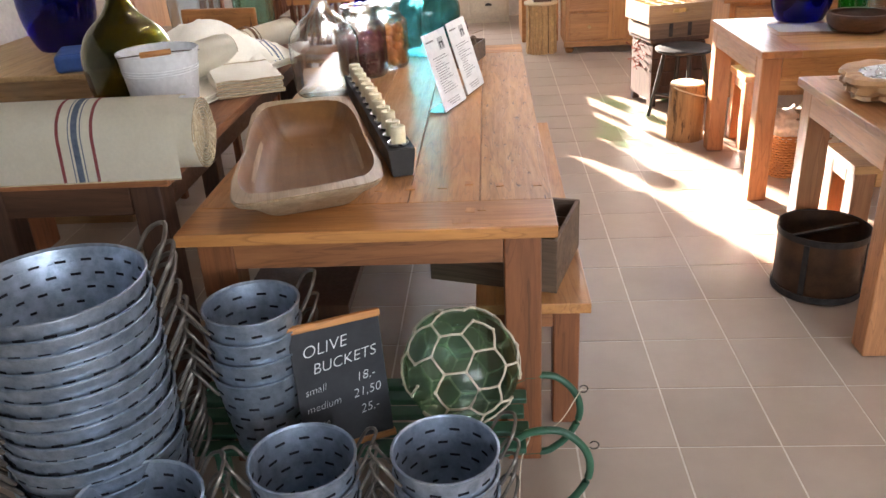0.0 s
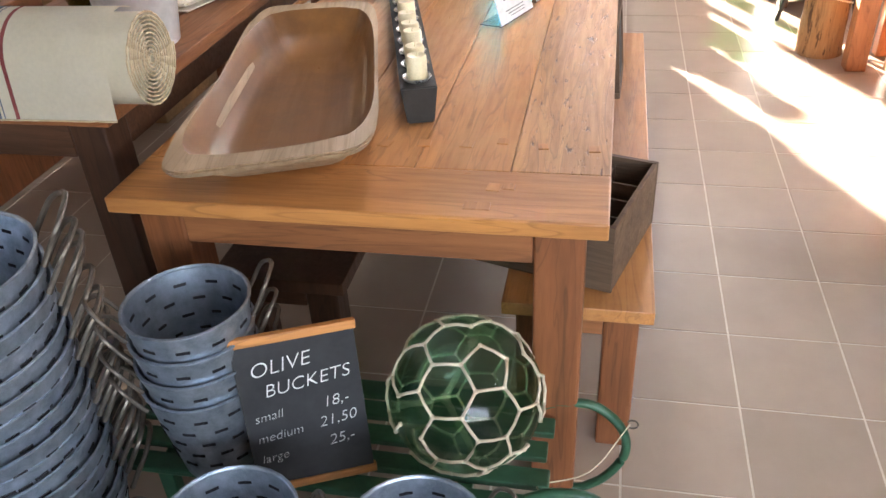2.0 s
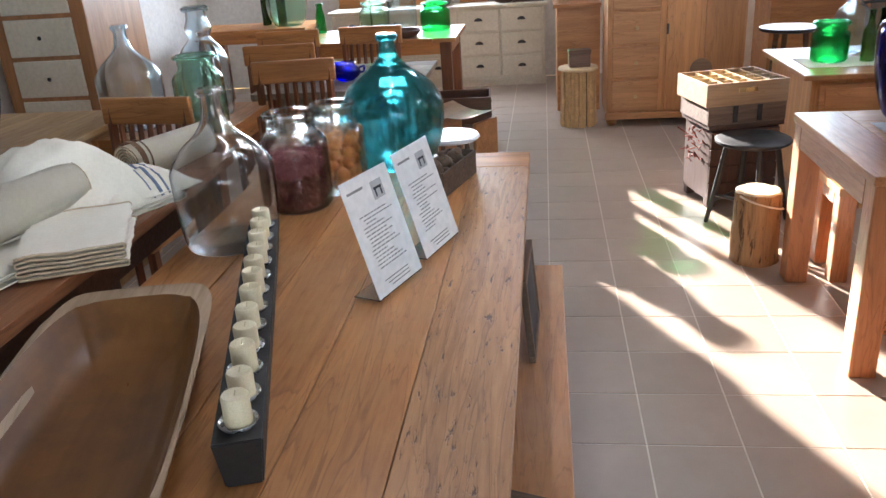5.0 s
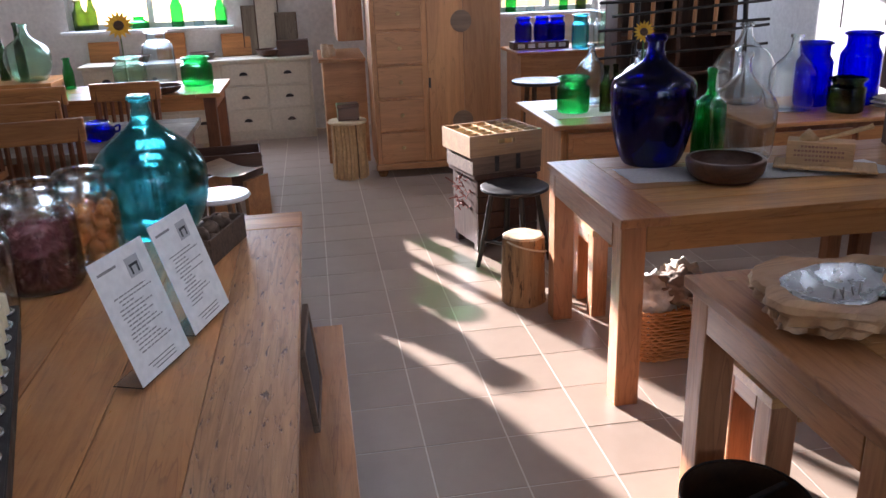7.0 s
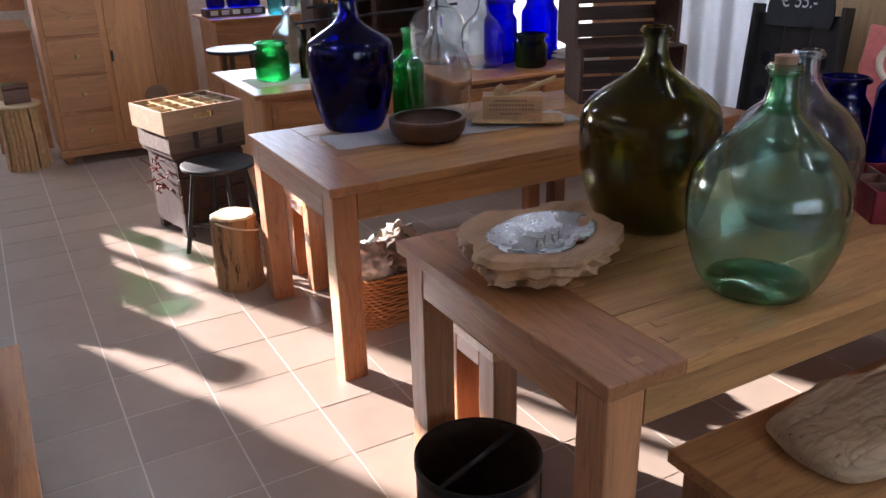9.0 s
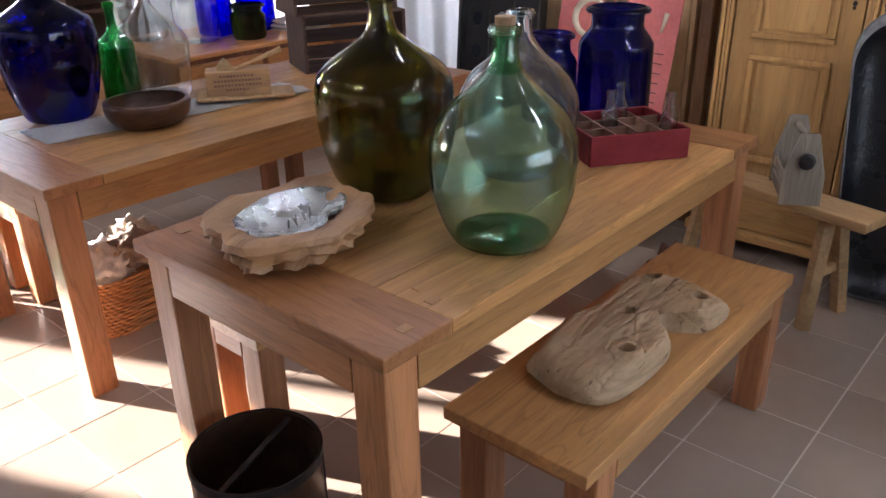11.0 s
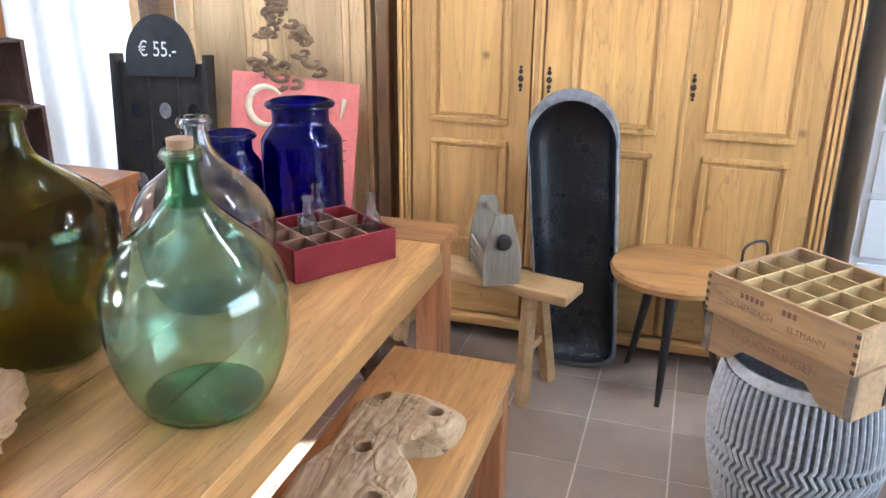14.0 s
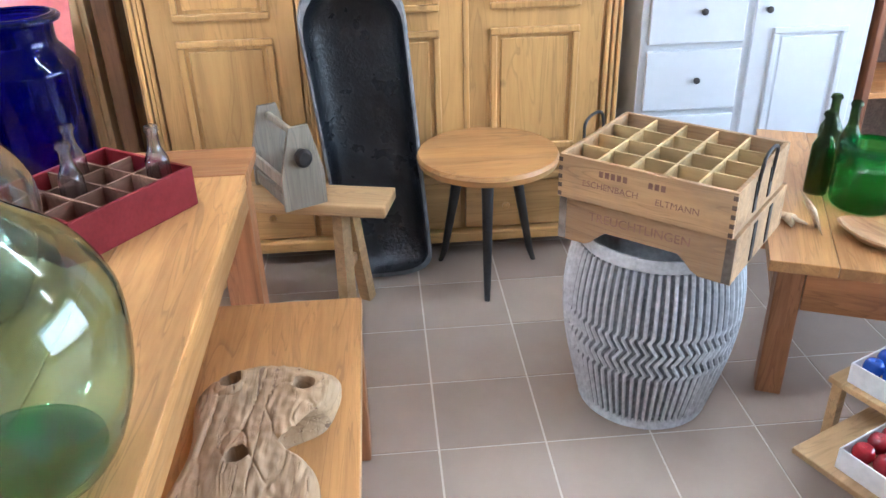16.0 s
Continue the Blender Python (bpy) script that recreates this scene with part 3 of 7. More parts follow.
for e in ico.edges:
    a, b = [(spin @ f.calc_center_median()).normalized() * 0.1505 for f in e.link_faces]
    mid = ((a + b) / 2).normalized() * 0.152
    if hash((round(mid.x, 3), round(mid.y, 3))) % 9:
        tube([a, mid, b], 0.0030, net, 6)
for c in cells:
    bmesh.ops.create_icosphere(net, subdivisions=1, radius=0.0052, matrix=Matrix.Translation(c))
ico.free()
part("net", net, ROPE, float_ball, "pale knotted cord net", "all")


def chalk_text(body, size, m, parent, material=None, name="writing", bold=0.0, slant=0.0):
    """Writing as thin raised letters."""
    cu = bpy.data.curves.new(name, "FONT")
    cu.body, cu.size, cu.extrude, cu.offset, cu.shear = body, size, 0.0004, bold, slant
    tmp = bpy.data.objects.new(name, cu)
    scene.collection.objects.link(tmp)
    me = bpy.data.meshes.new_from_object(tmp.evaluated_get(bpy.context.evaluated_depsgraph_get()))
    bpy.data.objects.remove(tmp)
    me.materials.append(material or CHALK)
    ob = new(name, me)
    ob.parent, ob.matrix_local = parent, m
    return ob


board = thing("price_board", "small black chalkboard with wooden bars and chalk prices", "chalkboard", (-0.442, 1.335, 0.268), 24, rx=-9)
part("panel", solid(-0.116, -0.004, 0.018, 0.116, 0.004, 0.338, 0.001), SLATE, board)
part("bar", solid(-0.121, -0.008, 0.338, 0.121, 0.008, 0.357, 0.003), FRAME_WOOD, board, "orange wooden bar")
part("bar", solid(-0.121, -0.008, 0.0, 0.121, 0.008, 0.018, 0.003), FRAME_WOOD, board, "orange wooden bar")
for body, x, z, size in (("OLIVE", -0.090, 0.268, 0.044), ("BUCKETS", -0.070, 0.222, 0.040), ("small", -0.098, 0.168, 0.028), ("18,-", 0.035, 0.176, 0.034), ("medium", -0.100, 0.120, 0.028), ("21,50", 0.022, 0.132, 0.034), ("large", -0.100, 0.072, 0.028), ("25,-", 0.035, 0.086, 0.034)):
    chalk_text(body, size, pose(x, -0.0050, z, 90, 0, 0) @ pose(0, 0, 0, 0, 0, 6), board, bold=-0.0007, slant=0.28)

# ---- on the long table ----
trough = thing("dough_trough", "long carved wooden dough trough with a pale rim", "wooden trough", (-0.622, 1.988, H1), 12.8)


def trough_shape(outer):
    """Lofted cross sections; the ends slope and carry a flat lip."""
    bm, rings, n = bmesh.new(), [], 44
    levels = [(0.0, 0.60, 0.58), (0.02, 0.66, 0.66), (0.07, 0.81, 0.82), (0.108, 0.965, 0.975), (0.125, 1.0, 1.0)] if outer else [(0.125, 0.952, 0.915), (0.10, 0.91, 0.88), (0.06, 0.79, 0.81), (0.035, 0.62, 0.70), (0.028, 0.35, 0.45)]
    for z, fw, fl in levels:
        ring = []
        for k in range(n):
            a = 2 * math.pi * k / n
            e = 0.26 if outer else 0.5
            cx, cy = math.copysign(abs(math.cos(a)) ** e, math.cos(a)), math.copysign(abs(math.sin(a)) ** e, math.sin(a))
            w = 0.189 - 0.019 * cy
            wob = 1 + 0.012 * noise.noise((2 * cx, 2 * cy, z * 9))
            lip = 0.02 * (abs(cy) > 0.95) * (0 if outer else -0.6)
            sag = -0.018 * (1 - abs(cy)) * (z > 0.1)
            ring.append(bm.verts.new((cx * w * fw * wob, cy * (0.499 * fl + lip) * wob + 0.17 * cx * w * fw * max(0.0, -cy), z + sag)))
        rings.append(ring)
    return bm, rings, n


bm, rings, n = trough_shape(True)
inner_bm, inner, _ = trough_shape(False)
for a, b in zip(rings, rings[1:]):
    for k in range(n):
        bm.faces.new((a[k], a[(k + 1) % n], b[(k + 1) % n], b[k]))
bm.faces.new(rings[0][::-1])
lip = [bm.verts.new(v.co) for v in inner[0]]
for k in range(n):
    bm.faces.new((rings[-1][k], rings[-1][(k + 1) % n], lip[(k + 1) % n], lip[k]))
bmesh.ops.bevel(bm, geom=[e for e in bm.edges if all(v in rings[-1] for v in e.verts)], offset=0.006, segments=2, affect="EDGES")
part("shell", bm, TROUGH_RIM, trough, "pale wooden outside and rim", True)
for a, b in zip(inner, inner[1:]):
    for k in range(n):
        inner_bm.faces.new((a[k], a[(k + 1) % n], b[(k + 1) % n], b[k]))
inner_bm.faces.new(inner[-1])
bmesh.ops.subdivide_edges(inner_bm, edges=inner_bm.edges[:], cuts=2, use_grid_fill=True, smooth=0.6)
part("hollow", inner_bm, TROUGH_IN, trough, "dark waxed inside", "all")

holder = thing("candle_holder", "long black wooden holder with a row of cream candles", "candle holder", (-0.478, 2.475, H1), 16.2)
bm = bmesh.new()
vs = box(bm, -0.042, -0.54, 0, 0.042, 0.54, 0.088, 0)
for v in vs:
    if v.co.z < 0.01:
        v.co.x *= 0.74
        v.co.y *= 0.992
bmesh.ops.bevel(bm, geom=bm.edges[:], offset=0.003, segments=2, affect="EDGES")
part("block", bm, BLACK_WOOD, holder)
CUP = mottled("tin_cup", (0.55, 0.55, 0.54), (0.68, 0.68, 0.66), 30, 0.25, 0.9)
for k in range(12):
    y = -0.485 + k * 0.088
    part("cup", lathe([(0.0, 0.0885), (0.030, 0.0885), (0.034, 0.095), (0.033, 0.0965), (0.028, 0.0905), (0.0, 0.0905)], 24), CUP, holder, "round tin candle cup", True).location = (0, y, 0)
    rnd = random.Random(k)
    hgt = 0.050 + rnd.uniform(-0.004, 0.006)
    candle = part("candle", lathe([(0, 0.0905), (0.0225, 0.0905), (0.0235, 0.094), (0.0235, 0.0905 + hgt - 0.004), (0.021, 0.0905 + hgt), (0.006, 0.088 + hgt), (0, 0.087 + hgt)], 22), WAX, holder, "cream wax candle", True)
    candle.location = (rnd.uniform(-0.002, 0.002), y, 0)
    part("wick", tube([(0, 0, 0.086 + hgt), (0.001, 0, 0.092 + hgt), (0.003, 0.001, 0.097 + hgt)], 0.0012, sides=5), WAX, candle)


def menu_card(at, rz):
    c = thing("price_card", "white printed price card on an acrylic stand", "card", at, rz, group="price cards", rx=-17)
    part("sheet", solid(-0.104, -0.0012, 0.004, 0.104, 0.0012, 0.296, 0), PAPER, c)
    part("foot", solid(-0.104, 0.0016, 0.0, 0.104, 0.075, 0.003, 0, pose(0, 0, 0, 17)), CLEAR, c, "clear acrylic foot")
    bm, rnd = bmesh.new(), random.Random(rz)
    for k in range(15):
        z = 0.20 - k * 0.0095
        x, stop = -0.072 + rnd.uniform(0, 0.02), 0.02 + rnd.uniform(-0.03, 0.055)
        while x < stop:
            w = rnd.uniform(0.008, 0.02)
            box(bm, x, -0.0019, z, min(x + w, stop), -0.0014, z + 0.003)
            x += w + 0.004
    for k in range(3):
        box(bm, -0.06 + 0.012 * k, -0.0019, 0.035 - 0.009 * k, 0.05, -0.0014, 0.0375 - 0.009 * k)
    box(bm, -0.088, -0.0019, 0.262, -0.02, -0.0014, 0.268)
    tagged(part("print", bm, INK, c, "lines of small grey print"), kind="stuff")
    pic = bmesh.new()
    box(pic, 0.012, -0.0019, 0.222, 0.062, -0.0014, 0.268)
    part("picture", pic, GREY_WALL, c, "small grey picture")
    pic = bmesh.new()
    box(pic, 0.020, -0.0024, 0.246, 0.054, -0.0020, 0.252)
    box(pic, 0.022, -0.0024, 0.228, 0.028, -0.0020, 0.246)
    box(pic, 0.046, -0.0024, 0.228, 0.052, -0.0020, 0.246)
    part("picture", pic, SLATE, c, "dark table in the picture")
    return c


menu_card((-0.193, 2.73, H1 + 0.0055), 69.5)
menu_card((-0.118, 2.985, H1 + 0.0055), 72)

vessel("demijohn", "clear pale glass demijohn with a short neck", demijohn_line(0.147, 0.455, 0.028, True), CLEAR, (-0.755, 3.06, H1 + 0.001), "glass demijohn", group="demijohns")
vessel("demijohn", "bright teal round glass demijohn", demijohn_line(0.192, 0.485, 0.029), TEAL, (-0.395, 3.83, H1 + 0.001), "glass demijohn", 0.006, group="demijohns")


def storage_jar(label, at, r, h, filling, fill_label, fill_h, group="storage jars"):
    j = whole("storage_jar", shell(jar_line(r, h, 0.70), 0.0035), JAR_GLASS, label, "glass jar", at, 0, group, smooth=True)
    filling(j, r - 0.008, fill_h, fill_label)
    return j


ORANGE = mottled("orange_lantern_husk", (0.75, 0.20, 0.03), (0.88, 0.38, 0.10), 14, 0.6, 0, 0.4)
DARK_POD = mottled("dark_red_petals", (0.12, 0.02, 0.012), (0.30, 0.07, 0.04), 24, 0.8, 0, 0.5)
MAUVE = mottled("mauve_petals", (0.30, 0.06, 0.06), (0.42, 0.13, 0.12), 24, 0.8, 0, 0.5)


def lanterns(j, r, h, label):
    rnd, n = random.Random(5), 0
    z = 0.03
    while z < h:
        k = 7 if n % 2 else 6
        for i in range(k + 1):
            a, rr = 2 * math.pi * i / k + n * 0.7, (r - 0.024) * rnd.uniform(0.9, 1.0) if i < k else 0.01
            s = rnd.uniform(0.020, 0.026)
            line = curved([(0.0, -s), (0.7 * s, -0.7 * s), (s, -0.1 * s), (0.75 * s, 0.55 * s), (0.25 * s, 1.0 * s), (0.0, 1.25 * s)], 3)
            bm = lathe(line, 10)
            for v in bm.verts:
                a2 = math.atan2(v.co.y, v.co.x)
                v.co.x *= 1 + 0.07 * math.cos(5 * a2)
                v.co.y *= 1 + 0.07 * math.cos(5 * a2)
            p = part("lantern_husk", bm, ORANGE, j, label if n == 0 and i == 0 else "", "all")
            p.matrix_local = pose(rr * math.cos(a), rr * math.sin(a), z, rnd.uniform(0, 180), rnd.uniform(0, 180), rnd.uniform(0, 360))
        z += 0.036
        n += 1


def petals(j, r, h, label):
    rnd = random.Random(8)
    for mat, z0, z1, n in ((DARK_POD, 0.006, h * 0.62, 620), (MAUVE, h * 0.6, h, 330)):
        bm = bmesh.new()
        for _ in range(n):
            a, rr = rnd.uniform(0, 6.283), (r - 0.012) * math.sqrt(rnd.uniform(0.35, 1))
            s = rnd.uniform(0.008, 0.014)
            m = pose(rr * math.cos(a), rr * math.sin(a), rnd.uniform(z0 + 0.012, z1), rnd.uniform(0, 360), rnd.uniform(0, 360), 0)
            bmesh.ops.create_icosphere(bm, subdivisions=1, radius=s, matrix=m @ Matrix.Diagonal((1, 0.65, 0.35, 1)))
        lathe([(0, z0), (r * 0.75, z0), (r * 0.75, z1 - 0.015), (0, z1 - 0.01)], 20, bm)
        tagged(part("petals", bm, mat, j, label), kind="stuff")


storage_jar("glass jar half filled with dark red dried petals", (-0.64, 3.37, H1 + 0.001), 0.112, 0.315, petals, "dried red petals", 0.185)
storage_jar("glass jar half filled with orange lantern husks", (-0.545, 3.545, H1 + 0.001), 0.098, 0.305, lanterns, "papery orange husk", 0.175)

tray = thing("wooden_box", "small open wooden box with dark seed pods", "box", (-0.175, 3.57, H1), -16)
for x0, y0, x1, y1 in ((-0.055, -0.15, -0.047, 0.15), (0.047, -0.15, 0.055, 0.15), (-0.046, -0.15, 0.046, -0.142), (-0.046, 0.142, 0.046, 0.15)):
    part("side", solid(x0, y0, 0, x1, y1, 0.085, 0.002), DARK_BOX, tray)
part("bottom", solid(-0.0465, -0.1415, 0.0, 0.0465, 0.1415, 0.008, 0), DARK_BOX, tray)
for k in range(7):
    rnd = random.Random(k)
    bm = lathe(curved([(0, -0.03), (0.022, -0.022), (0.032, 0.0), (0.022, 0.02), (0.008, 0.032), (0.014, 0.042), (0, 0.044)], 3), 10)
    pod = whole("seed_pod", bm, DARK_BOX, "dried dark brown seed pod in the box", "seed pod", smooth="all", group="seed pods")
    pod.matrix_world = pose(-0.175, 3.57, H1 + 0.042, 0, 0, -16) @ pose(rnd.uniform(-0.012, 0.012), -0.115 + 0.038 * k, 0.032 * (k % 2), rnd.uniform(-50, 50), rnd.uniform(-60, 60), 0)

top = bpy.data.objects["long_table"]
for x, y in ((-0.60, 1.835), (-0.47, 1.85), (-0.385, 1.85), (-0.30, 1.86), (-0.205, 1.862), (-0.128, 1.882), (-0.04, 1.862), (0.068, 1.858), (-0.12, 1.675), (-0.09, 1.68), (-0.13, 1.60), (-0.155, 1.60)):
    s = 0.013 + 0.006 * noise.noise((x * 9, y * 9, 0))
    peg = part("peg", solid(-s, -s * 1.1, -0.004, s, s * 1.1, 0.0016, 0.0006), TEAK, top)
    peg.matrix_local = top.matrix_world.inverted() @ pose(x, y, H1, 0, 0, 20 * noise.noise((x * 30, y, 1)))

light_top = next(ob for ob in bpy.data.objects if ob.name.startswith("dining_table") and abs(ob.location.y - 2.545) < 0.01)
for x, y in ((1.425, 2.185), (1.452, 2.245), (1.30, 2.15), (1.30, 2.62), (1.30, 2.93), (1.428, 2.50)):
    peg = part("peg", solid(-0.016, -0.013, -0.004, 0.016, 0.013, 0.0014, 0.0006), OAK, light_top)
    peg.matrix_local = light_top.matrix_world.inverted() @ pose(x, y, H3, 0, 0, 12 * noise.noise((x * 30, y, 2)))

# ---- bench by the long table ----
def bottle_crate(name, label, at, size, cells, material, inner, rz=0, rx=0, ry=0, wall=0.012, hole=True, slot_side="x", cell_h=0.8, group="crates"):
    """An open crate with a grid of thin dividers and a hand hole in two sides."""
    w, d, h = size[0] / 2, size[1] / 2, size[2]
    c = thing(name, label, "crate", at, rz, group, rx=rx, ry=ry)
    part("bottom", solid(-w + wall, -d + wall, 0.0, w - wall, d - wall, 0.008, 0), inner, c)

    def board(x0, y0, x1, y1, holed):
        bm = bmesh.new()
        if not holed:
            box(bm, x0, y0, 0, x1, y1, h, 0.002)
        else:
            lx = x1 - x0 > y1 - y0
            a = 0.055
            for u0, u1, z0, z1 in ((None, -a, 0, h), (a, None, 0, h), (-a, a, 0, h * 0.52), (-a, a, h * 0.74, h)):
                if lx:
                    box(bm, x0 if u0 is None else u0, y0, z0, x1 if u1 is None else u1, y1, z1)
                else:
                    box(bm, x0, y0 if u0 is None else u0, z0, x1, y1 if u1 is None else u1, z1)
        part("side", bm, material, c)
    board(-w, -d, w, -d + wall, hole and slot_side == "y")
    board(-w, d - wall, w, d, hole and slot_side == "y")
    board(-w, -d + wall + 0.0005, -w + wall, d - wall - 0.0005, hole and slot_side == "x")
    board(w - wall, -d + wall + 0.0005, w, d - wall - 0.0005, hole and slot_side == "x")
    nx, ny = cells
    for k in range(1, nx):
        x = -w + wall + (2 * w - 2 * wall) * k / nx
        part("divider", solid(x - 0.003, -d + wall + 0.001, 0.009, x + 0.003, d - wall - 0.001, h * cell_h, 0), inner, c)
    for k in range(1, ny):
        y = -d + wall + (2 * d - 2 * wall) * k / ny
        part("divider", solid(-w + wall + 0.001, y - 0.003, 0.0095, w - wall - 0.001, y + 0.003, h * cell_h - 0.002, 0), inner, c)
    return c


bottle_crate("bottle_crate", "dark old wooden bottle crate on the low bench", (-0.02, 2.02, 0.4525), (0.40, 0.34, 0.17), (4, 4), DARK_BOX, DARK_BOX, rz=-17, slot_side="y", cell_h=0.85)
slate = thing("framed_slate", "dark framed slate leaning on the table edge", "slate", (0.128, 3.07, 0.452), rz=88, rx=-5)
part("panel", solid(-0.135, -0.004, 0.02, 0.135, 0.004, 0.235, 0.001), SLATE, slate)
for x0, z0, x1, z1 in ((-0.155, 0, 0.155, 0.02), (-0.155, 0.235, 0.155, 0.255), (-0.155, 0.0205, -0.135, 0.2345), (0.135, 0.0205, 0.155, 0.2345)):
    part("frame", solid(x0, -0.009, z0, x1, 0.009, z1, 0.002), DARK_BOX, slate)

# ---- linen table ----
HL = 0.9
def cloth_roll(label, at, length, r, rz, turns=7, stripes=True, ry=0):
    """A rolled cloth along its own x axis: a spiral end and striped outside."""
    t = thing("linen_roll", label, "fabric roll", at, rz, "linen", ry=ry)
    spiral, n = [], turns * 22
    for k in range(n + 1):
        a = 2 * math.pi * turns * k / n
        rr = 0.006 + (r - 0.006) * k / n
        spiral.append((rr * math.cos(a), rr * math.sin(a)))

    def strip(x0, x1, line, push, thick=0.0035):
        bm = bmesh.new()
        rows = []
        for i, (y, z) in enumerate(line):
            d = math.hypot(y, z) or 1
            o = push + 0.0008 * noise.noise((y * 40, z * 40, x0))
            rows.append([bm.verts.new((x, y * (1 + o / d), z * (1 + o / d))) for x in np.linspace(x0, x1, 9)])
        for a, b in zip(rows, rows[1:]):
            for i in range(8):
                bm.faces.new((a[i], a[i + 1], b[i + 1], b[i]))
        bmesh.ops.solidify(bm, geom=bm.faces[:], thickness=thick)
        return bm
    part("cloth", strip(-length / 2, length / 2, spiral, 0), LINEN, t, smooth=True)
    if stripes:
        hang = [((r + 0.004) * math.cos(a), (r + 0.004) * math.sin(a)) for a in np.linspace(1.1, math.pi, 26)]
        hang += [(-r - 0.004 - 0.010 * k / 12, -0.094 * k / 12) for k in range(1, 13)]
        reach = length / 2 - 0.045
        part("loose_end", strip(-length / 2 - 0.004, reach, hang, 0), LINEN, t, "loose end of the cloth hanging down", True)
        for x, w, m in ((-0.058, 0.009, RED_YARN), (-0.012, 0.017, BLUE_YARN), (0.004, 0.003, BLUE_YARN), (-0.028, 0.003, BLUE_YARN), (0.034, 0.009, RED_YARN)):
            part("stripe", strip(x - w / 2, x + w / 2, hang, 0.0012, 0.0008), m, t, "woven coloured stripe", "all")
        part("hem", tube([(x, hang[-1][0] - 0.001, hang[-1][1] + 0.002 * noise.noise((x * 60, 0, 3))) for x in np.linspace(-length / 2 - 0.004, reach, 40)], 0.0022, sides=5), LINEN_EDGE, t, "frayed hem", "all")
    for s in (-1, 1):
        ends = bmesh.new()
        for k in range(0, n, 1):
            (y0, z0), (y1, z1) = spiral[k], spiral[k + 1]
            wob = 0.004 * noise.noise((k * 0.35, s, 0))
            tube([(s * (length / 2 + wob), y0, z0), (s * (length / 2 + wob), y1, z1)], 0.0022, ends, 4)
        part("fringe", ends, LINEN_EDGE, t, "frayed linen edge", "all")
    return t


cloth_roll("thick cream linen roll with red and blue stripes", (-1.142, 1.752, HL + 0.100), 0.60, 0.099, 2, 11)
pail = thing("enamel_pail", "white enamel pail with a wire handle and wooden grip", "pail", (-1.085, 2.135, HL + 0.0005), 20)
part("body", shell([(0.098, 0), (0.102, 0.004), (0.140, 0.285), (0.144, 0.293), (0.146, 0.299), (0.142, 0.302)], 0.003, 44), ENAMEL, pail, smooth=True)
for z in (0.225, 0.234, 0.243):
    part("rib", tube([((0.1022 + 0.1345 * z) * math.cos(a), (0.1022 + 0.1345 * z) * math.sin(a), z) for a in np.linspace(0, 2 * math.pi, 41)[:-1]], 0.0022, sides=5, closed=True), ENAMEL, pail, smooth="all")
hand_line = smooth_line([(-0.144, 0, 0.285), (-0.118, -0.085, 0.298), (-0.055, -0.145, 0.310), (0.02, -0.153, 0.314), (0.10, -0.112, 0.306), (0.144, 0, 0.285)], 6)
part("wire_handle", tube(hand_line, 0.0026, sides=6), BARE_STEEL, pail, "thin dark wire handle", True)
pail.scale = (0.86, 0.86, 0.86)
part("grip", tube(smooth_line([(-0.050, -0.147, 0.310), (-0.01, -0.1535, 0.3125), (0.050, -0.142, 0.313)], 4), 0.0105, sides=10), TEAK_X, pail, "turned wooden grip", True)
vessel("demijohn", "large olive green glass demijohn behind the pail", demijohn_line(0.150, 0.46, 0.027), OLIVE, (-1.275, 2.345, HL + 0.001), "glass demijohn", 0.006, group="demijohns")
cloth_roll("cream linen roll lying on folded linen", (-1.195, 2.735, HL + 0.106), 0.42, 0.072, 77, 7, False)
back_roll = cloth_roll("cream linen roll with a brown border at the back", (-1.10, 3.43, HL + 0.067), 0.34, 0.064, 68, 6, False)
BROWN_YARN = mottled("brown_yarn", (0.14, 0.07, 0.035), (0.22, 0.12, 0.06), 60, 0.95)
for x, w in ((-0.145, 0.020), (-0.118, 0.006)):
    part("stripe", lathe([(0.0665, -w / 2), (0.0675, -w / 2), (0.0675, w / 2), (0.0665, w / 2)], 32, closed=True), BROWN_YARN, back_roll, "woven brown stripe", True).matrix_local = pose(x, 0, 0, 0, 90, 0)


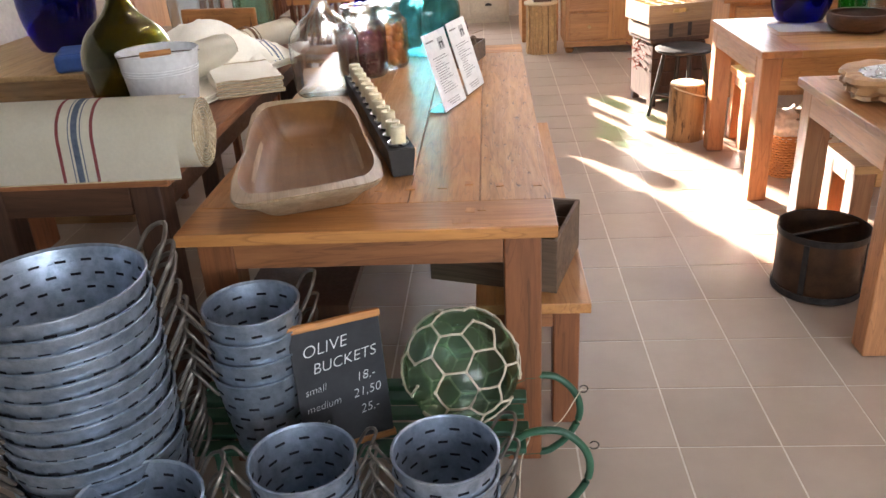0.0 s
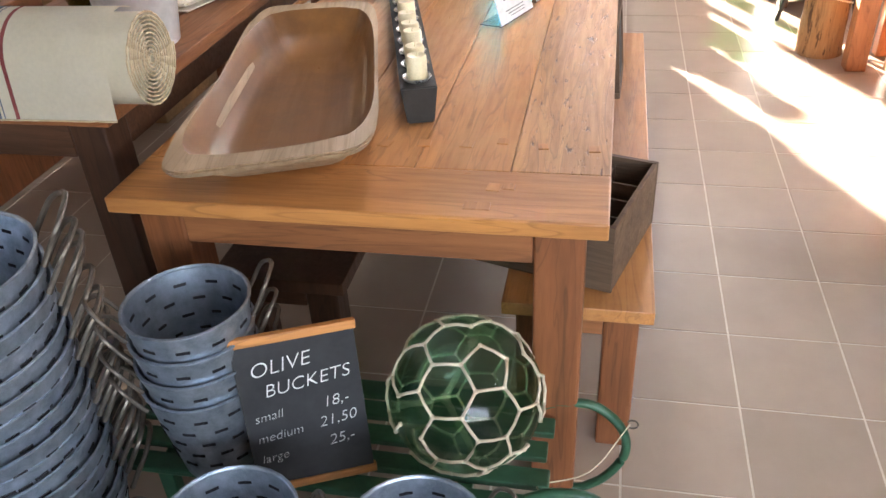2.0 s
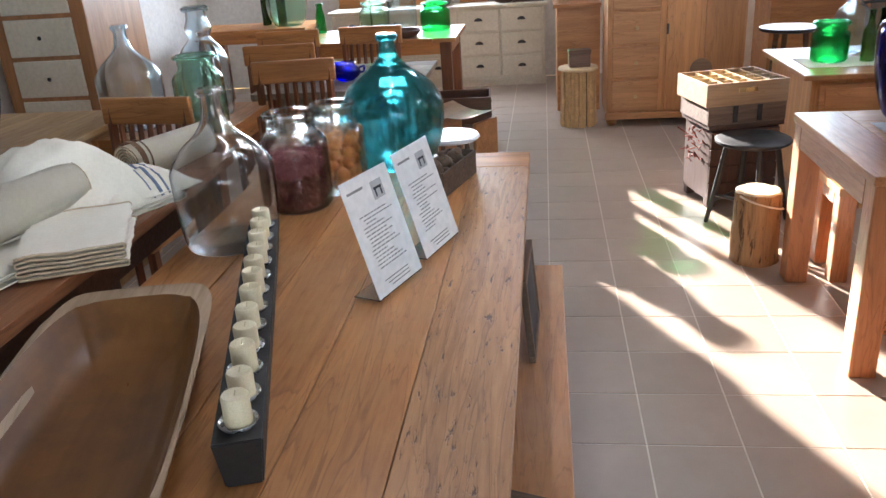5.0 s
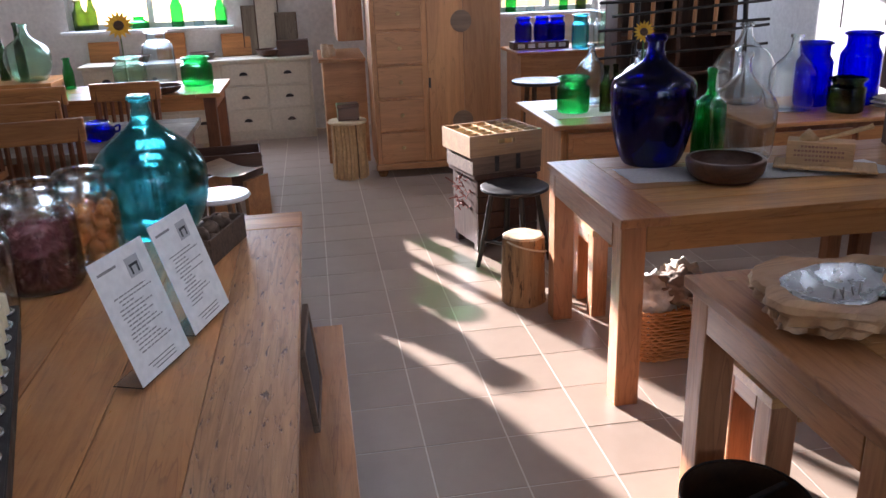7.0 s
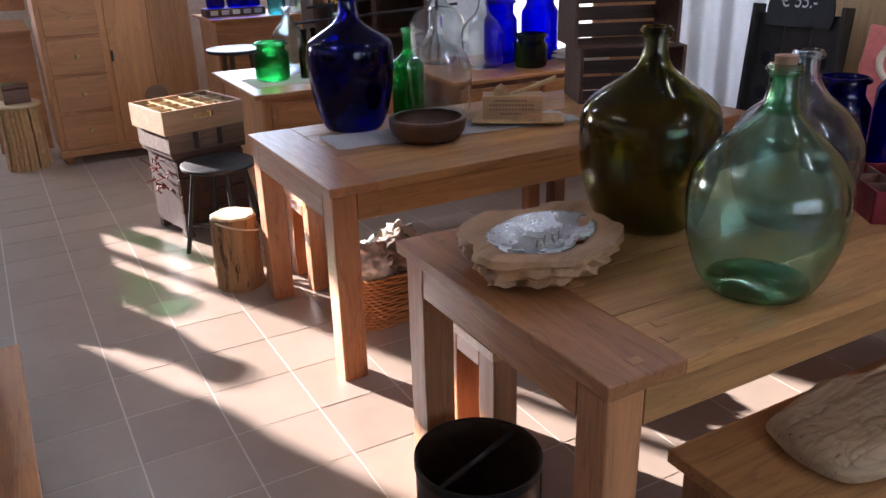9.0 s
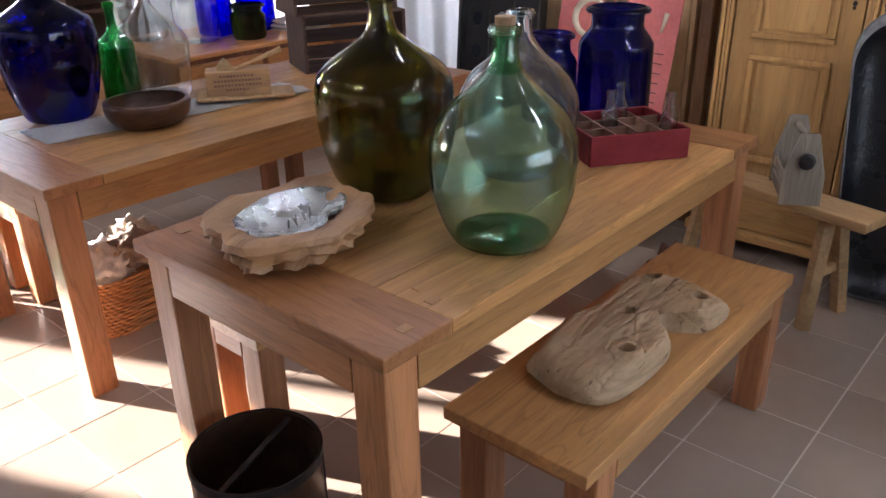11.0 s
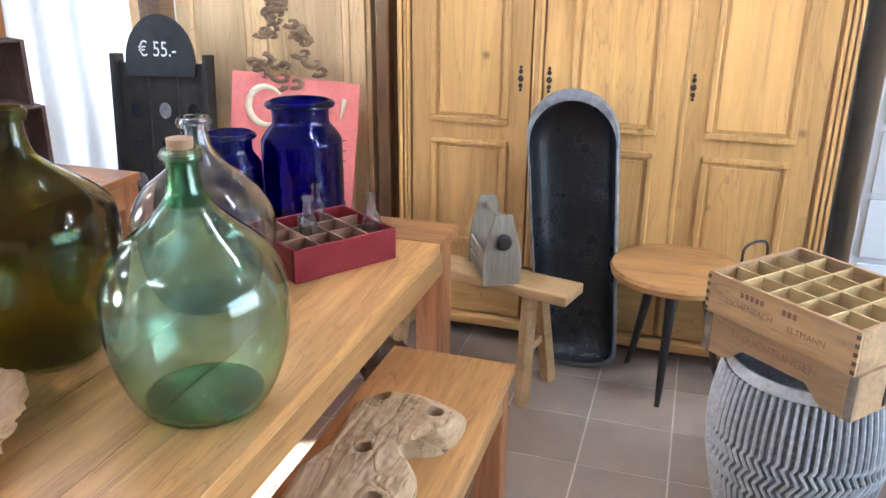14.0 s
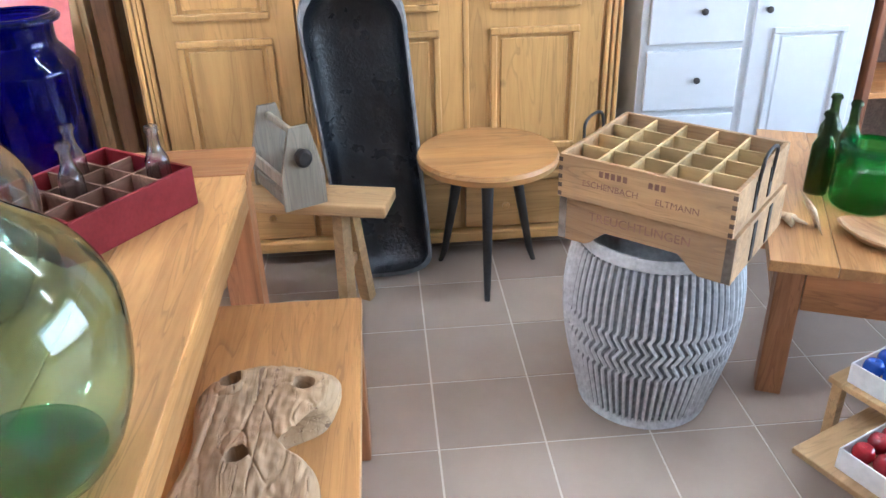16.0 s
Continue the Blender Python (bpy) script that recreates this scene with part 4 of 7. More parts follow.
def folded(label, at, rz, w, d, layers, thick=0.009, seed=1, sag=0.004, hem=False):
    """A cloth folded to and fro: one long sheet whose bends and open ends show."""
    t = thing("folded_linen", label, "fabric", at, rz, "linen")
    rnd = random.Random(seed)
    line = []
    for k in range(layers):
        side = 1 if k % 2 == 0 else -1
        reach = 0.5 * w * rnd.uniform(0.95, 1.0)
        for i in range(13):
            line.append((side * (-0.48 * w + (0.48 * w + reach - 0.5 * thick) * i / 12), (k + 0.42) * thick))
        if k < layers - 1:
            for a in (-0.9, 0.0, 0.9):
                line.append((side * (reach - 0.5 * thick + 0.5 * thick * math.cos(a)), (k + 0.92) * thick + 0.46 * thick * math.sin(a)))

    def at_row(v, x, z, k):
        lift = sag * (0.8 + noise.noise((3.0 * x / w + seed, 1.6 * v, 0.2))) * z / thick
        slip = 0.007 * noise.noise((k * 0.12, 5.0 * v, seed))
        return Vector((x + slip, 0.5 * d * v * (1 + 0.04 * noise.noise((x * 9, seed, z * 20))), z + lift))
    bm, rows = bmesh.new(), []
    for v in np.linspace(-1, 1, 15):
        rows.append([bm.verts.new(at_row(v, x, z, k)) for k, (x, z) in enumerate(line)])
    for a, b in zip(rows, rows[1:]):
        for i in range(len(line) - 1):
            bm.faces.new((a[i], a[i + 1], b[i + 1], b[i]))
    bmesh.ops.recalc_face_normals(bm, faces=bm.faces)
    bmesh.ops.solidify(bm, geom=bm.faces[:], thickness=0.30 * thick)
    part("cloth", bm, LINEN, t, smooth=True)
    for v in ((-1, 1) if hem else ()):
        part("hem", tube([at_row(v, x, z, k) for k, (x, z) in enumerate(line)], 0.38 * thick, sides=5), LINEN_EDGE, t, "frayed brown hem", "all")
    return t


folded("folded cream linen sheet under the rolls", (-1.16, 2.64, HL + 0.002), 77, 0.50, 0.26, 3, 0.011, 1, 0.0008)
folded("folded linen with a frayed brown hem and a tie", (-1.005, 2.70, HL + 0.004), 24, 0.25, 0.34, 6, 0.010, 2, 0.001, True)


def heap(label, at, rz, w, d, h, seed, stripes=()):
    """A cloth thrown loosely over others: it swells, creases and falls to its edges."""
    t = thing("draped_linen", label, "fabric", at, rz, "linen")

    def z_at(u, v):
        swell = (1 - abs(u) ** 2.4) * (1 - abs(v) ** 2.8)
        crease = 1 - abs(noise.noise((1.7 * u + 0.9 * v + seed, 2.6 * v - 0.8 * u, seed)))
        return 0.004 + h * swell * (0.72 + 0.28 * crease) + 0.006 * swell * noise.noise((5 * u, 4 * v, seed))

    def sheet(u0, u1, n, lift, thick):
        bm, rows = bmesh.new(), []
        for v in np.linspace(-1, 1, 33):
            edge = 1 + 0.06 * noise.noise((v * 2, seed, 0))
            rows.append([bm.verts.new((0.5 * w * u * edge, 0.5 * d * v * (1 + 0.08 * noise.noise((u * 2, seed, 3))), z_at(u, v) + lift)) for u in np.linspace(u0, u1, n)])
        for a, b in zip(rows, rows[1:]):
            for i in range(n - 1):
                bm.faces.new((a[i], a[i + 1], b[i + 1], b[i]))
        bmesh.ops.recalc_face_normals(bm, faces=bm.faces)
        bmesh.ops.solidify(bm, geom=bm.faces[:], thickness=thick)
        return bm
    part("cloth", sheet(-1, 1, 33, 0, 0.003), LINEN, t, smooth=True)
    for u, k, m in stripes:
        part("stripe", sheet(u - k, u + k, 3, 0.0035, 0.0006), m, t, "woven coloured stripe", "all")
    return t


heap("cream linen cloth thrown over the roll in soft folds", (-1.24, 2.99, HL + 0.03), 58, 0.50, 0.40, 0.185, 3)
heap("cream linen cloth with dark stripes lying over the stack", (-1.075, 3.10, HL + 0.02), 66, 0.34, 0.26, 0.085, 6, ((0.10, 0.035, BLUE_YARN), (0.26, 0.022, BLUE_YARN), (-0.06, 0.012, BLUE_YARN)))
folded("folded linen sheet under the other cloths", (-1.18, 3.02, HL + 0.002), 66, 0.40, 0.42, 3, 0.009, 8, 0.0008)

# ---- light table with demijohns ----
vessel("demijohn", "large olive green glass demijohn on the table", demijohn_line(0.192, 0.545, 0.031, belly=0.49), OLIVE, (1.855, 2.735, H3 + 0.001), "glass demijohn", 0.006, group="demijohns")
vessel("demijohn", "pale green glass demijohn closed with a cork", demijohn_line(0.178, 0.515, 0.028), GREEN, (1.775, 2.265, H3 + 0.001), "glass demijohn", 0.006, group="demijohns", cork=0.024, deep=GREEN_DEEP)
vessel("demijohn", "clear bluish glass demijohn with a wide lip", demijohn_line(0.178, 0.475, 0.030), AQUA, (2.21, 2.535, H3 + 0.001), "glass demijohn", 0.006, group="demijohns")
vessel("storage_jar", "large cobalt blue glass jar", jar_line(0.132, 0.40, 0.70), JAR_COBALT, (2.90, 2.61, H3 + 0.001), "glass jar", 0.005, group="storage jars")
vessel("storage_jar", "small cobalt blue glass jar", jar_line(0.095, 0.315, 0.74), JAR_COBALT, (2.74, 2.78, H3 + 0.001), "glass jar", 0.005, group="storage jars")
RED_PAINT = mottled("dull_red_paint", (0.15, 0.007, 0.009), (0.20, 0.012, 0.014), 9, 0.6)
RED_PAINT.node_tree.nodes["Principled BSDF"].inputs["Specular IOR Level"].default_value = 0.25
INNER_BROWN = wood("brown_crate_inside", (0.30, 0.15, 0.09), (0.16, 0.07, 0.045), "x", 0.7)
bottle_crate("bottle_crate", "low red painted bottle crate with small compartments", (2.585, 2.40, H3 + 0.0005), (0.335, 0.29, 0.095), (4, 3), RED_PAINT, INNER_BROWN, rz=-34, hole=False, wall=0.01, cell_h=0.97)
SMALL_GLASS = glass("pale_blue_bottle_glass", (0.90, 0.95, 0.985), 0.75, 0.05)
crate_m = pose(2.585, 2.40, H3 + 0.01, 0, 0, -34)
for x, y in ((-0.04, 0.0), (0.04, 0.09), (0.12, -0.09)):
    p = crate_m @ Vector((x, y, 0))
    vessel("small_bottle", "small clear glass bottle standing in the red crate", bottle_line(0.027, 0.19, 0.45), SMALL_GLASS, tuple(p), "glass bottle", 0.002, 24, "small bottles")

BURL = wood("pale_burl_wood", (0.56, 0.32, 0.15), (0.24, 0.115, 0.05), "x", 0.55, 0.5, 0.8, worn=(0.33, 0.20, 0.11))
PEARL = mottled("silvery_shell_inlay", (0.42, 0.43, 0.43), (0.66, 0.67, 0.66), 16, 0.26, 0.75, 0.3, distance=0.006)
bowl = thing("burl_bowl", "rough teak burl bowl with a silvery inlaid hollow", "bowl", (1.425, 2.63, H3), 18)


def rough_ring(bm, fx, fy, z, amp, n=72, seed=0, up=0.0, dent=None):
    out = []
    for k in range(n):
        a = 2 * math.pi * k / n
        s = 1 + amp * noise.noise((2.1 * math.cos(a) + seed, 2.1 * math.sin(a), z * 6)) + 0.5 * amp * noise.noise((7 * math.cos(a), 7 * math.sin(a) + seed, z * 20))
        if dent:
            s *= 1 - dent[1] * math.exp(-((a - dent[0] + math.pi) % (2 * math.pi) - math.pi) ** 2 / 0.08)
        out.append(bm.verts.new((fx * s * math.cos(a), fy * s * math.sin(a), z + up * noise.noise((3 * math.cos(a), 3 * math.sin(a), seed + 5)))))
    return out


def loft(bm, rings, cap_first=False, cap_last=False):
    for a, b in zip(rings, rings[1:]):
        for k in range(len(a)):
            j = (k + 1) % len(a)
            bm.faces.new((a[k], a[j], b[j], b[k]))
    if cap_first:
        bm.faces.new(rings[0][::-1])
    if cap_last:
        bm.faces.new(rings[-1])


def ragged_ring(bm, fx, fy, z, amp, jag, up, n=132, seed=0.0):
    """An outline with broad swells and torn, flaking edges."""
    out = []
    for k in range(n):
        a = 2 * math.pi * k / n
        c, d = math.cos(a), math.sin(a)
        s = 1 + amp * noise.noise((1.5 * c + seed, 1.5 * d, 2.0)) + 0.75 * jag * noise.noise((3.6 * c, 3.6 * d, z * 14 + seed)) + 0.25 * jag * noise.noise((11 * c, 11 * d, z * 60 + seed))
        out.append(bm.verts.new((fx * s * c, fy * s * d, max(0.0, z + up * noise.noise((4.5 * c, 4.5 * d, seed + 3 + 9 * z))))))
    return out


bm = bmesh.new()
loft(bm, [ragged_ring(bm, 0.115, 0.10, 0.0, 0.22, 0.10, 0.0), ragged_ring(bm, 0.150, 0.13, 0.006, 0.22, 0.22, 0.008), ragged_ring(bm, 0.185, 0.155, 0.022, 0.22, 0.26, 0.020), ragged_ring(bm, 0.178, 0.150, 0.036, 0.22, 0.20, 0.018), ragged_ring(bm, 0.207, 0.176, 0.052, 0.22, 0.22, 0.022), ragged_ring(bm, 0.205, 0.174, 0.068, 0.20, 0.14, 0.018),
          ragged_ring(bm, 0.222, 0.188, 0.080, 0.20, 0.12, 0.012), ragged_ring(bm, 0.217, 0.184, 0.094, 0.20, 0.09, 0.008), ragged_ring(bm, 0.196, 0.162, 0.099, 0.20, 0.06, 0.004), ragged_ring(bm, 0.150, 0.118, 0.090, 0.18, 0.03, 0.004), ragged_ring(bm, 0.128, 0.098, 0.072, 0.18, 0.0, 0.0), ragged_ring(bm, 0.06, 0.045, 0.052, 0.1, 0.0, 0.0)], True, True)
part("body", bm, BURL, bowl, smooth=True)
bm = bmesh.new()
loft(bm, [rough_ring(bm, 0.158, 0.118, 0.078, 0.10, seed=3, dent=(4.9, 0.30)), rough_ring(bm, 0.160, 0.120, 0.0955, 0.10, seed=3, up=0.002, dent=(4.9, 0.30)), rough_ring(bm, 0.150, 0.111, 0.0945, 0.10, seed=3, dent=(4.9, 0.30)), rough_ring(bm, 0.125, 0.090, 0.080, 0.10, seed=3, dent=(4.9, 0.28)), rough_ring(bm, 0.07, 0.05, 0.070, 0.08, seed=3)], False, True)
part("inlay", bm, PEARL, bowl, "silvery mother of pearl inlay", "all")
for k in range(6):
    rnd = random.Random(k)
    part("nail", tube([(-0.08 + 0.018 * k, -0.045 + rnd.uniform(-0.01, 0.01), 0.083), (-0.045 + 0.018 * k, -0.02 + rnd.uniform(-0.01, 0.01), 0.086)], 0.0022, sides=6), BARE_STEEL, bowl)

# ---- driftwood on the bench ----
DRIFT = wood("pale_driftwood", (0.56, 0.38, 0.21), (0.29, 0.18, 0.095), "x", 0.75, 0.8, 1.0, worn=(0.38, 0.265, 0.165), lines=0.5)
pitted(DRIFT, (0.16, 0.09, 0.045), (3.5, 36, 36), 0.33, 0.002)
outline = smooth_line([(1.735, 2.15, 0), (1.70, 2.04, 0), (1.725, 1.935, 0), (1.85, 1.90, 0), (2.02, 1.905, 0), (2.09, 1.96, 0), (2.15, 1.985, 0), (2.21, 1.895, 0), (2.32, 1.875, 0), (2.375, 1.96, 0), (2.37, 2.07, 0), (2.30, 2.17, 0), (2.12, 2.16, 0), (1.93, 2.19, 0)], 18)[:-2]
slab = thing("driftwood_slab", "weathered driftwood slab with four round holes", "driftwood", (2.04, 2.03, 0.4515))
HOLES = [(2.065, 2.055), (1.90, 1.965), (2.275, 1.945), (2.30, 2.10)]


def drift_height(x, y):
    """Furrows along the grain, swells, and four bored holes."""
    bend = y + 0.05 * noise.noise((x * 5, y * 3, 2))
    furrow = abs(noise.noise((x * 3, bend * 22, 0.3)))
    z = 0.072 + 0.020 * noise.noise((x * 5, y * 7, 4)) - 0.005 * max(0.0, 0.05 - furrow) / 0.05 * min(1.0, max(0.0, noise.noise((x * 6, y * 6, 9)) + 0.35) * 2) - 0.004 * max(0.0, 0.04 - abs(noise.noise((x * 7, bend * 11, 5)))) / 0.04 + 0.0022 * noise.noise((x * 14, bend * 80, 7)) + 0.003 * noise.noise((x * 45, y * 60, 1))
    for hx, hy in HOLES:
        q = math.hypot(x - hx, y - hy)
        z += 0.004 * math.exp(-((q - 0.03) / 0.012) ** 2)
        z = z + (0.014 - z) * min(1.0, max(0.0, (0.0225 - q) / 0.004))
    return z


bm, rings = bmesh.new(), []
for z, s in ((0.0, 0.95), (0.012, 1.0), (0.030, 1.01)):
    rings.append([bm.verts.new(((q.x - 2.04) * s, (q.y - 2.03) * s, z)) for q in outline])
for s in np.linspace(0.99, 0.02, 84):
    fall = 1 - 0.40 * max(0.0, (s - 0.80) / 0.19) ** 2.2
    rings.append([bm.verts.new(((q.x - 2.04) * s, (q.y - 2.03) * s, fall * drift_height(2.04 + (q.x - 2.04) * s, 2.03 + (q.y - 2.03) * s))) for q in outline])
loft(bm, rings, True, True)
part("wood", bm, DRIFT, slab, smooth=True)
# Dark discs put the shade at the bottom of the holes into the colour.
for x, y in HOLES:
    part("hole", lathe([(0.0195, 0.0), (0.0195, 0.003), (0.0, 0.003)], 22), HOLE_SHADE, slab, "dark disc for the shade in the drilled hole", True).location = (x - 2.04, y - 2.03, 0.014)

# ---- east side: wardrobes, trough, stools ----
def panel_rect(parent, x, y0, y1, z0, z1, mat, frame=0.024, proud=0.014, depth=0.010):
    """A raised field with a moulding, on a face that looks towards -x."""
    for a0, a1, b0, b1 in ((y0, y1, z0, z0 + frame), (y0, y1, z1 - frame, z1), (y0, y0 + frame, z0 + frame + 0.0005, z1 - frame - 0.0005), (y1 - frame, y1, z0 + frame + 0.0005, z1 - frame - 0.0005)):
        part("moulding", solid(x - proud, a0, b0, x + 0.004, a1, b1, 0.005), mat, parent)
    part("field", solid(x - 0.005, y0 + frame + 0.014, z0 + frame + 0.014, x + 0.004, y1 - frame - 0.014, z1 - frame - 0.014, 0.004), mat, parent)


IRON = mottled("dark_iron", (0.03, 0.028, 0.027), (0.07, 0.06, 0.055), 20, 0.5, 0.7)
arm = thing("wardrobe", "large honey pine wardrobe with three panelled doors", "wardrobe", (0, 0, 0))
AX = 3.77
part("carcass", solid(AX + 0.024, 0.86, 0.06, AX + 0.6, 2.61, 2.1, 0.004), PINE_Z, arm)
part("plinth", solid(AX + 0.16, 0.90, 0.0, AX + 0.58, 2.57, 0.0595, 0), BLACK_WOOD, arm, "dark recessed plinth")
part("base_moulding", solid(AX - 0.03, 0.83, 0.0605, AX + 0.0235, 2.64, 0.105, 0.008), PINE_Y, arm)
part("moulding", solid(AX - 0.02, 0.84, 0.315, AX + 0.0235, 2.63, 0.345, 0.007), PINE_Y, arm)
part("cornice", solid(AX - 0.06, 0.80, 2.05, AX + 0.0235, 2.67, 2.12, 0.02), PINE_Y, arm)
for y0, y1 in ((0.875, 1.44), (1.46, 2.02), (2.04, 2.60)):
    dr = part("drawer", solid(AX, y0, 0.112, AX + 0.0235, y1, 0.308, 0.004), PINE_Y, arm)
    for f in (0.28, 0.72):
        part("knob", lathe([(0.007, 0), (0.007, 0.012), (0.015, 0.018), (0.015, 0.026), (0, 0.031)], 16), PINE_Z, dr, smooth=True).matrix_local = pose(AX, y0 + f * (y1 - y0), 0.21, 0, -90, 0)
for y0, y1, a in ((0.935, 1.422, 0.078), (1.442, 1.978, 0.11), (2.032, 2.535, 0.085)):
    door = part("door", solid(AX, y0, 0.352, AX + 0.0235, y1, 2.045, 0.003), PINE_Z, arm)
    panel_rect(door, AX, y0 + 0.085, y1 - a, 0.972, 1.95, PINE_Z)
    panel_rect(door, AX, y0 + 0.085, y1 - a, 0.44, 0.905, PINE_Z)
for y in (0.868, 0.89, 0.912, 1.428, 1.437, 1.992, 2.005, 2.018, 2.550, 2.565, 2.585):
    part("flute", solid(AX - 0.006, y - 0.007, 0.36, AX + 0.0238, y + 0.007, 2.04, 0.004), PINE_Z, arm)
for y in (1.405, 1.957, 2.072):
    bm = bmesh.new()
    for z, r in ((0.045, 0.007), (0.028, 0.010), (0.0, 0.013), (-0.028, 0.010), (-0.045, 0.007)):
        bmesh.ops.create_icosphere(bm, subdivisions=2, radius=r, matrix=Matrix.Translation((AX - 0.003, y, 1.165 + z)) @ Matrix.Diagonal((0.35, 0.9, 1, 1)))
    part("keyhole_plate", bm, IRON, arm, "dark cast iron keyhole plate", "all")

PALE_PINE = wood("pale_limed_pine", (0.74, 0.54, 0.30), (0.56, 0.37, 0.18), "z", 0.45, 0.8, 0.12, knots=3.0)
ward2 = thing("wardrobe", "plain pale pine wardrobe behind the red sign", "wardrobe", (0, 0, 0))
part("carcass", solid(3.97, 2.80, 0.05, 4.45, 3.80, 2.15, 0.004), PALE_PINE, ward2)
for y0, y1 in ((2.82, 3.30), (3.31, 3.78)):
    d = part("door", solid(3.948, y0, 0.1, 3.9695, y1, 2.1, 0.004), PALE_PINE, ward2)
    panel_rect(d, 3.948, y0 + 0.07, y1 - 0.07, 0.2, 1.98, PALE_PINE)
part("foot", solid(3.98, 2.82, 0, 4.44, 3.78, 0.0495, 0), PALE_PINE, ward2)
# Dark brown strip standing in the gap between the two wardrobes.
part("side_trim", solid(3.93, 2.70, 0.0, 4.0, 2.765, 2.2, 0.01), wood("brown_strip", (0.22, 0.12, 0.06), (0.12, 0.06, 0.03), "z"), ward2, "dark brown upright strip in the gap between the wardrobes")

dug = thing("dugout_trough", "long black hollowed wooden trough standing upright", "wooden trough", (3.605, 1.752, 0.003), -92, rx=-1.0, ry=-4.6)
TAR = mottled("tarred_black_wood", (0.005, 0.0055, 0.007), (0.018, 0.02, 0.024), 7, 0.32, 0, 0.5, distance=0.006)
GREY_EDGE = mottled("worn_grey_edge", (0.10, 0.10, 0.11), (0.24, 0.23, 0.23), 20, 0.6, 0, 0.3)


def trough_ring(bm, half, top, bottom, y, n=40):
    """An upright outline: a round head, long sides and a rounded foot."""
    out, head = [], top - half
    for k in range(n):
        s = k / n
        if s < 0.4:
            a = math.pi * s / 0.4
            x, z = half * math.cos(a), head + half * math.sin(a)
        elif s < 0.5 or s >= 0.9:
            f = (s - 0.4) / 0.1 if s < 0.5 else (1 - s) / 0.1
            x, z = half * (1 - 0.07 * f) * (-1 if s < 0.5 else 1), head + (bottom + 0.08 - head) * f
        else:
            a = math.pi * (1 + (s - 0.5) / 0.4)
            x, z = 0.93 * half * math.copysign(abs(math.cos(a)) ** 0.6, math.cos(a)), bottom + 0.08 + 0.08 * math.sin(a)
        out.append(bm.verts.new((x, y, z)))
    return out


bm = bmesh.new()
loft(bm, [trough_ring(bm, 0.12, 1.06, 0.07, 0.112), trough_ring(bm, 0.165, 1.13, 0.02, 0.08), trough_ring(bm, 0.182, 1.16, 0.0, 0.0), trough_ring(bm, 0.175, 1.15, 0.01, -0.008), trough_ring(bm, 0.168, 1.115, 0.022, -0.008)], True)
part("shell", bm, GREY_EDGE, dug, "worn grey edge", True)
bm = bmesh.new()
loft(bm, [trough_ring(bm, 0.1685, 1.1155, 0.0215, -0.0075), trough_ring(bm, 0.158, 1.095, 0.04, 0.04), trough_ring(bm, 0.12, 1.04, 0.10, 0.08), trough_ring(bm, 0.05, 0.9, 0.25, 0.094)], False, True)
part("hollow", bm, TAR, dug, "black tarred inside", "all")

PALE = wood("pale_raw_wood", (0.58, 0.38, 0.18), (0.40, 0.24, 0.10), "y", 0.55)
stool = thing("small_bench", "small pale wooden bench with splayed legs", "bench", (3.415, 2.155, 0), -14)
part("seat", solid(-0.085, -0.43, 0.432, 0.085, 0.43, 0.472, 0.006), PALE, stool)
for y in (-0.27, 0.27):
    for s in (-1, 1):
        part("leg", tube([(s * 0.125, y * 1.08, 0.0), (s * 0.045, y, 0.4315)], 0.030, sides=4), PALE, stool)
    part("stretcher", solid(-0.07, y - 0.012, 0.19, 0.07, y + 0.012, 0.225, 0.003), PALE, stool)
GREYED = wood("grey_weathered_wood", (0.34, 0.29, 0.22), (0.19, 0.155, 0.12), "z", 0.8, 1, 0.5)
caddy = thing("bottle_caddy", "grey weathered wooden bottle caddy with a round handle", "caddy", (3.395, 2.07, 0.4725), 27)
caddy.scale = (1.06, 1.06, 1.16)
for x in (-0.125, 0.125):
    bm = bmesh.new()
    pts = [(-0.068, 0), (0.068, 0), (0.068, 0.10), (0.03, 0.235), (-0.03, 0.235), (-0.068, 0.10)]
    loft(bm, [[bm.verts.new((x - 0.007, a, b)) for a, b in pts], [bm.verts.new((x + 0.007, a, b)) for a, b in pts]], True, True)
    part("end", bm, GREYED, caddy)
for s in (-1, 1):
    for z in (0.012, 0.065):
        part("slat", solid(-0.117, s * 0.060 - 0.005, z, 0.117, s * 0.060 + 0.005, z + 0.035, 0.002), GREYED, caddy)
part("bottom", solid(-0.117, -0.0545, 0.0, 0.117, 0.0545, 0.010, 0), GREYED, caddy)
part("handle", tube([(-0.117, 0, 0.205), (0.117, 0, 0.205)], 0.011, sides=10), GREYED, caddy)
part("bottle_opener", lathe([(0.012, 0), (0.026, 0.004), (0.027, 0.016), (0.018, 0.026), (0.0, 0.026)], 18), IRON, caddy, "dark iron bottle opener", True).matrix_local = pose(-0.1325, 0.0, 0.15, 0, -90, 0)

ROUND_TOP = wood("brown_round_top", (0.44, 0.23, 0.08), (0.26, 0.12, 0.04), "y", 0.4, 0.7)
rt = thing("round_table", "low round wooden table on three black legs", "table", (3.525, 1.385, 0))
part("tabletop", lathe([(0, 0.488), (0.222, 0.488), (0.246, 0.498), (0.252, 0.520), (0.245, 0.534), (0, 0.534)], 56), ROUND_TOP, rt, smooth=True)
for ax, ay in ((0.19, 0.165), (-0.14, 0.02), (0.155, -0.205)):
    part("leg", tube([(ax, ay, 0), (ax * 0.9, ay * 0.9, 0.06), (ax * 0.5, ay * 0.5, 0.4875)], [0.010, 0.013, 0.023], sides=14), BLACK_WOOD, rt, "tapered black leg", True)

